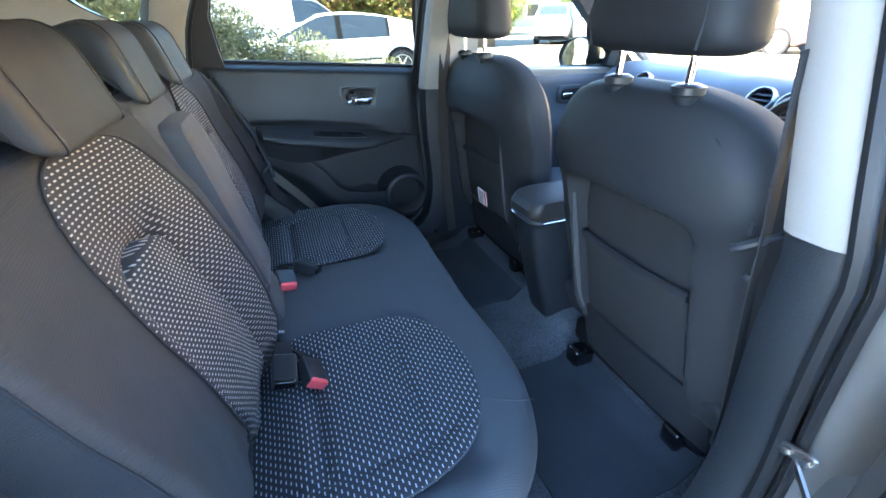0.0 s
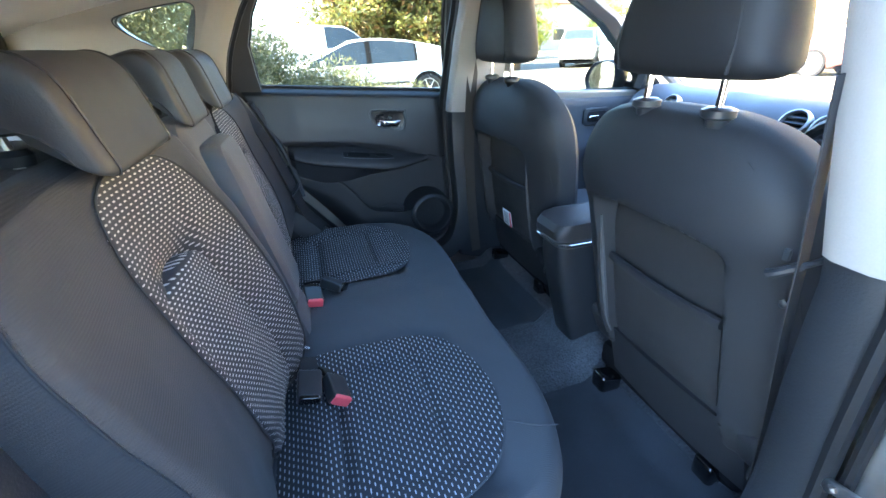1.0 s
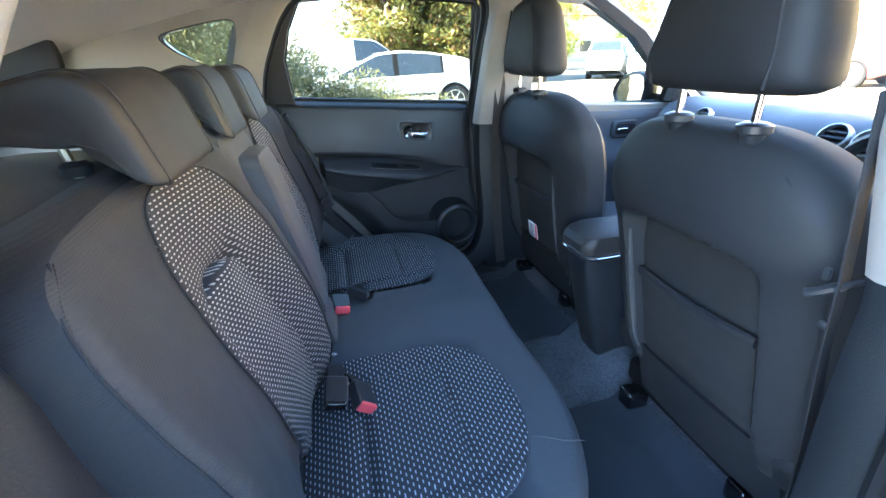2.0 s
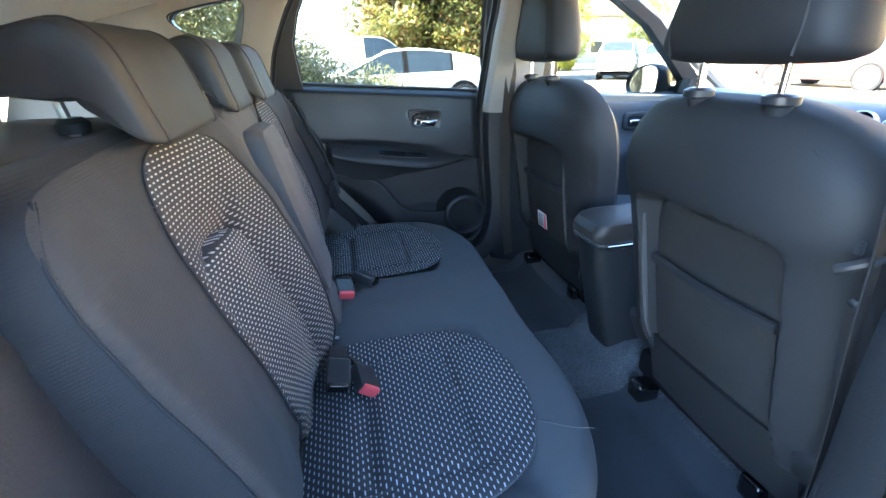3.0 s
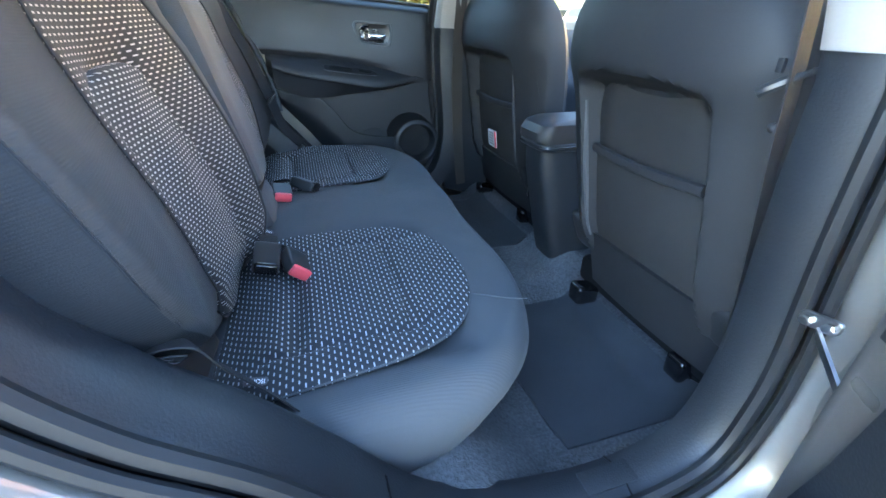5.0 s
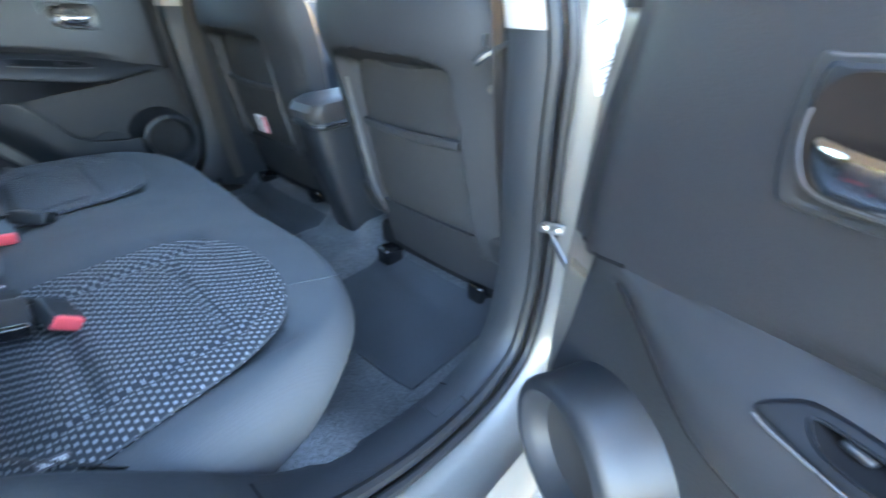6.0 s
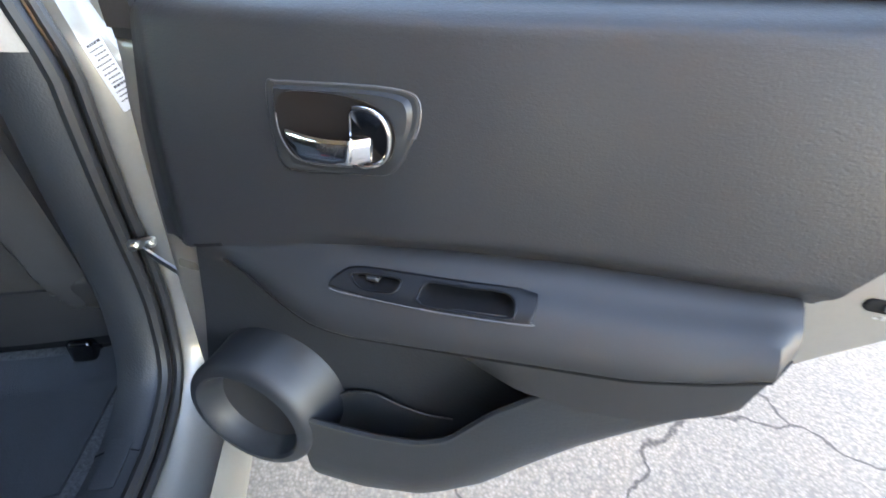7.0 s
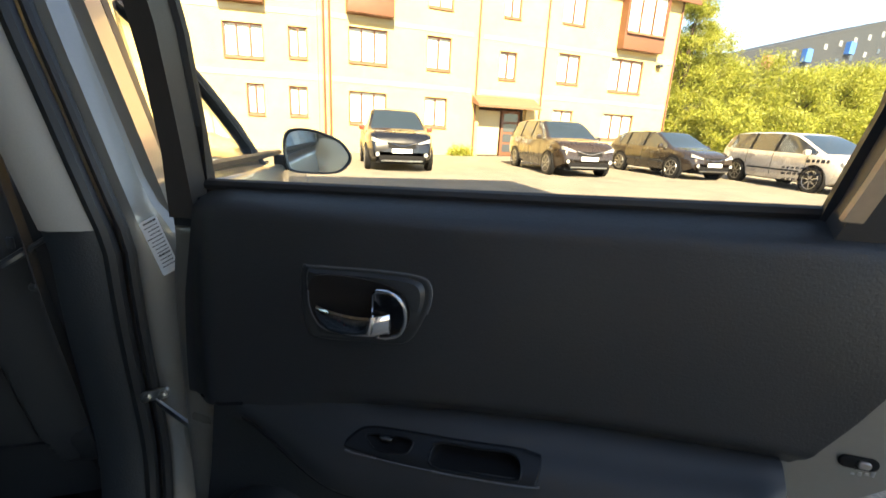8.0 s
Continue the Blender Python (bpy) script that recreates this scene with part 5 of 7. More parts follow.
# ---- front seats ----
def front_seat(yc, x0, near, shear, label, wide=1.0):
    ob = thing("front_seat", (x0 + 0.3, yc, 0.35), label, "car seat", "front seats")

    def tf(p):
        y, z, w = p           # w: towards the rear of the car
        return (x0 + 0.06 - 0.135 * (z - 0.75) * 1.0 - w + 0.5 * max(0.0, 0.58 - z) * 0.5, yc + wide * y + shear * (z - 0.85), z)
    out = spl([(-0.225, 0.50), (-0.245, 0.62), (-0.260, 0.76), (-0.270, 0.90), (-0.250, 1.0), (-0.185, 1.062), (-0.10, 1.088), (0.0, 1.092), (0.10, 1.088), (0.190, 1.062), (0.250, 1.0), (0.275, 0.90), (0.26, 0.76), (0.235, 0.62), (0.205, 0.50), (0.10, 0.475), (-0.10, 0.475)], 8)

    def recess(y, z):
        top = 0.915 - 1.3 * max(0.0, abs(y) - 0.05) ** 2
        r = step(top - z, -0.004, 0.024) * (1 - step(abs(y), *((0.138, 0.162) if (y < 0) == near else (0.150, 0.178))))
        return r

    def rear(y, z):
        side = 0.055 * (abs(y) / 0.25) ** 3
        return 0.036 - side - 0.054 * recess(y, z) - 0.03 * step(z, 0.98, 1.09) + 0.012 * math.exp(-((z - 0.93) / 0.05) ** 2)
    rings = [(0.5, -0.10), (0.06, -0.115), (0.0, -0.095), (-0.01, -0.05)]
    for k in range(0, 7):
        a = math.pi / 2 * k / 6
        rings.append((0.13 * (1 - math.cos(a)), lambda u, v, a=a: -0.04 + (rear(u, v) + 0.04) * math.sin(a)))
    for i in np.linspace(0.15, 0.985, 34):
        rings.append((float(i), lambda u, v: rear(u, v)))
    part("backrest", pillow(out, rings, tf, centre=(0, 0.76)), VINYL, ob, "dark grey leatherette seat back")
    # seams from the shoulders
    for s in (-1, 1):
        pth = spl([(s * 0.252, 0.80), (s * 0.235, 0.93), (s * 0.20, 1.0), (s * 0.165, 1.04)], 6, False)
        part("seam", tube([tf((y, z, rear(y, z) - 0.004)) for y, z in pth], 0.002, 5), VINYL, ob)
    # recessed board and net pocket
    trim_y = lambda y: y * (0.92 if (y < 0) == near else 1.0)      # the board is narrower towards the door
    board = spl([(trim_y(y), z) for y, z in [(-0.150, 0.56), (-0.152, 0.70), (-0.150, 0.83), (-0.125, 0.885), (-0.06, 0.908), (0.0, 0.911), (0.06, 0.908), (0.125, 0.885), (0.150, 0.83), (0.152, 0.70), (0.150, 0.56), (0.0, 0.552)]], 6)
    part("back_board", pillow(board, [(0.0, -0.022), (0.01, -0.015), (0.03, -0.0135), (0.4, -0.013), (0.9, -0.013)], tf), MESHCLOTH, ob, "dark cloth seat back board")
    part("net_pocket", sheet(30, 20, lambda s, t: (trim_y(-0.148 + 0.296 * s), 0.545 + 0.208 * t, -0.006 + 0.010 * math.sin(math.pi * s) * t + 0.0015 * noise.noise((s * 5, t * 5, 1))),
                             lambda p: tf((p[0], p[1], p[2])), back=lambda s, t: (trim_y(-0.148 + 0.296 * s), 0.545 + 0.208 * t, -0.012)), MESHCLOTH, ob, "dark net map pocket")
    part("pocket_hem", tube([tf((trim_y(-0.150 + 0.30 * s), 0.756 - 0.004 * math.sin(math.pi * s), -0.003 + 0.010 * math.sin(math.pi * s))) for s in np.linspace(0, 1, 14)], 0.0105, 8, flat=0.7), VINYL, ob, "padded pocket hem")
    inn = 1 if near else -1
    part("edge_piping", tube([tf((inn * 0.163, z, 0.008 + 0.004 * math.sin((z - 0.54) * 9))) for z in np.linspace(0.545, 0.85, 14)], [0.003 + 0.003 * math.sin(math.pi * k / 13) for k in range(14)], 6), GREYCLOTH, ob, "pale piping beside the pocket")
    part("back_flap", sheet(28, 12, lambda s, t: (-0.19 + 0.38 * s, 0.405 + 0.145 * t, 0.006 - 0.010 * (2 * s - 1) ** 2 + 0.022 * (1 - t) ** 1.3), lambda p: tf(p), back=lambda s, t: (-0.19 + 0.38 * s, 0.405 + 0.145 * t, -0.11)), VINYL, ob, "dark lower back flap")
    for s in (-1, 1):
        part("side_skirt", slab(rrect(0.075, 0.10, 0.02, 4, s * 0.205, 0.535), -0.09, 0.012, 0.02, tf), VINYL, ob)
    # cushion, base and rails
    part("seat_cushion", pillow(rrect(0.46, 0.50, 0.10, 6, 0.41 + x0, yc), [(0.5, 0.42), (0.05, 0.42), (0.0, 0.47), (0.0, 0.54), (0.06, 0.585), (0.25, 0.59), (0.8, 0.575)], same), CLOTH, ob, "dark cloth seat cushion")
    part("seat_base", box(x0 + 0.14, x0 + 0.52, yc - 0.22, yc + 0.22, 0.37, 0.44, 0.015), DARK, ob)
    for s in (-1, 1):
        part("rail", box(x0 + 0.15, x0 + 0.55, yc + s * 0.185 - 0.02, yc + s * 0.185 + 0.02, 0.345, 0.366, 0.004), DARK, ob, "dark seat rail")
        part("rail_cover", slab(rrect(0.065, 0.05, 0.012, 4), 0, 0.05, 0.01, lambda p, s=s: (x0 + 0.112 + p[0] + 0.04 * (s < 0), yc + s * 0.150 + p[1], 0.342 + p[2] * (1 - 4 * p[0]))), GLOSSBLACK, ob, "glossy black rail end cover")
    part("recliner_cover", lathe([(0.04, 0), (0.045, 0.015), (0.03, 0.03)], lambda p: (x0 + 0.13 + p[0], yc - 0.245 - p[2], 0.50 + p[1]), 20), SATIN, ob)
    # headrest with two chrome posts
    hr = part("headrest", pillow(spl([(-0.145, 1.150), (-0.155, 1.19), (-0.150, 1.26), (-0.125, 1.335), (-0.06, 1.36), (0.03, 1.36), (0.088, 1.335), (0.122, 1.26), (0.150, 1.19), (0.145, 1.150), (0.08, 1.141), (-0.08, 1.141)], 7),
                                 [(0.5, -0.045), (0.12, -0.045), (0.03, -0.03), (0.0, -0.008), (0.0, 0.012), (0.03, 0.032), (0.10, 0.048), (0.17, 0.053), (0.22, 0.056), (0.3, 0.059), (0.6, 0.062), (0.95, 0.063)],
                                 lambda p: (x0 + 0.045 - 0.05 * (p[1] - 1.15) - p[2] * (1 - 0.15 * (p[1] - 1.15) / 0.2), yc + p[0] * (1 - 0.10 * (p[1] - 1.15) / 0.2), p[1]), centre=(0, 1.25)), VINYL, ob, "dark grey leatherette headrest")
    for s in (-1, 1):
        pth = spl([(s * 0.108, 1.152), (s * 0.116, 1.20), (s * (0.113 if s < 0 else 0.094), 1.27), (s * (0.095 if s < 0 else 0.066), 1.335)], 6, False)
        part("seam", tube([(x0 + 0.045 - 0.05 * (z - 1.15) - 0.0555 * (1 - 0.15 * (z - 1.15) / 0.2), yc + y * (1 - 0.10 * (z - 1.15) / 0.2), z) for y, z in pth], 0.0028, 6), VINYL, hr)
        y = yc + s * 0.0745
        part("post", tube([(x0 + 0.030, y, 1.085), (x0 + 0.032, y, 1.17)], 0.0062, 12), CHROME, ob, "chrome headrest post")
        part("post_collar", lathe([(0.014, -0.020), (0.017, -0.008), (0.024, -0.004), (0.024, 0.006), (0.016, 0.010), (0.006, 0.010)], lambda p, y=y: (x0 + 0.032 + p[0], y + p[1], 1.094 + p[2]), 20), SATIN, ob, "black post collar")
    return ob


driver = front_seat(-0.362, 0.045, True, 0.09, "dark grey front seat seen from behind with net pocket")
passenger = front_seat(0.435, 0.095, False, 0.0, "dark grey front seat behind the centre console with a small label", 1.12)
lab2 = thing("seat_label", (0.14, 0.33, 0.64), "small white and red printed label on the seat back", "label")
l2 = lambda p: (0.1145 - 0.135 * p[1] - p[2], 0.335 + p[0], 0.645 + p[1])
part("sheet", slab(rrect(0.062, 0.055, 0.003, 3), -0.002, 0.001, 0.0004, l2), WHITE, lab2)
part("red_band", slab(rrect(0.012, 0.055, 0.002, 2, -0.026, 0), 0.0005, 0.0022, 0.0004, l2), RED, lab2)
for k in range(5):
    part("print_line", slab(rrect(0.034, 0.004, 0.001, 2, 0.006, 0.018 - 0.009 * k), 0.0005, 0.002, 0.0003, l2), INK, lab2)

# ---- centre console ----
con = thing("centre_console", (0.2, 0.0, 0.33), "black plastic centre console with padded armrest lid", "console")


def con_body(s, t):
    a = 2 * math.pi * s
    z = 0.33 + 0.375 * t
    w = 0.072 - 0.006 * t
    sq = lambda v: math.copysign(abs(v) ** 0.35, v)
    x0 = lin(t, (0, 0.4, 0.85, 1), (0.165, 0.125, 0.085, 0.082))
    return (x0 + 0.30 + 0.30 * sq(math.cos(a)) , 0.004 + w * sq(math.sin(a)), z)


bm = bmesh.new()
rows = [[con_body(i / 48, j / 12) for i in range(48)] for j in range(13)]
vs = lattice(bm, rows, close_u=True)
cap(bm, vs[-1])
part("console_body", bm, PLASTIC, con, "black grained console body")
part("console_rim", slab(rrect(0.56, 0.142, 0.03, 5, 0.352, 0.004), 0.700, 0.722, 0.006, same), SATIN, con)
part("armrest_lid", pillow(rrect(0.50, 0.140, 0.035, 6, 0.315, 0.004), [(0.5, 0.722), (0.03, 0.722), (0.0, 0.732), (0.0, 0.752), (0.05, 0.768), (0.15, 0.774), (0.5, 0.777), (0.9, 0.777)], lambda p: (p[0], p[1], p[2] - 0.10 * max(0, 0.12 - p[0]))), LEATHER, con, "padded dark leatherette lid")
part("chrome_line", tube([(p[0], p[1], 0.713) for p in rrect(0.564, 0.146, 0.03, 5, 0.352, 0.004)], 0.0022, 6, closed=True), CHROME, con, "thin chrome line round the console rim")

# ---- dashboard ----
dash = thing("dashboard", (0.95, 0, 0.6), "blue-grey dashboard with round air vents", "dashboard")


def dash_f(s, t):
    y = -0.70 + 1.40 * s
    prof = spl([(0.86, 0.70), (0.80, 0.80), (0.79, 0.88), (0.81, 0.95), (0.87, 0.995), (0.98, 1.012), (1.12, 0.995), (1.20, 0.985)], 4, False)
    i = t * (len(prof) - 1)
    k = min(int(i), len(prof) - 2)
    q = prof[k] * (1 - (i - k)) + prof[k + 1] * (i - k)
    hood = 0.055 * math.exp(-((y + 0.38) / 0.2) ** 2) * math.exp(-((q[0] - 0.9) / 0.09) ** 2)
    mid = 0.03 * math.exp(-(y / 0.2) ** 4) * step(t, 0.2, 0.5)
    return (q[0] - mid + 0.06 * (abs(y) / 0.7) ** 3, y, q[1] + hood)


part("dash_top", sheet(50, 28, dash_f, back=lambda s, t: (1.1 + 0.1 * t, -0.70 + 1.40 * s, 0.70 + 0.25 * t)), DASH, dash, "blue-grey grained dashboard moulding")
part("centre_stack", sheet(10, 12, lambda s, t: (0.76 - 0.02 * math.sin(math.pi * s) + 0.05 * (1 - t) * 0, -0.12 + 0.24 * s, 0.52 + 0.38 * t), back=lambda s, t: (0.95, -0.12 + 0.24 * s, 0.52 + 0.38 * t)), PLASTIC, dash, "black centre stack")


def vent(y, z, x, r, tilt):
    f = lambda p: (x - p[2] * math.cos(tilt) + p[1] * math.sin(tilt), y + p[0], z + p[1] * math.cos(tilt) + p[2] * math.sin(tilt))
    v = part("vent_ring", lathe([(r * 1.15, -0.03), (r * 1.18, 0.0), (r * 1.10, 0.010), (r * 0.98, 0.012), (r * 0.90, 0.004), (r * 0.9, -0.02)], f, 32), STEEL, dash, "satin silver vent ring")
    part("vent_core", lathe([(r * 0.92, -0.03), (r * 0.90, 0.0), (r * 0.5, -0.004), (0.004, -0.004)], f, 32), DARK, v)
    for k in (-0.45, 0.0, 0.45):
        h = math.sqrt(max(0.01, 0.8 - k * k)) * r
        part("vent_slat", box(-h, h, k * r - 0.003, k * r + 0.003, -0.004, 0.004, 0.001, lambda p: f(p)), SATIN, v)


vent(-0.070, 0.968, 0.785, 0.036, 0.6)
vent(-0.158, 0.965, 0.785, 0.036, 0.6)
vent(0.42, 0.968, 0.825, 0.030, 0.6)
wheel_s = thing("steering_wheel", (0.62, -0.37, 0.8), "black three-spoke steering wheel", "steering wheel")
stf = lambda p: (0.66 - 0.42 * p[1] - 0.9 * p[2], -0.372 + p[0], 0.87 + 0.9 * p[1] - 0.42 * p[2])
part("wheel_rim", tube([stf((0.185 * math.cos(a), 0.185 * math.sin(a), 0)) for a in np.linspace(0, 2 * math.pi, 41)[:-1]], 0.014, 8, closed=True), LEATHER, wheel_s)
part("hub", lathe([(0.07, -0.06), (0.075, -0.01), (0.06, 0.01), (0.02, 0.018)], stf, 24), PLASTIC, wheel_s)
for a in (0, 180, 270):
    part("spoke", tube([stf((0.05 * math.cos(radians(a)), 0.05 * math.sin(radians(a)), 0)), stf((0.18 * math.cos(radians(a)), 0.18 * math.sin(radians(a)), 0))], 0.014, 8, flat=0.5), PLASTIC, wheel_s)
part("column", tube([stf((0, 0, -0.04)), stf((0, -0.02, -0.30))], 0.04, 12), PLASTIC, wheel_s)


# ---- front doors ----
def front_door(s, label):
    tf0 = side_tf(s)
    ob = thing("front_door", tf0((0.15, 0.36, 0.82)), label, "car door", "front doors")
    b = 0.05 if s < 0 else 0.0            # how much further back this door reaches
    o = [(0.17 - b, 0.38), (0.175 - b, 0.97), (0.18 - b, 1.03), (0.6, 1.005), (1.10, 0.975), (1.10, 0.42), (1.05, 0.34), (0.22 - b, 0.34)]
    part("door_shell", slab(o, 0.78, 0.868, 0.012, tf0, 0.3), PAINT, ob, "silver-beige painted door")
    part("door_trim", sheet(30, 24, lambda a, b: (0.19 + 0.88 * a, 0.42 + (0.60 - 0.035 * a) * b, 0.765 - 0.03 * math.exp(-((b - 0.55) / 0.10) ** 2) + 0.04 * step(b, 0.92, 1.0)), lambda p: tf0(p), back=lambda a, b: (0.19 + 0.88 * a, 0.42 + (0.60 - 0.035 * a) * b, 0.80)), DASH if s > 0 else PLASTIC_SOFT, ob, "blue-grey grained door trim")
    bez = rrect(0.135, 0.075, 0.02, 5, 0.748, 0.885)
    part("handle_bezel", pillow(bez, [(0, 0.775), (0, 0.757), (0.15, 0.753), (0.6, 0.756)], tf0), PLASTIC, ob, "black handle surround")
    # flat dark face paints the shade of the cup's hollow
    part("handle_cup", slab(rrect(0.10, 0.045, 0.015, 5, 0.748, 0.885), 0.757, 0.7515, 0.001, tf0), DARK, ob)
    part("lever", slab(rrect(0.055, 0.018, 0.007, 4, 0.73, 0.883), 0.7525, 0.742, 0.004, tf0), CHROME, ob, "chrome handle lever")
    frame_out = [(0.20, 1.02), (0.23, 1.42), (0.25, 1.45), (0.42, 1.44), (0.75, 1.27), (1.08, 1.01), (1.12, 0.97)]
    inner = [(0.235, 1.000), (0.262, 1.395), (0.42, 1.40), (0.70, 1.255), (0.96, 1.040), (0.97, 0.982)]
    lean = tf0
    if s < 0:
        frame_out = [(0.125, 1.02), (0.155, 1.42), (0.20, 1.43), (0.42, 1.415), (0.56, 1.385), (0.695, 1.340), (0.795, 1.275), (0.847, 1.195), (0.880, 1.10), (0.888, 0.985)]
        inner = [(0.150, 1.035), (0.177, 1.395), (0.41, 1.390), (0.55, 1.365), (0.682, 1.322), (0.780, 1.262), (0.833, 1.188), (0.866, 1.095), (0.872, 1.012)]
        lean = lambda p: tf0((p[0], p[1], p[2] - 0.34 * max(0.0, p[1] - 1.0) * step(p[0], 0.25, 0.60)))      # the side leans inwards
    part("window_frame", plate([*frame_out, (0.6, 0.99 if b else 0.965)], [inner], lean, 0.78 if b else 0.79, 0.81 if b else 0.842), RUBBER, ob, "black window frame")
    g = part("window_glass", plate(inner, [], lean, 0.795, 0.799), GLASS_DIM if s > 0 else GLASS, ob, "clear front side window")
    g.visible_shadow = False
    part("corner_panel", plate([(0.95, 0.99), (0.955, 1.05), (1.10, 0.985), (1.10, 0.97)] if s > 0 else [(0.850, 0.99), (0.858, 1.04), (0.93, 0.995), (0.93, 0.975)], [], tf0, 0.75, 0.80), PLASTIC, ob, "black corner panel")
    part("belt_moulding", tube([tf0((x, (1.045 if b else 1.005) - 0.03 * (x - 0.17), 0.852)) for x in np.linspace(0.17, 1.08, 8)], 0.010, 6), RUBBER, ob)
    part("outer_handle", tube([tf0((x, 0.88 + 0.01 * math.sin((x - 0.25) * 20), 0.888)) for x in np.linspace(0.24, 0.42, 8)], 0.012, 8), PAINT, ob)
    return ob


front_door(-1, "closed silver-beige front car door")
front_door(1, "closed silver-beige front car door with blue-grey trim")


def wing_mirror(s, label):
    ob = thing("wing_mirror", (0.95, s * 0.92, 0.98), label, "wing mirror", "wing mirrors")
    f = lambda p: (0.965 - (0.06 if s > 0 else 0.0) - p[2] + 0.10 * abs(p[0]), s * (0.985 + p[0]), 1.022 + 0.92 * p[1])
    out = spl([(-0.115, -0.045), (-0.125, 0.03), (-0.105, 0.085), (-0.03, 0.092), (0.06, 0.06), (0.105, 0.01), (0.105, -0.03), (0.06, -0.07), (-0.04, -0.075), (-0.10, -0.068)], 6)
    part("mirror_shell", pillow(out, [(0.7, -0.10), (0.35, -0.09), (0.1, -0.06), (0.0, -0.02), (0.0, 0.012), (0.04, 0.018), (0.09, 0.012), (0.11, 0.0)], f, cap_ends=False), SATIN, ob, "black mirror housing")
    part("mirror_glass", pillow(out, [(0.09, 0.004), (0.09, 0.006), (0.5, 0.006), (0.95, 0.006)], f), MIRROR, ob, "silvered mirror glass")
    part("mirror_foot", tube([(0.99, s * 0.83, 0.985), (0.985, s * 0.90, 0.99)], [0.03, 0.024], 10, flat=0.6), SATIN, ob)


wing_mirror(-1, "black wing mirror reflecting a shaded building")
wing_mirror(1, "black wing mirror outside the far front door")

# front belts and pillar hardware
def front_belt(s, mat, label):
    ob = thing("seat_belt", (0.12, s * 0.66, 0.4), label, "seat belt", "front belts")
    run = [(0.03, -0.612, 1.16), (0.036, -0.622, 1.04), (0.045, -0.628, 0.945), (0.057, -0.629, 0.85), (0.078, -0.630, 0.735), (0.095, -0.632, 0.62), (0.115, -0.635, 0.42)] if s < 0 else [(0.10, 0.60, 1.20), (0.095, 0.625, 1.05), (0.09, 0.64, 0.85), (0.10, 0.645, 0.6), (0.12, 0.645, 0.38)]
    part("webbing", ribbon(spl(run, 6, False), (0.8, 0.30, 0) if s < 0 else (0.8, 0.25, 0), 0.047, 0.002), mat, ob, "black belt webbing" if s < 0 else "")
    part("upper_guide", slab(rrect(0.07, 0.05, 0.012, 4), 0, 0.02, 0.006, lambda p: (0.10 + p[0], s * (0.605 - p[2]), 1.215 + p[1])), SATIN, ob, "black belt guide")
    if s < 0:
        part("belt_loop", tube(spl([(0.074, -0.640, 0.952), (0.060, -0.640, 0.949), (0.040, -0.630, 0.940), (0.026, -0.615, 0.928), (0.024, -0.606, 0.922)], 5, False), [0.004] * 10 + [0.0065] * 11, 8), SATIN, ob, "black belt loop")
        part("loop_clip", box(0.028, 0.034, -0.621, -0.613, 0.944, 0.960, 0.002), SATIN, ob)
        part("belt_stop", lathe([(0.006, 0), (0.006, 0.004), (0.003, 0.006)], lambda p: (0.040 - p[2], -0.628 + p[0], 0.885 + p[1]), 12), SATIN, ob)
    return ob


front_belt(-1, BELT, "black front seat belt hanging beside the pillar")
front_belt(1, BELT_WARMLIT, "seat belt hanging on the far pillar, warm light painted into its webbing")

# footwell mat
mat_ob = thing("floor_mat", (0.05, -0.36, 0.30), "dark charcoal carpet mat in the rear footwell", "floor mat")
part("mat", sheet(20, 20, lambda s, t: ((-0.115 + 0.30 * s), -0.585 + 0.43 * t, floor_z(-0.115 + 0.30 * s, -0.585 + 0.43 * t) + 0.007), back=lambda s, t: ((-0.115 + 0.30 * s), -0.585 + 0.43 * t, floor_z(-0.115 + 0.30 * s, -0.585 + 0.43 * t) + 0.0005)), CARPET, mat_ob)
mat2 = thing("floor_mat", (0.05, 0.36, 0.30), "dark charcoal carpet mat in the far footwell", "floor mat")
part("mat", sheet(20, 20, lambda s, t: ((-0.115 + 0.30 * s), 0.155 + 0.43 * t, floor_z(-0.115 + 0.30 * s, 0.155 + 0.43 * t) + 0.007), back=lambda s, t: ((-0.115 + 0.30 * s), 0.155 + 0.43 * t, floor_z(-0.115 + 0.30 * s, 0.155 + 0.43 * t) + 0.0005)), CARPET, mat2)

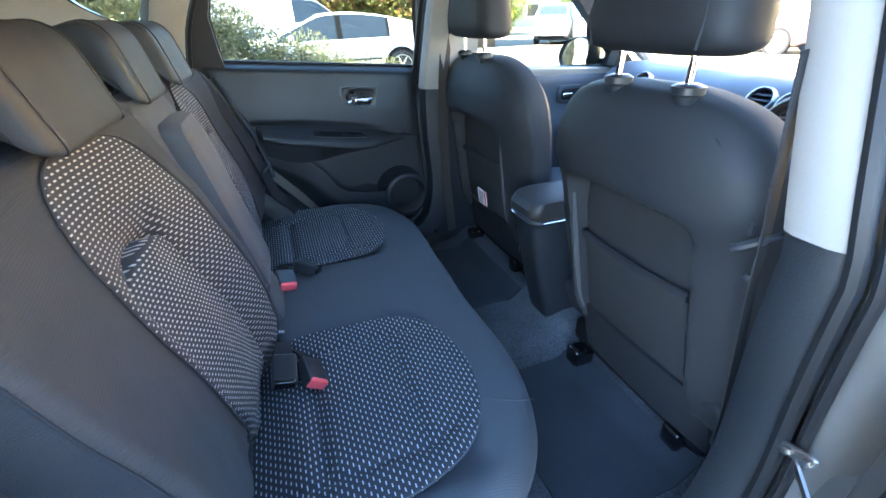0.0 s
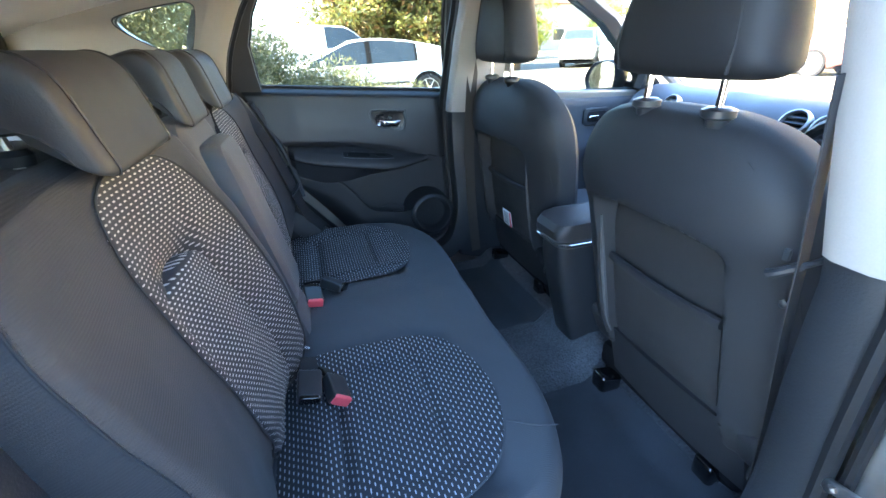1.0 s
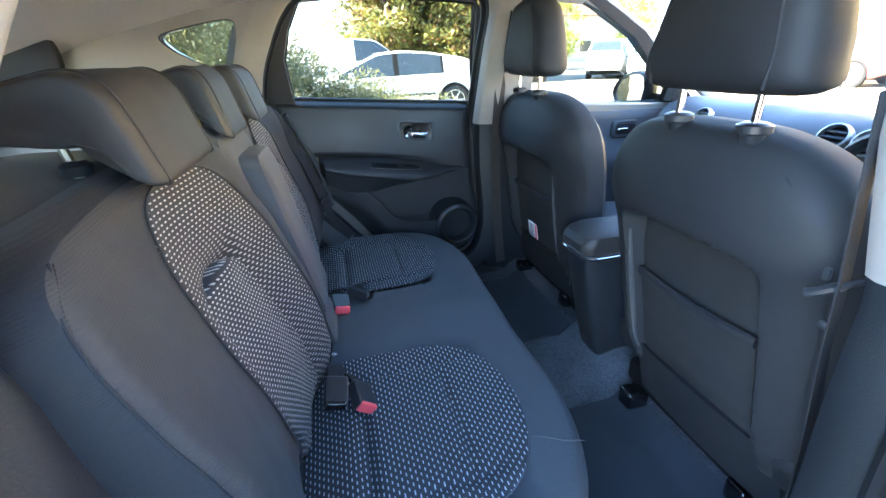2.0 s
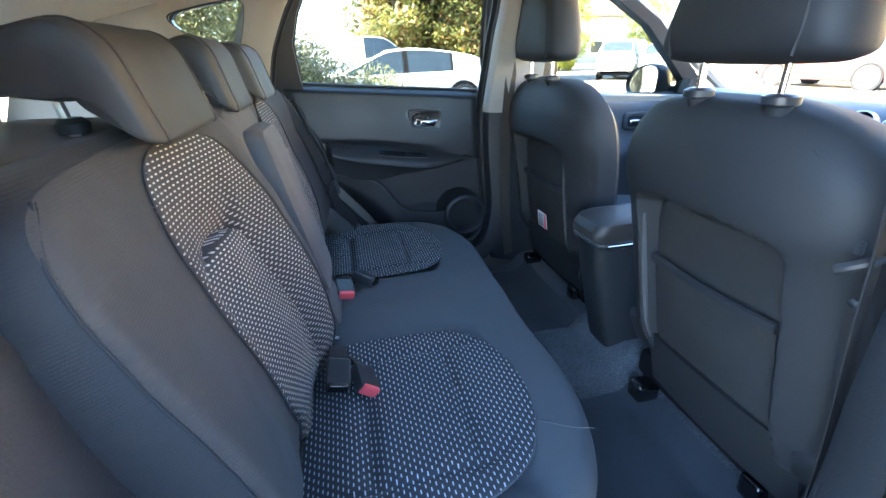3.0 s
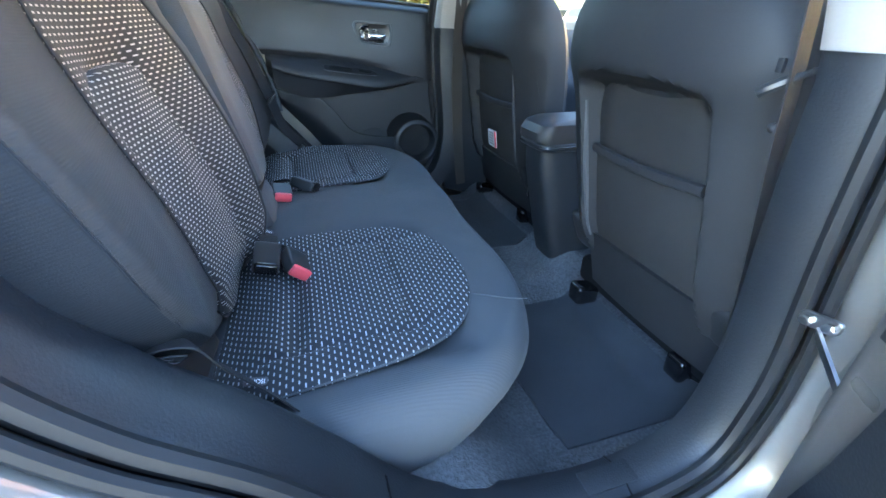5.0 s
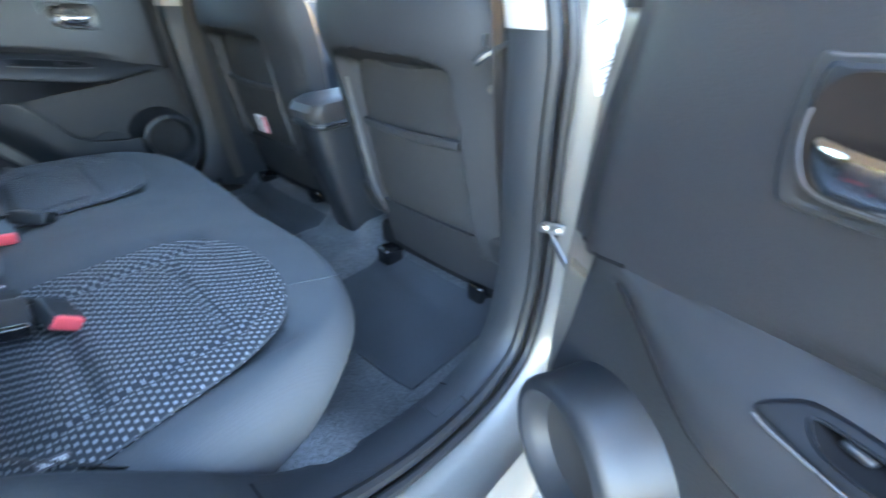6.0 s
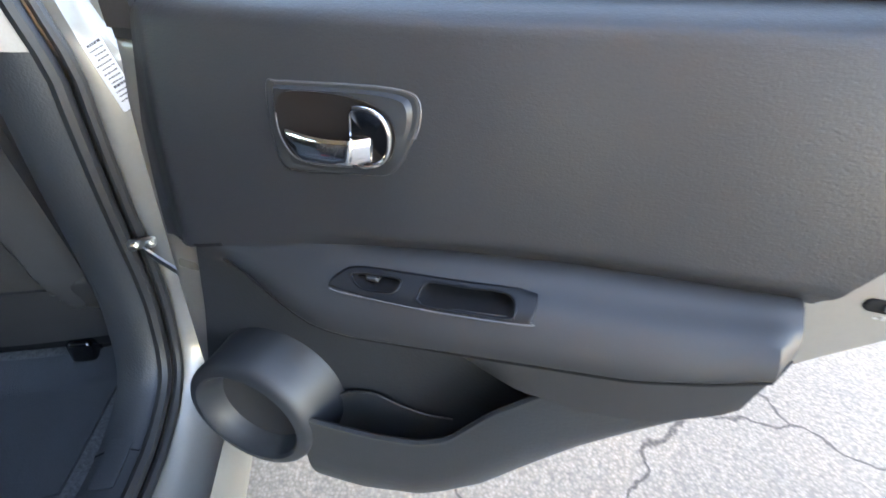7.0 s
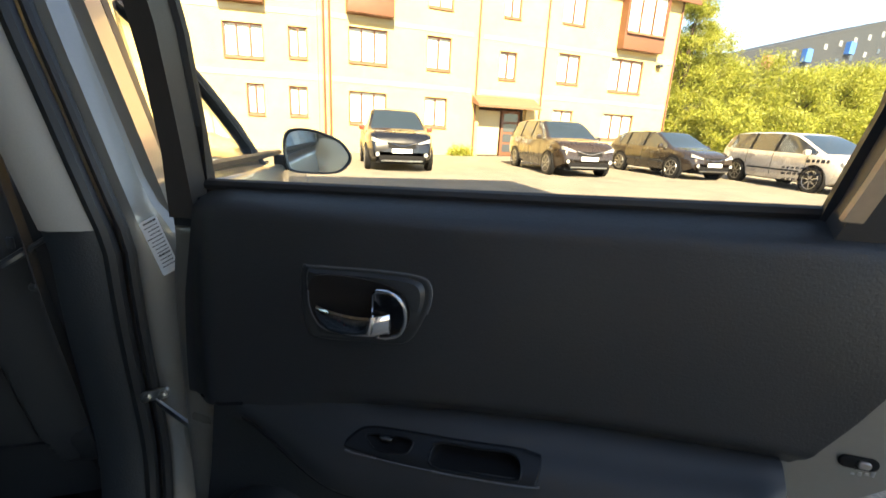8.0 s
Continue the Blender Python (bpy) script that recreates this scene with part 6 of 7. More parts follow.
# ---- outside: ground ----
def ground_material():
    m = material("worn_concrete_tarmac", (0.225, 0.196, 0.155), 0.9, bump=0.6, scale=60.0, vary=0.35, stain=1.2, dist=0.004)
    nt = m.node_tree
    b = nt.nodes["Principled BSDF"]
    tc = nt.nodes.new("ShaderNodeTexCoord").outputs["Object"]
    grit = nt.nodes.new("ShaderNodeTexVoronoi")
    grit.inputs["Scale"].default_value = 110.0
    nt.links.new(tc, grit.inputs["Vector"])
    wob = nt.nodes.new("ShaderNodeTexNoise")
    wob.inputs["Scale"].default_value, wob.inputs["Detail"].default_value = 4.0, 4.0
    nt.links.new(tc, wob.inputs["Vector"])
    mixv = nt.nodes.new("ShaderNodeVectorMath")
    mixv.operation = "MULTIPLY_ADD"
    nt.links.new(wob.outputs["Color"], mixv.inputs[0])
    mixv.inputs[1].default_value = (0.22, 0.22, 0.22)
    nt.links.new(tc, mixv.inputs[2])
    crack = nt.nodes.new("ShaderNodeTexVoronoi")
    crack.feature = "DISTANCE_TO_EDGE"
    crack.inputs["Scale"].default_value = 1.1
    nt.links.new(mixv.outputs[0], crack.inputs["Vector"])
    line = nt.nodes.new("ShaderNodeMapRange")
    line.inputs["From Min"].default_value, line.inputs["From Max"].default_value = 0.002, 0.008
    line.inputs["To Min"].default_value, line.inputs["To Max"].default_value = 0.35, 1.0
    nt.links.new(crack.outputs["Distance"], line.inputs["Value"])
    gr = nt.nodes.new("ShaderNodeMapRange")
    gr.inputs["From Min"].default_value, gr.inputs["From Max"].default_value = 0.0, 0.7
    gr.inputs["To Min"].default_value, gr.inputs["To Max"].default_value = 1.2, 0.7
    nt.links.new(grit.outputs["Distance"], gr.inputs["Value"])
    k = calc(nt, "MULTIPLY", line.outputs[0], gr.outputs[0])
    sc = nt.nodes.new("ShaderNodeVectorMath")
    sc.operation = "SCALE"
    nt.links.new(b.inputs["Base Color"].links[0].from_socket, sc.inputs[0])
    nt.links.new(k, sc.inputs["Scale"])
    nt.links.new(sc.outputs[0], b.inputs["Base Color"])
    return m


GROUND = ground_material()
bm = bmesh.new()
lattice(bm, [[(x, y, 0.0) for x in (-400, -60, -20, -5, 0, 5, 20, 60, 400)] for y in (-400, -60, -20, -5, 0, 5, 20, 60, 400)])
g = part("ground", bm, GROUND)
tagged(g, "worn pale car park surface with cracks", "ground", kind="structure")
GREEN = [material("leaf_" + n, c, 0.6, vary=0.3, scale=30.0) for n, c in (("olive", (0.10, 0.115, 0.035)), ("yellow", (0.20, 0.20, 0.035)), ("dark", (0.045, 0.07, 0.02)), ("rust", (0.20, 0.085, 0.03)))]
for m in GREEN:
    m.node_tree.nodes["Principled BSDF"].inputs["Transmission Weight"].default_value = 0.0
BARK = material("bark", (0.09, 0.065, 0.045), 0.95, bump=0.8, scale=40.0, vary=0.4, dist=0.01)


def brick_material(name, a, b2, joint, sx=4.3, rh=0.075):
    m = material(name, a, 0.9, bump=0.3, scale=40.0, vary=0.18, dist=0.003, stain=0.8)
    nt = m.node_tree
    bs = nt.nodes["Principled BSDF"]
    br = nt.nodes.new("ShaderNodeTexBrick")
    br.inputs["Color1"].default_value, br.inputs["Color2"].default_value, br.inputs["Mortar"].default_value = (*a, 1), (*b2, 1), (*joint, 1)
    br.inputs["Scale"].default_value = 1.0
    br.inputs["Brick Width"].default_value, br.inputs["Row Height"].default_value, br.inputs["Mortar Size"].default_value = 0.225, rh, 0.01
    uv = nt.nodes.new("ShaderNodeTexCoord").outputs["UV"]
    nt.links.new(uv, br.inputs["Vector"])
    old = bs.inputs["Base Color"].links[0].from_node
    nt.links.new(br.outputs["Color"], old.inputs[0])
    return m


BUFF = brick_material("buff_brick", (0.58, 0.42, 0.17), (0.52, 0.37, 0.145), (0.50, 0.42, 0.26))
CREAMBRICK = brick_material("cream_brick", (0.60, 0.50, 0.41), (0.54, 0.45, 0.37), (0.50, 0.46, 0.40))
BROWN = material("brown_window_frame", (0.16, 0.065, 0.035), 0.5, vary=0.12)
TILE = material("brown_roof_tile", (0.20, 0.10, 0.06), 0.8, bump=0.5, scale=20.0, vary=0.25, dist=0.01)
CURTAIN = material("net_curtain", (0.80, 0.79, 0.77), 0.9, vary=0.12, scale=25.0, stain=2.0)
PANE = material("window_pane_dark", (0.05, 0.06, 0.07), 0.08, vary=0.1, coat=0.3)
SCREEN = material("car_windscreen", (0.022, 0.032, 0.040), 0.05, vary=0.15, coat=0.5)
TINT = material("tinted_car_window", (0.030, 0.038, 0.044), 0.06, vary=0.1, coat=0.5)
LAMP = material("lamp_lens", (0.30, 0.31, 0.32), 0.12, vary=0.05, coat=0.5)
TAILRED = material("tail_lamp_red", (0.5, 0.02, 0.02), 0.2, vary=0.1, coat=0.5)


def brick_uv(bm, along):
    lay = bm.loops.layers.uv.verify()
    for f in bm.faces:
        for l in f.loops:
            co = l.vert.co
            l[lay].uv = (co.x * along[0] + co.y * along[1], co.z)
    return bm


# ---- the buff brick block of flats ----
FD = Vector((0.157, -0.9876, 0))
FN = Vector((-0.9876, -0.157, 0))
FO = Vector((17.8, -0.3, 0))


def fac(p):
    return FO + FD * p[0] + Vector((0, 0, p[1])) + FN * p[2]


flats = thing("apartment_building", tuple(FO + FD * 9), "three-storey buff brick apartment building with brown windows", "building")
WINS = [(1.15, 1.2, 2.70, 2.42, 3), (4.37, 1.22, 5.42, 2.42, 2), (11.0, 1.1, 12.2, 2.3, 2), (14.1, 1.05, 16.15, 2.3, 3),
        (1.15, 3.52, 2.72, 4.78, 3), (4.39, 3.55, 5.50, 4.83, 2), (7.85, 3.46, 8.75, 4.6, 2), (11.0, 3.55, 12.28, 4.85, 2), (14.15, 3.42, 16.3, 4.95, 3),
        (4.4, 5.92, 5.52, 7.15, 2), (7.92, 6.0, 8.78, 7.15, 2), (11.0, 6.15, 12.3, 7.4, 2)]
DOOR = (7.0, 0.0, 9.5, 2.2)
wall_outer = [(0.0, 0.0), (DOOR[0], 0.0), (DOOR[0], DOOR[3]), (DOOR[2], DOOR[3]), (DOOR[2], 0.0), (18.45, 0.0), (18.45, 8.1), (0.0, 8.1)]
holes = [[(a, b), (c, b), (c, d), (a, d)] for a, b, c, d, n in WINS]
part("brick_wall", brick_uv(plate(wall_outer, holes, fac, -0.3, 0.0), (0.157, -0.9876)), BUFF, flats, "buff facing brick wall")
part("end_wall", brick_uv(box(18.15, 18.45, 0.0, 8.1, -9.0, -0.3, 0, fac), (0.9876, 0.157)), BUFF, flats)
part("back_mass", box(0.1, 18.1, 0.0, 8.0, -9.0, -1.2, 0, fac), CURTAIN, flats)


def flat_window(a, b, c, d, n, parent, front=0.0):
    w = part("window", box(a, c, b - 0.09, b, front - 0.1, front + 0.06, 0.01, fac), TILE, parent, "brown tiled sill")
    bm = bmesh.new()
    t = 0.055
    for q in ((a, c, b, b + t), (a, c, d - t, d), (a, a + t, b, d), (c - t, c, b, d), *[(a + (c - a) * k / n - t / 2, a + (c - a) * k / n + t / 2, b, d) for k in range(1, n)]):
        box(q[0], q[1], q[2], q[3], front - 0.12, front - 0.06, 0.0, fac, bm)
    part("window_frame", bm, BROWN, w, "brown window frame", recalc=False)
    for k in range(n):
        u0, u1 = a + (c - a) * k / n + t * 0.6, a + (c - a) * (k + 1) / n - t * 0.6
        part("pane", box(u0, u1, b + t, d - t, front - 0.105, front - 0.098, 0, fac), GLASS, w).visible_shadow = False
        part("net_curtain", sheet(12, 2, lambda s, q, u0=u0, u1=u1: (u0 + (u1 - u0) * s, b + t + (d - b - 2 * t) * q, front - 0.17 + 0.015 * math.sin(s * 40)), fac), CURTAIN, w)


for q in WINS:
    flat_window(*q, flats)
for a, b, c, d in ((14.35, 5.35, 17.0, 8.3), (1.05, 5.2, 2.85, 8.0)):
    part("oriel", box(a, c, b, b + 0.75, -0.2, 0.45, 0.02, fac), BROWN, flats, "brown panelled oriel bay")
    part("oriel_top", box(a, c, d - 0.25, d, -0.2, 0.45, 0.02, fac), BROWN, flats)
    flat_window(a + 0.1, b + 0.76, c - 0.1, d - 0.26, 3, flats, 0.5)
    for u in (a, c - 0.08):
        part("oriel_side", box(u, u + 0.08, b + 0.75, d - 0.25, -0.2, 0.45, 0.0, fac), BROWN, flats)
# brick string courses: a row of raised soldier bricks each
for z in (2.72, 4.98):
    bm = bmesh.new()
    for k in range(150):
        if not (6.5 < k * 0.123 < 6.9):
            box(k * 0.123, k * 0.123 + 0.10, z, z + 0.20, -0.01, 0.022, 0.0, fac, bm)
    tagged(part("string_course", bm, BUFF, flats, "raised soldier-brick band", recalc=False), kind="stuff")
for u in (6.75, 10.2, 0.2, 0.42, 18.3):
    part("drain_pipe", tube([fac((u, 0, 0.07)), fac((u, 8.1, 0.07))], 0.045, 8), BROWN, flats, "brown drain pipe")
part("porch_canopy", sheet(8, 4, lambda s, t: (6.6 + 3.25 * s, 2.25 + 0.42 * (1 - t), 0.02 + 0.75 * t), fac, back=lambda s, t: (6.6 + 3.25 * s, 2.16 + 0.2 * (1 - t), 0.02 + 0.75 * t)), TILE, flats, "brown tiled porch canopy")
part("entrance_back", box(7.0, 9.5, 0, 2.2, -0.9, -0.8, 0, fac), BROWN, flats)
pd = part("entrance_door", box(8.35, 9.35, 0.02, 2.1, -0.35, -0.28, 0.01, fac), BROWN, flats, "brown glazed entrance door")
for k in range(4):
    part("door_pane", box(8.48, 9.22, 0.2 + 0.47 * k, 0.56 + 0.47 * k, -0.29, -0.27, 0, fac), PANE, pd)
part("notice_board", box(7.05, 8.25, 0.05, 2.05, -0.32, -0.26, 0.01, fac), BUFF, flats, "pale panel beside the door")
part("wall_lamp", box(17.1, 17.4, 4.75, 4.9, 0.0, 0.25, 0.03, fac), PLASTIC, flats, "small outdoor wall lamp")
# roof with overhang
part("roof", sheet(30, 10, lambda s, t: (-0.5 + 19.5 * s, 8.0 + 3.2 * t, 0.5 - 4.9 * t), fac, back=lambda s, t: (-0.5 + 19.5 * s, 7.85 + 3.2 * t, 0.5 - 4.9 * t)), TILE, flats, "brown tiled roof")
part("fascia", box(-0.5, 19.0, 7.86, 8.06, 0.42, 0.52, 0, fac), BROWN, flats)
# neighbouring wing, set at the other side of the pipes
wing = thing("apartment_wing", (18.4, 5, 0), "three-storey buff brick wing with brown windows", "building")
WF = lambda p: Vector((18.0 + p[2] * -1.0 + 0.03 * p[0], -0.3 + p[0], p[1]))
wh = [(0.45, 1.38, 1.15, 2.46, 2), (2.05, 1.35, 2.7, 2.46, 2), (0.40, 3.5, 1.1, 4.58, 2), (1.98, 3.38, 3.4, 4.56, 3), (4.6, 3.38, 6.0, 4.56, 3), (4.6, 1.3, 6.0, 2.46, 3)]
part("brick_wall", brick_uv(plate([(0, 0), (12, 0), (12, 8.1), (0, 8.1)], [[(a, b), (c, b), (c, d), (a, d)] for a, b, c, d, n in wh], WF, -0.3, 0.0), (0, 1)), BUFF, wing)
part("back_mass", box(0, 12, 0, 8.0, -9, -1.2, 0, WF), CURTAIN, wing)
fac_keep = fac
fac = WF
for q in wh:
    flat_window(*q, wing)
part("oriel", box(1.9, 3.5, 5.2, 7.9, -0.2, 0.4, 0.02, WF), BROWN, wing, "brown panelled oriel bay")
for z in (2.72, 4.98):
    part("string_course", box(0, 12, z, z + 0.2, -0.02, 0.02, 0, WF), BUFF, wing)
fac = fac_keep
part("roof", sheet(10, 6, lambda s, t: (-0.2 + 12.6 * s, 8.0 + 3.2 * t, 0.5 - 4.9 * t), WF, back=lambda s, t: (-0.2 + 12.6 * s, 7.85 + 3.2 * t, 0.5 - 4.9 * t)), TILE, wing)

# the block behind the car, in whose shade it stands
shade = thing("brick_block", (-15, 1, 0), "tall brick building that shades the parked car", "building")
part("walls", brick_uv(box(-22, -8.0, -2.5, 5.5, 0, 13.4, 0), (0.7, 0.7)), CREAMBRICK, shade)
part("roof", sheet(2, 2, lambda s, t: (-22.4 + 14.6 * s, -2.7 + 8.4 * t, 13.4 + 1.6 * (1 - abs(2 * s - 1))), back=lambda s, t: (-22.4 + 14.6 * s, -2.7 + 8.4 * t, 13.35)), TILE, shade)
for z in (1.2, 3.8, 6.4, 9.0):
    for y in (-1.4, 1.2, 3.8):
        part("window", box(-8.04, -7.96, y, y + 1.3, z, z + 1.3, 0.01), PANE, shade)

# far flats with blue and pink balconies
far = thing("distant_building", (62, -80, 0), "long dark modern block with coloured balconies", "building")
FB = lambda p: Vector((60 + 0.16 * p[0], -60 - p[0], p[1])) + Vector((-1, 0, 0)) * p[2]
GREYCLAD = material("dark_cladding", (0.032, 0.036, 0.043), 0.6, vary=0.12, stain=0.3)
part("block", sheet(2, 2, lambda s, t: (45 * s, (14.3 + 11.4 * s) * t, 0.0), FB, back=lambda s, t: (45 * s, (14.3 + 11.4 * s) * t, -14)), GREYCLAD, far)
CLADPANE = material("grey_blind", (0.22, 0.24, 0.26), 0.4, vary=0.2)
rnd = random.Random(3)
for k in range(10):
    for r in range(3):
        u = 3 + 4.0 * k
        z = 12.6 + 0.24 * u - 2.9 * r
        if z > 3:
            part("window", box(u, u + 0.9, z - 0.45, z + 0.45, -0.1, 0.06, 0, FB), CLADPANE if rnd.random() < 0.6 else PANE, far)
for u, c in ((8.0, "pink"), (17.5, "blue"), (29, "blue")):
    mcol = material("balcony_" + c, (0.6, 0.12, 0.2) if c == "pink" else (0.05, 0.18, 0.55), 0.5)
    part("balcony", box(u, u + 1.6, 11.4 + 0.21 * u, 13.4 + 0.21 * u, 0, 0.9, 0, FB), mcol, far, c + " balcony panel")


# ---- foliage ----
def leaves(centres, radii, n, size, seed, squash=1.0):
    """Many small folded leaves scattered through lumps, in one mesh."""
    rs = np.random.RandomState(seed)
    c = np.array(centres)
    r = np.array(radii)
    wts = r ** 2 / (r ** 2).sum()
    idx = rs.choice(len(c), n, p=wts)
    d = rs.normal(size=(n, 3))
    d /= np.linalg.norm(d, axis=1)[:, None]
    rad = r[idx] * (0.15 + 1.25 * rs.rand(n) ** 0.9)
    p = c[idx] + d * rad[:, None] * np.array((1, 1, squash))
    p[:, 2] = np.maximum(p[:, 2], 0.03)
    a = rs.normal(size=(n, 3))
    a = a * 0.7 + d * 0.8
    a /= np.linalg.norm(a, axis=1)[:, None]
    b = np.cross(a, rs.normal(size=(n, 3)))
    b /= np.linalg.norm(b, axis=1)[:, None]
    s = size * (0.6 + 0.8 * rs.rand(n))[:, None]
    v = np.stack([p - a * s, p + b * s * 0.30, p + a * s, p - b * s * 0.30], 1).reshape(-1, 3)
    me = bpy.data.meshes.new("leaves")
    me.vertices.add(4 * n)
    me.vertices.foreach_set("co", v.ravel())
    me.loops.add(4 * n)
    me.loops.foreach_set("vertex_index", np.arange(4 * n))
    me.polygons.add(n)
    me.polygons.foreach_set("loop_start", np.arange(0, 4 * n, 4))
    me.update(calc_edges=True)
    return me


def foliage_material(name, colors):
    m = material(name, colors[0], 0.55, vary=0.2, scale=8.0, stain=0.9)
    nt = m.node_tree
    b = nt.nodes["Principled BSDF"]
    geo = nt.nodes.new("ShaderNodeNewGeometry")
    ramp = nt.nodes.new("ShaderNodeValToRGB")
    ramp.color_ramp.elements[0].color = (*colors[0], 1)
    ramp.color_ramp.elements[1].color = (*colors[-1], 1)
    for i, c in enumerate(colors[1:-1]):
        e = ramp.color_ramp.elements.new((i + 1) / (len(colors) - 1))
        e.color = (*c, 1)
    nt.links.new(geo.outputs["Random Per Island"], ramp.inputs[0])
    old = b.inputs["Base Color"].links[0].from_node
    nt.links.new(ramp.outputs[0], old.inputs[0])
    tr = nt.nodes.new("ShaderNodeBsdfTranslucent")
    nt.links.new(ramp.outputs[0], tr.inputs[0])
    mx = nt.nodes.new("ShaderNodeMixShader")
    mx.inputs[0].default_value = 0.3
    nt.links.new(b.outputs[0], mx.inputs[1])
    nt.links.new(tr.outputs[0], mx.inputs[2])
    nt.links.new(mx.outputs[0], nt.nodes["Material Output"].inputs[0])
    return m


LEAF_LIME = foliage_material("leaves_yellow_green", [(0.23, 0.27, 0.035), (0.36, 0.36, 0.05), (0.14, 0.18, 0.03), (0.42, 0.39, 0.08)])
LEAF_HEDGE = foliage_material("leaves_conifer", [(0.13, 0.14, 0.06), (0.19, 0.185, 0.085), (0.09, 0.10, 0.045), (0.22, 0.205, 0.10)])
LEAF_MIX = foliage_material("leaves_autumn", [(0.13, 0.14, 0.035), (0.24, 0.22, 0.05), (0.07, 0.09, 0.03), (0.25, 0.12, 0.04)])


def lumps(seed, box_, n, r0, r1):
    rs = random.Random(seed)
    cs, rr = [], []
    for k in range(n):
        cs.append(tuple(rs.uniform(a, b) for a, b in box_))
        rr.append(rs.uniform(r0, r1))
    return cs, rr


def tree(name, at, height, spread, mat, seed, n, size, label, low=0.25):
    ob = thing(name, at, label, "tree")
    rs = random.Random(seed)
    h = height
    path = [(at[0] + 0.08 * math.sin(k), at[1] + 0.07 * math.cos(k * 1.3), at[2] + h * 0.75 * k / 6) for k in range(7)]
    part("trunk", tube(path, [0.16 * h / 6 * (1 - 0.12 * k) for k in range(7)], 8), BARK, ob)
    cs, rr = [], []
    for k in range(96):
        a = rs.uniform(0, 6.28)
        q = rs.uniform(low, 0.95)
        rad = spread * (1 - 0.6 * abs(q - 0.45)) * rs.uniform(0.35, 0.9)
        tip = (at[0] + rad * math.cos(a), at[1] + rad * math.sin(a), at[2] + h * q)
        base = path[min(6, max(1, int(q * 6)))]
        if k < 22:
            part("limb", tube([base, ((base[0] + tip[0]) / 2, (base[1] + tip[1]) / 2, (base[2] + tip[2]) / 2 + 0.1), tip], [0.05, 0.035, 0.015], 5), BARK, ob)
        cs.append(tip)
        rr.append(spread * rs.uniform(0.11, 0.34))
    me = leaves(cs, rr, n, size, seed, 0.8)
    me.materials.append(mat)
    crown = new("crown", me)
    crown.parent = ob
    crown.matrix_parent_inverse = base_inverse(ob)
    return ob


def hedge(name, cs, rr, n, size, mat, seed, label):
    me = leaves(cs, rr, n, size, seed, 1.0)
    me.materials.append(mat)
    ob = new(name, me)
    return tagged(ob, label, "hedge", kind="stuff")


for i, (x, y, h, sp) in enumerate(((23.5, -21.6, 10.5, 2.0), (24, -23.0, 8.2, 2.6), (23, -26.0, 6.6, 2.6), (22, -29.0, 5.8, 2.5), (22.5, -32.5, 6.2, 2.7), (22, -36.5, 6.4, 2.9), (23, -41, 6.8, 3.0), (20.8, -22.6, 3.4, 1.9), (20.0, -26.0, 3.0, 2.0), (18.5, -29.0, 2.8, 2.0), (17.5, -33, 2.8, 2.2))):
    tree("tree", (x, y, 0), h, sp, LEAF_LIME, 20 + i, 50000, 0.066, "yellow-green leafy tree in full sun", 0.08)
for i, (s, h) in enumerate(((5.9, 0.5), (6.4, 0.4), (10.1, 0.45), (-0.2, 0.5))):
    c = fac((s, 0.2, 0.35))
    hedge("shrub", [(c.x, c.y, 0.18), (c.x - 0.1, c.y + 0.3, 0.22)], [0.25, 0.22], 500, 0.06, LEAF_LIME, 60 + i, "small yellow-green shrub at the wall")

cs, rr = [], []
rs = random.Random(5)
for k in range(70):
    x = rs.uniform(-6.5, 2.4)
    top = lin(x, (-6.5, -2.2, -1.2, -0.95, -0.75, -0.5, 0.1, 0.55, 1.0, 1.45, 2.4), (2.6, 2.5, 2.1, 1.5, 1.2, 0.98, 0.95, 0.88, 0.76, 0.62, 0.35))
    z = rs.uniform(0.2, 1.0) * top
    cs.append((x, 5.6 + rs.uniform(-0.5, 0.6), max(0.15, z - 0.15)))
    rr.append(min(0.45, 0.2 + 0.25 * top * 0.4))
hedge("juniper_hedge", cs, rr, 150000, 0.032, LEAF_HEDGE, 9, "feathery olive-green conifer hedge beside the car")
for i, (x, y, h, sp) in enumerate(((2.6, 21, 5.5, 2.4), (5.2, 20.5, 5.0, 2.3), (7.6, 22, 5.5, 2.4), (4.0, 24, 7.0, 2.8), (-6, 24, 5.0, 2.5))):
    tree("tree", (x, y, 0), h, sp, LEAF_MIX, 80 + i, 22000, 0.12, "autumn-tinted leafy tree behind white cars", 0.06)
for i, (x, y, h, sp) in enumerate(((13.0, 34, 8, 2.5), (15.5, 30, 3.0, 1.4), (22.0, 42, 9, 2.8), (30, 40, 8, 3))):
    tree("tree", (x, y, 0), h, sp, LEAF_LIME, 95 + i, 12000, 0.13, "sunlit leafy tree across the road", 0.12)
fence = thing("timber_fence", (6, 18.5, 0), "dark brown close-board timber fence", "fence")
for k in range(40):
    part("board", box(3.4 + 0.15 * k, 3.54 + 0.15 * k, 18.4, 18.43, 0.0, 1.15, 0), BARK, fence)
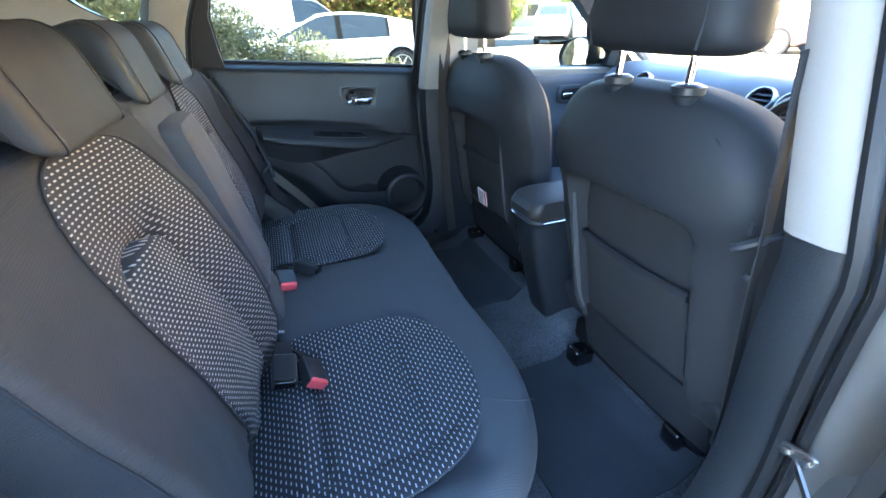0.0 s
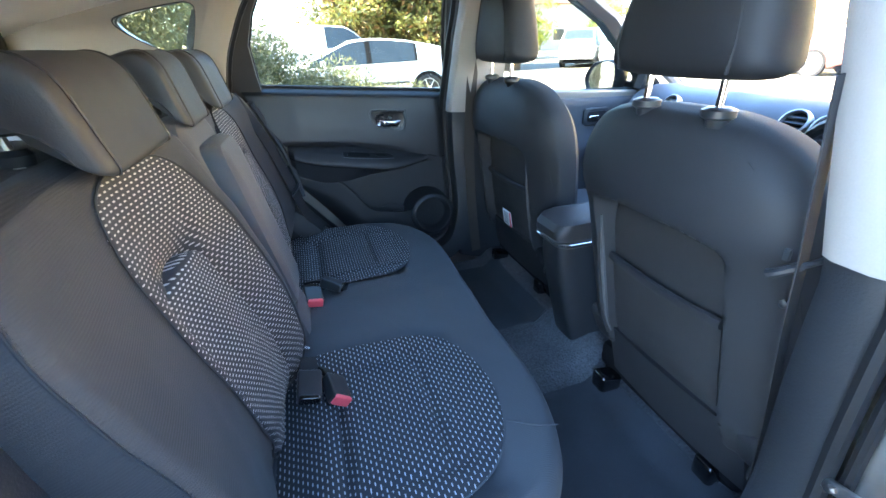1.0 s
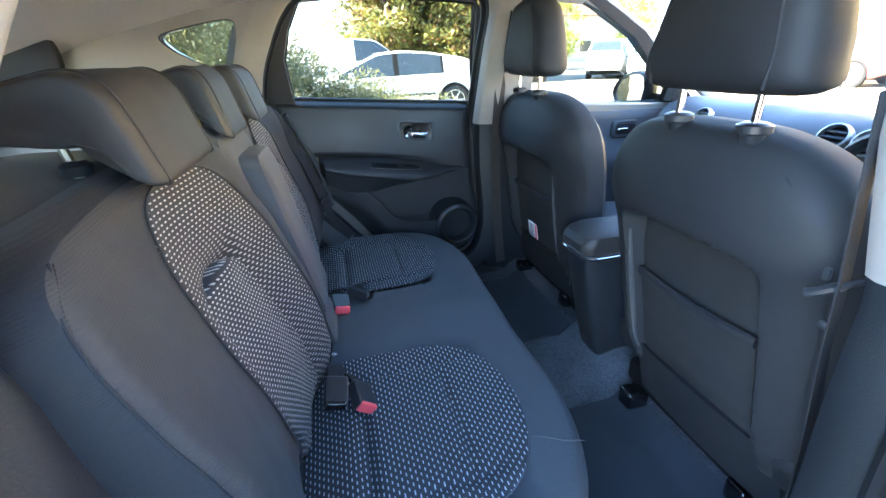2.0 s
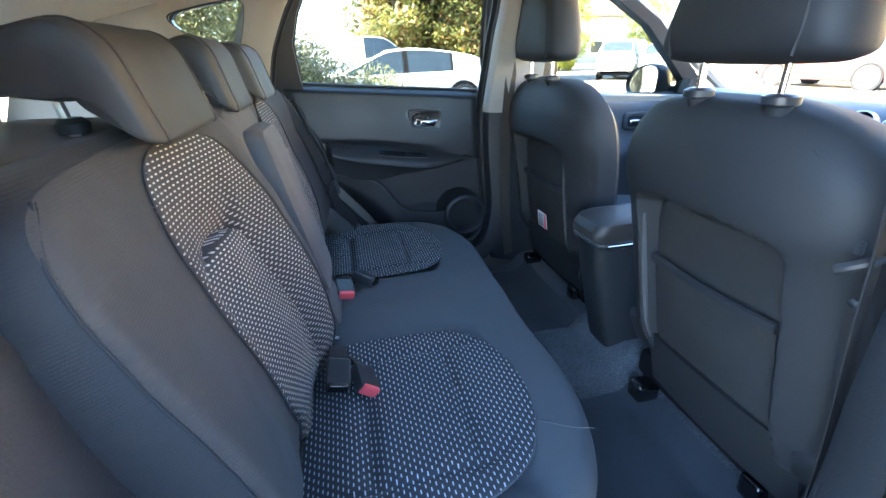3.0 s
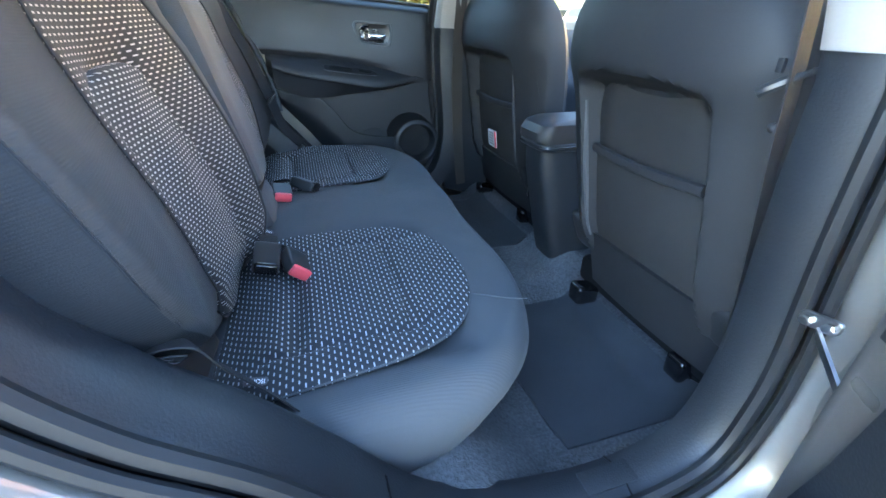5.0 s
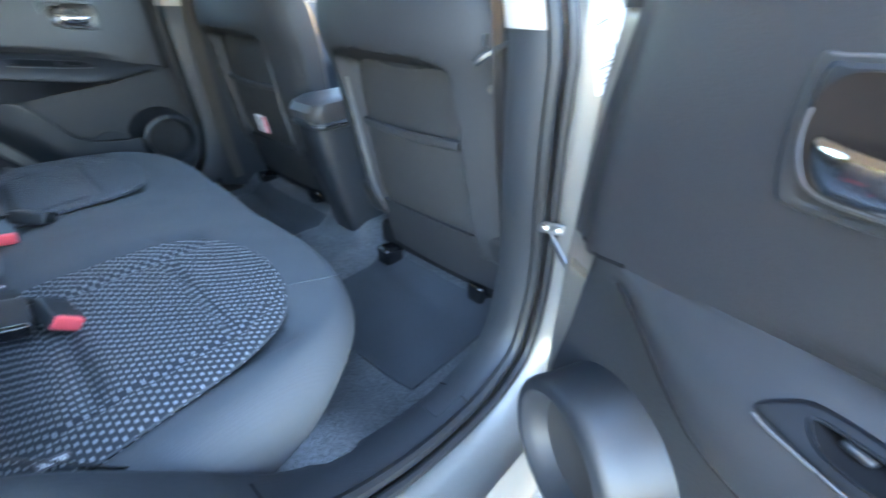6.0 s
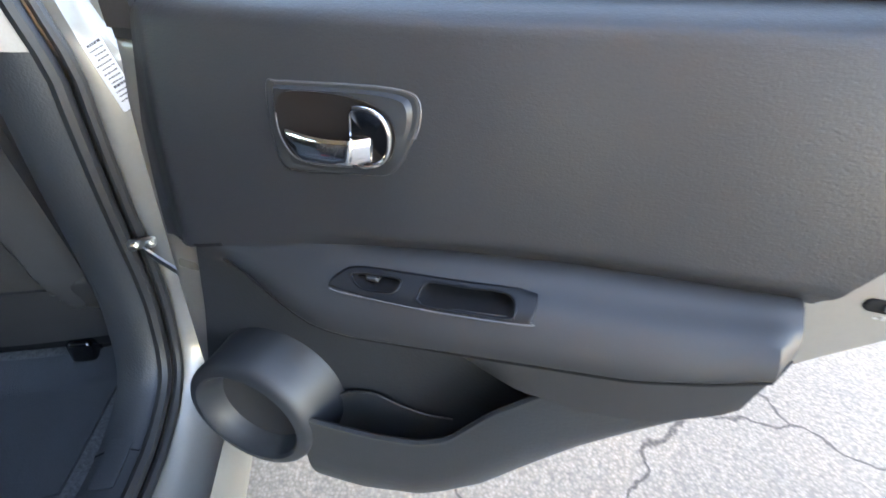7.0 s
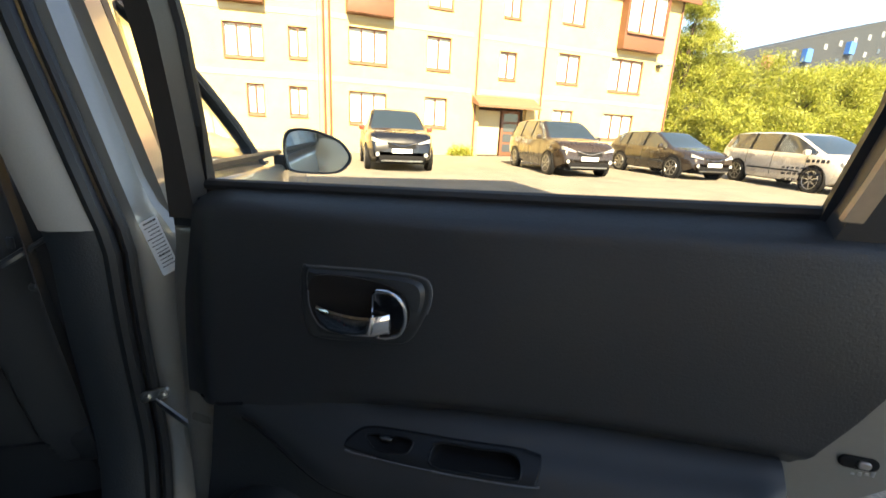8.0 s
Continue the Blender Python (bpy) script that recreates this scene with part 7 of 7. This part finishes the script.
# pale rendered houses far off on that side
RENDER_W = material("pale_render", (0.50, 0.46, 0.40), 0.9, vary=0.06, stain=0.5)
house = thing("house", (20, 60, 0), "pale rendered house across the road", "house")
part("wall", box(4, 40, 52, 60, 0, 5.2, 0), RENDER_W, house)
part("roof", sheet(2, 2, lambda s, t: (3.5 + 37 * s, 51.5 + 9 * t, 5.2 + 2.5 * (1 - abs(2 * t - 1))), back=lambda s, t: (3.5 + 37 * s, 51.5 + 9 * t, 5.15)), TILE, house)
for k in range(8):
    part("window", box(7 + 4 * k, 8.4 + 4 * k, 51.9, 52.02, 1.2, 2.4, 0), PANE, house)
house2 = thing("house", (40, 9, 0), "brick house beyond the windscreen", "house")
part("wall", brick_uv(box(42, 50, -2 + 8, 34, 0, 6, 0), (0, 1)), BUFF, house2)
part("roof", sheet(2, 2, lambda s, t: (41.5 + 9 * s, 5.5 + 29 * t, 6.0 + 3 * (1 - abs(2 * s - 1))), back=lambda s, t: (41.5 + 9 * s, 5.5 + 29 * t, 5.95)), TILE, house2)


# ---- parked cars ----
def paint(name, c, metal=0.3):
    return material("paint_" + name, c, 0.28, metal=metal, vary=0.04, coat=0.8, stain=2.0)


# roof lines: (along the length from tail to nose, height) as shares of the car's length and height
OUTLINES = {
    "suv": [(-0.5, 0.50), (-0.497, 0.62), (-0.49, 0.70), (-0.465, 0.86), (-0.44, 0.945), (-0.38, 0.98), (-0.2, 1.0), (-0.02, 0.995), (0.07, 0.965), (0.265, 0.665), (0.37, 0.64), (0.44, 0.60), (0.48, 0.52), (0.5, 0.40)],
    "hatch": [(-0.5, 0.48), (-0.495, 0.60), (-0.48, 0.70), (-0.42, 0.86), (-0.355, 0.95), (-0.25, 0.985), (-0.1, 1.0), (0.0, 0.99), (0.06, 0.96), (0.27, 0.665), (0.39, 0.61), (0.46, 0.54), (0.487, 0.47), (0.5, 0.38)],
    "mpv": [(-0.5, 0.45), (-0.497, 0.60), (-0.488, 0.72), (-0.465, 0.86), (-0.435, 0.95), (-0.36, 0.985), (-0.2, 1.0), (0.0, 0.995), (0.10, 0.96), (0.345, 0.655), (0.42, 0.585), (0.47, 0.50), (0.49, 0.43), (0.5, 0.36)],
    "saloon": [(-0.5, 0.50), (-0.497, 0.62), (-0.48, 0.73), (-0.42, 0.775), (-0.37, 0.86), (-0.30, 0.91), (-0.2, 0.965), (-0.07, 1.0), (0.02, 0.99), (0.07, 0.965), (0.275, 0.70), (0.39, 0.65), (0.46, 0.57), (0.487, 0.50), (0.5, 0.40)],
    "van": [(-0.5, 0.55), (-0.498, 0.75), (-0.49, 0.92), (-0.47, 0.975), (-0.40, 0.995), (-0.1, 1.0), (0.07, 0.985), (0.14, 0.95), (0.29, 0.68), (0.40, 0.63), (0.46, 0.55), (0.487, 0.47), (0.5, 0.38)],
}
SCREENS = {"suv": (0.07, 0.265, -0.488, -0.445), "hatch": (0.06, 0.27, -0.475, -0.365), "mpv": (0.10, 0.345, -0.487, -0.44), "saloon": (0.07, 0.275, -0.415, -0.215), "van": (0.14, 0.29, -0.496, -0.485)}
PILLARS = {"suv": (-0.02, -0.225), "hatch": (-0.03, -0.24), "mpv": (0.0, -0.215), "saloon": (-0.02, -0.25), "van": (-0.02, -0.2)}


def parked_car(at, yaw, L, W, H, mat, style, label, trim=None):
    """A car lofted through cross sections; the glass is cut out of the same skin, between its pillars."""
    ob = thing("parked_car", at, label, "car", "parked cars")
    m = Matrix.Translation(at) @ Matrix.Rotation(radians(yaw), 4, "Z")
    tf = lambda p: m @ Vector(p)
    hw = W / 2
    trim = trim or mat
    line = OUTLINES[style]
    roof0, cowl, tail0, tail1 = SCREENS[style]
    top = lambda x: smooth(x, [q[0] for q in line], [q[1] * H for q in line])
    belt = lambda x: H * (0.645 - 0.05 * (x + 0.1))
    half = lambda x: hw * (1 - 0.20 * max(0.0, (x - 0.30) / 0.2) ** 2.2 - 0.12 * max(0.0, (-x - 0.33) / 0.17) ** 2.2)
    xs = sorted({*[round(float(q), 4) for q in np.linspace(-0.5, 0.5, 41)], *[q[0] for q in line], roof0, cowl, tail0, tail1, *[p + d for p in PILLARS[style] for d in (-0.012, 0.012)]})
    rows = []
    for x in xs:
        zt, w = top(x), half(x)
        b = min(belt(x), zt - 0.07)
        low = 0.22 + 0.16 * max(0.0, abs(x) - 0.40) / 0.10
        k = min(1.0, max(0.0, (zt - b - 0.07) / 0.45))         # how much cabin stands over the belt line
        side = [(0.70 * w, low), (0.93 * w, low + 0.02), (0.985 * w, low + 0.12), (1.0 * w, 0.62 * b + 0.02), (0.985 * w, b - 0.10), (0.955 * w, b - 0.015), (0.945 * w, b),
                (w * (0.93 - 0.085 * k), b + (zt - b - 0.05) * 0.5), (w * (0.91 - 0.17 * k), zt - 0.05), (w * (0.82 - 0.17 * k), zt - 0.016), (0.42 * w, zt - 0.002), (0.0, zt)]
        rows.append([(x * L, y, z) for y, z in side] + [(x * L, -y, z) for y, z in side[-2::-1]])
    n = len(rows[0])

    def kind(i, j):
        j = min(j, n - 2 - j)                     # both flanks alike
        xm = (xs[i] + xs[i + 1]) / 2
        if j in (6, 7) and tail1 - 0.03 < xm < cowl - 0.035 and top(xs[i + 1]) - belt(xs[i + 1]) > 0.10 and top(xs[i]) - belt(xs[i]) > 0.10:
            if style == "van" and xm < 0.0:
                return "body"
            return "pillar" if any(abs(xm - p) < 0.012 for p in PILLARS[style]) else "side_window"
        if j in (9, 10) and roof0 < xm < cowl:
            return "windscreen"
        if j in (9, 10) and tail0 < xm < tail1:
            return "rear_window"
        return "body"
    made = {}
    cells = [(i, j, kind(i, j)) for i in range(len(xs) - 1) for j in range(n - 1)]
    for i, j, k in cells:
        side = "" if k in ("body", "windscreen", "rear_window") else ("near" if j < n // 2 else "far")
        run = sum(xs[i] < p for p in PILLARS[style]) if k in ("side_window", "pillar") else 0
        made.setdefault((k, side, run), []).append((i, j))
    for (k, side, run), quads in made.items():
        bm = bmesh.new()
        vs = {}
        for i, j in quads:
            ids = ((i, j), (i, j + 1), (i + 1, j + 1), (i + 1, j))
            for a in ids:
                if a not in vs:
                    vs[a] = bm.verts.new(tf(rows[a[0]][a[1]]))
            cap(bm, [vs[a] for a in ids])
        if k == "body":
            for i in (0, len(xs) - 1):
                cap(bm, [vs[(i, j)] for j in range(n)])
        part(k, bm, {"body": mat, "pillar": DARK if style != "van" else mat, "side_window": TINT, "rear_window": TINT, "windscreen": SCREEN}[k], ob, {"windscreen": "sloping windscreen", "side_window": "dark side window"}.get(k, ""), sharp=28)
    part("floor", box(-0.46 * L, 0.46 * L, -0.72 * hw, 0.72 * hw, 0.20, 0.30, 0.0, tf), DARK, ob)
    for sy in (-1, 1):
        for wx in (-0.295, 0.315):
            c = (wx * L, sy * (half(wx) - 0.10), 0.32)
            part("arch", lathe([(0.375, -0.02), (0.375, 0.106), (0.30, 0.104)], lambda p: tf((c[0] + p[0], c[1] + sy * p[2], c[2] + p[1] + 0.012)), 28), DARK, ob)
            w = part("wheel", lathe([(0.20, 0.02), (0.315, 0.02), (0.32, 0.06), (0.315, 0.112), (0.28, 0.122), (0.235, 0.120)], lambda p: tf((c[0] + p[0], c[1] + sy * p[2], c[2] + p[1])), 28), RUBBER, ob)
            part("rim", lathe([(0.238, 0.118), (0.225, 0.100), (0.10, 0.100), (0.03, 0.112), (0.005, 0.112)], lambda p: tf((c[0] + p[0], c[1] + sy * p[2], c[2] + p[1])), 28), DARK, w)
            part("rim_edge", tube([tf((c[0] + 0.228 * math.cos(a), c[1] + sy * 0.118, c[2] + 0.228 * math.sin(a))) for a in np.linspace(0, 2 * math.pi, 29)[:-1]], 0.011, 6, closed=True), STEEL, w)
            for k in range(7):
                a = 2 * math.pi * k / 7 + 0.3
                part("spoke", tube([tf((c[0] + 0.03 * math.cos(a), c[1] + sy * 0.114, c[2] + 0.03 * math.sin(a))), tf((c[0] + 0.222 * math.cos(a), c[1] + sy * 0.114, c[2] + 0.222 * math.sin(a)))], [0.030, 0.020], 6, flat=0.4), STEEL, w)
        zb = belt(0.4)
        nose = lambda y, z, out: (smooth_nose(L, half, top, abs(y), z) + out, y, z)
        part("headlamp", sheet(8, 4, lambda a, b: nose(sy * hw * (0.46 + 0.40 * a), zb * (0.70 + 0.06 * a) + 0.10 * b * (0.35 + 0.65 * a), 0.012), tf, back=lambda a, b: nose(sy * hw * (0.46 + 0.40 * a), zb * (0.70 + 0.06 * a) + 0.10 * b * (0.35 + 0.65 * a), -0.03)), LAMP, ob, "clear headlamp")
        part("fog_lamp", lathe([(0.055, -0.02), (0.055, 0.012), (0.035, 0.016), (0.004, 0.014)], lambda p: tf(nose(sy * hw * 0.70 + p[0], 0.44 + p[1], p[2])), 16), LAMP, ob)
        part("tail_lamp", slab(rrect(0.20, 0.26, 0.05, 4), 0, 0.04, 0.012, lambda p: tf((-0.490 * L - p[2] * 0.6 + 0.5 * max(0.0, abs(p[0] + 0.1)) ** 1.2 * 0.5, sy * (hw * 0.72 + p[0] * 0.5), belt(-0.45) * 0.90 + p[1] * 0.7))), TAILRED, ob, "red tail lamp")
        part("door_mirror", pillow(rrect(0.21, 0.14, 0.05, 4), [(0.6, -0.05), (0.2, -0.05), (0, 0), (0.1, 0.05), (0.6, 0.06)], lambda p: tf(((cowl - 0.085) * L + p[2], sy * (hw + 0.06 + p[0] * 0.8), belt(cowl) + 0.06 + p[1]))), trim, ob)
        for xd in (cowl - 0.09, PILLARS[style][0], PILLARS[style][1] - 0.01):
            part("door_line", tube([tf((xd * L, sy * half(xd) * f, z)) for f, z in ((0.988, 0.34), (1.004, 0.62 * belt(xd) + 0.02), (0.990, belt(xd) - 0.10), (0.960, belt(xd) - 0.02))], 0.005, 4), DARK, ob)
        part("rub_strip", tube([tf((x * L, sy * hw * 1.003, 0.50)) for x in np.linspace(-0.2, 0.22, 5)], 0.022, 6, flat=0.6), PLASTIC, ob)
        for xd in (PILLARS[style][0] + 0.03, PILLARS[style][1] + 0.03):
            part("door_handle", tube([tf((xd * L, sy * hw * 0.998, belt(xd) - 0.12)), tf(((xd + 0.045) * L, sy * hw * 0.998, belt(xd) - 0.12))], 0.015, 6), mat, ob)
    part("grille", sheet(12, 4, lambda a, b: nose(hw * (0.40 * (2 * a - 1)), belt(0.4) * (0.60 + 0.16 * b), 0.010), tf, back=lambda a, b: nose(hw * (0.40 * (2 * a - 1)), belt(0.4) * (0.60 + 0.16 * b), -0.03)), DARK, ob, "dark grille")
    part("grille_bar", tube([tf(nose(y * hw, belt(0.4) * (0.63 + 0.10 * abs(y) / 0.4), 0.02)) for y in (-0.42, -0.25, -0.1, 0.1, 0.25, 0.42)], 0.014, 6), CHROME, ob, "chrome grille bar")
    part("lower_intake", sheet(12, 3, lambda a, b: nose(hw * (0.66 * (2 * a - 1)), 0.30 + 0.12 * b, 0.010), tf, back=lambda a, b: nose(hw * (0.66 * (2 * a - 1)), 0.30 + 0.12 * b, -0.03)), DARK, ob)
    part("bumper_strip", tube([tf(nose(y * hw, 0.285, 0.012)) for y in np.linspace(-0.6, 0.6, 9)], 0.022, 6), STEEL, ob, "silver lower bumper strip")
    part("number_plate", slab(rrect(0.52, 0.11, 0.01, 2), 0, 0.015, 0.004, lambda p: tf((0.503 * L + p[2], p[0], belt(0.4) * 0.53 + p[1]))), WHITE, ob, "plain pale number plate")
    part("number_plate", slab(rrect(0.52, 0.11, 0.01, 2), 0, 0.015, 0.004, lambda p: tf((-0.502 * L - p[2], p[0], belt(-0.4) * 0.70 + p[1]))), WHITE, ob, "plain pale number plate")
    return ob


def smooth_nose(L, half, top, y, z):
    """How far forward the skin of the nose lies at a height and a distance from the middle."""
    for x in np.linspace(0.5, 0.30, 41):
        if top(x) >= z and half(x) * 0.985 >= y:
            return float(x) * L
    return 0.30 * L


BLACKP, BRONZE, GRAPH, SILV, WHIT, MAROON, GREYP = paint("black", (0.012, 0.012, 0.014)), paint("bronze", (0.040, 0.026, 0.016), 0.3), paint("graphite", (0.036, 0.026, 0.019), 0.3), paint("silver", (0.50, 0.46, 0.42), 0.1), paint("white", (0.62, 0.64, 0.66), 0.0), paint("maroon", (0.12, 0.045, 0.04), 0.3), paint("grey", (0.20, 0.205, 0.22), 0.4)
REDTRIM = paint("red", (0.35, 0.05, 0.03), 0.2)
parked_car((12.6, -2.6, 0), 180, 4.15, 1.78, 1.62, BLACKP, "suv", "black compact crossover with red mirrors facing the open door", REDTRIM)
parked_car((12.4, -7.85, 0), 178, 4.35, 1.82, 1.58, BRONZE, "suv", "dark bronze crossover parked before the flats")
parked_car((12.3, -11.9, 0), 181, 4.20, 1.70, 1.43, GRAPH, "hatch", "dark graphite hatchback parked before the flats")
parked_car((9.3, -13.95, 0), 170, 4.45, 1.74, 1.52, SILV, "mpv", "silver people carrier parked at the trees")
parked_car((13.4, -18.6, 0), 178, 4.4, 1.78, 1.5, SILV, "hatch", "silver car mostly hidden behind another")
parked_car((0.9, 9.6, 0), 180, 4.5, 1.80, 1.38, WHIT, "saloon", "white sloping-tailed car behind the hedge")
parked_car((0.4, 12.9, 0), 0, 4.5, 1.80, 1.80, WHIT, "van", "white van behind the sloping-tailed car")
parked_car((13.3, 18.9, 0), 42, 4.5, 1.85, 1.68, GREYP, "suv", "grey crossover parked tail-on across the road")
parked_car((13.8, 16.6, 0), 40, 4.1, 1.74, 1.48, WHIT, "hatch", "pale hatchback parked tail-on across the road")
parked_car((14.2, 9.8, 0), 93, 4.3, 1.76, 1.50, MAROON, "hatch", "dark red hatchback seen through the windscreen")
parked_car((11.5, 31.0, 0), 180, 4.4, 1.76, 1.45, WHIT, "hatch", "white car far across the road")
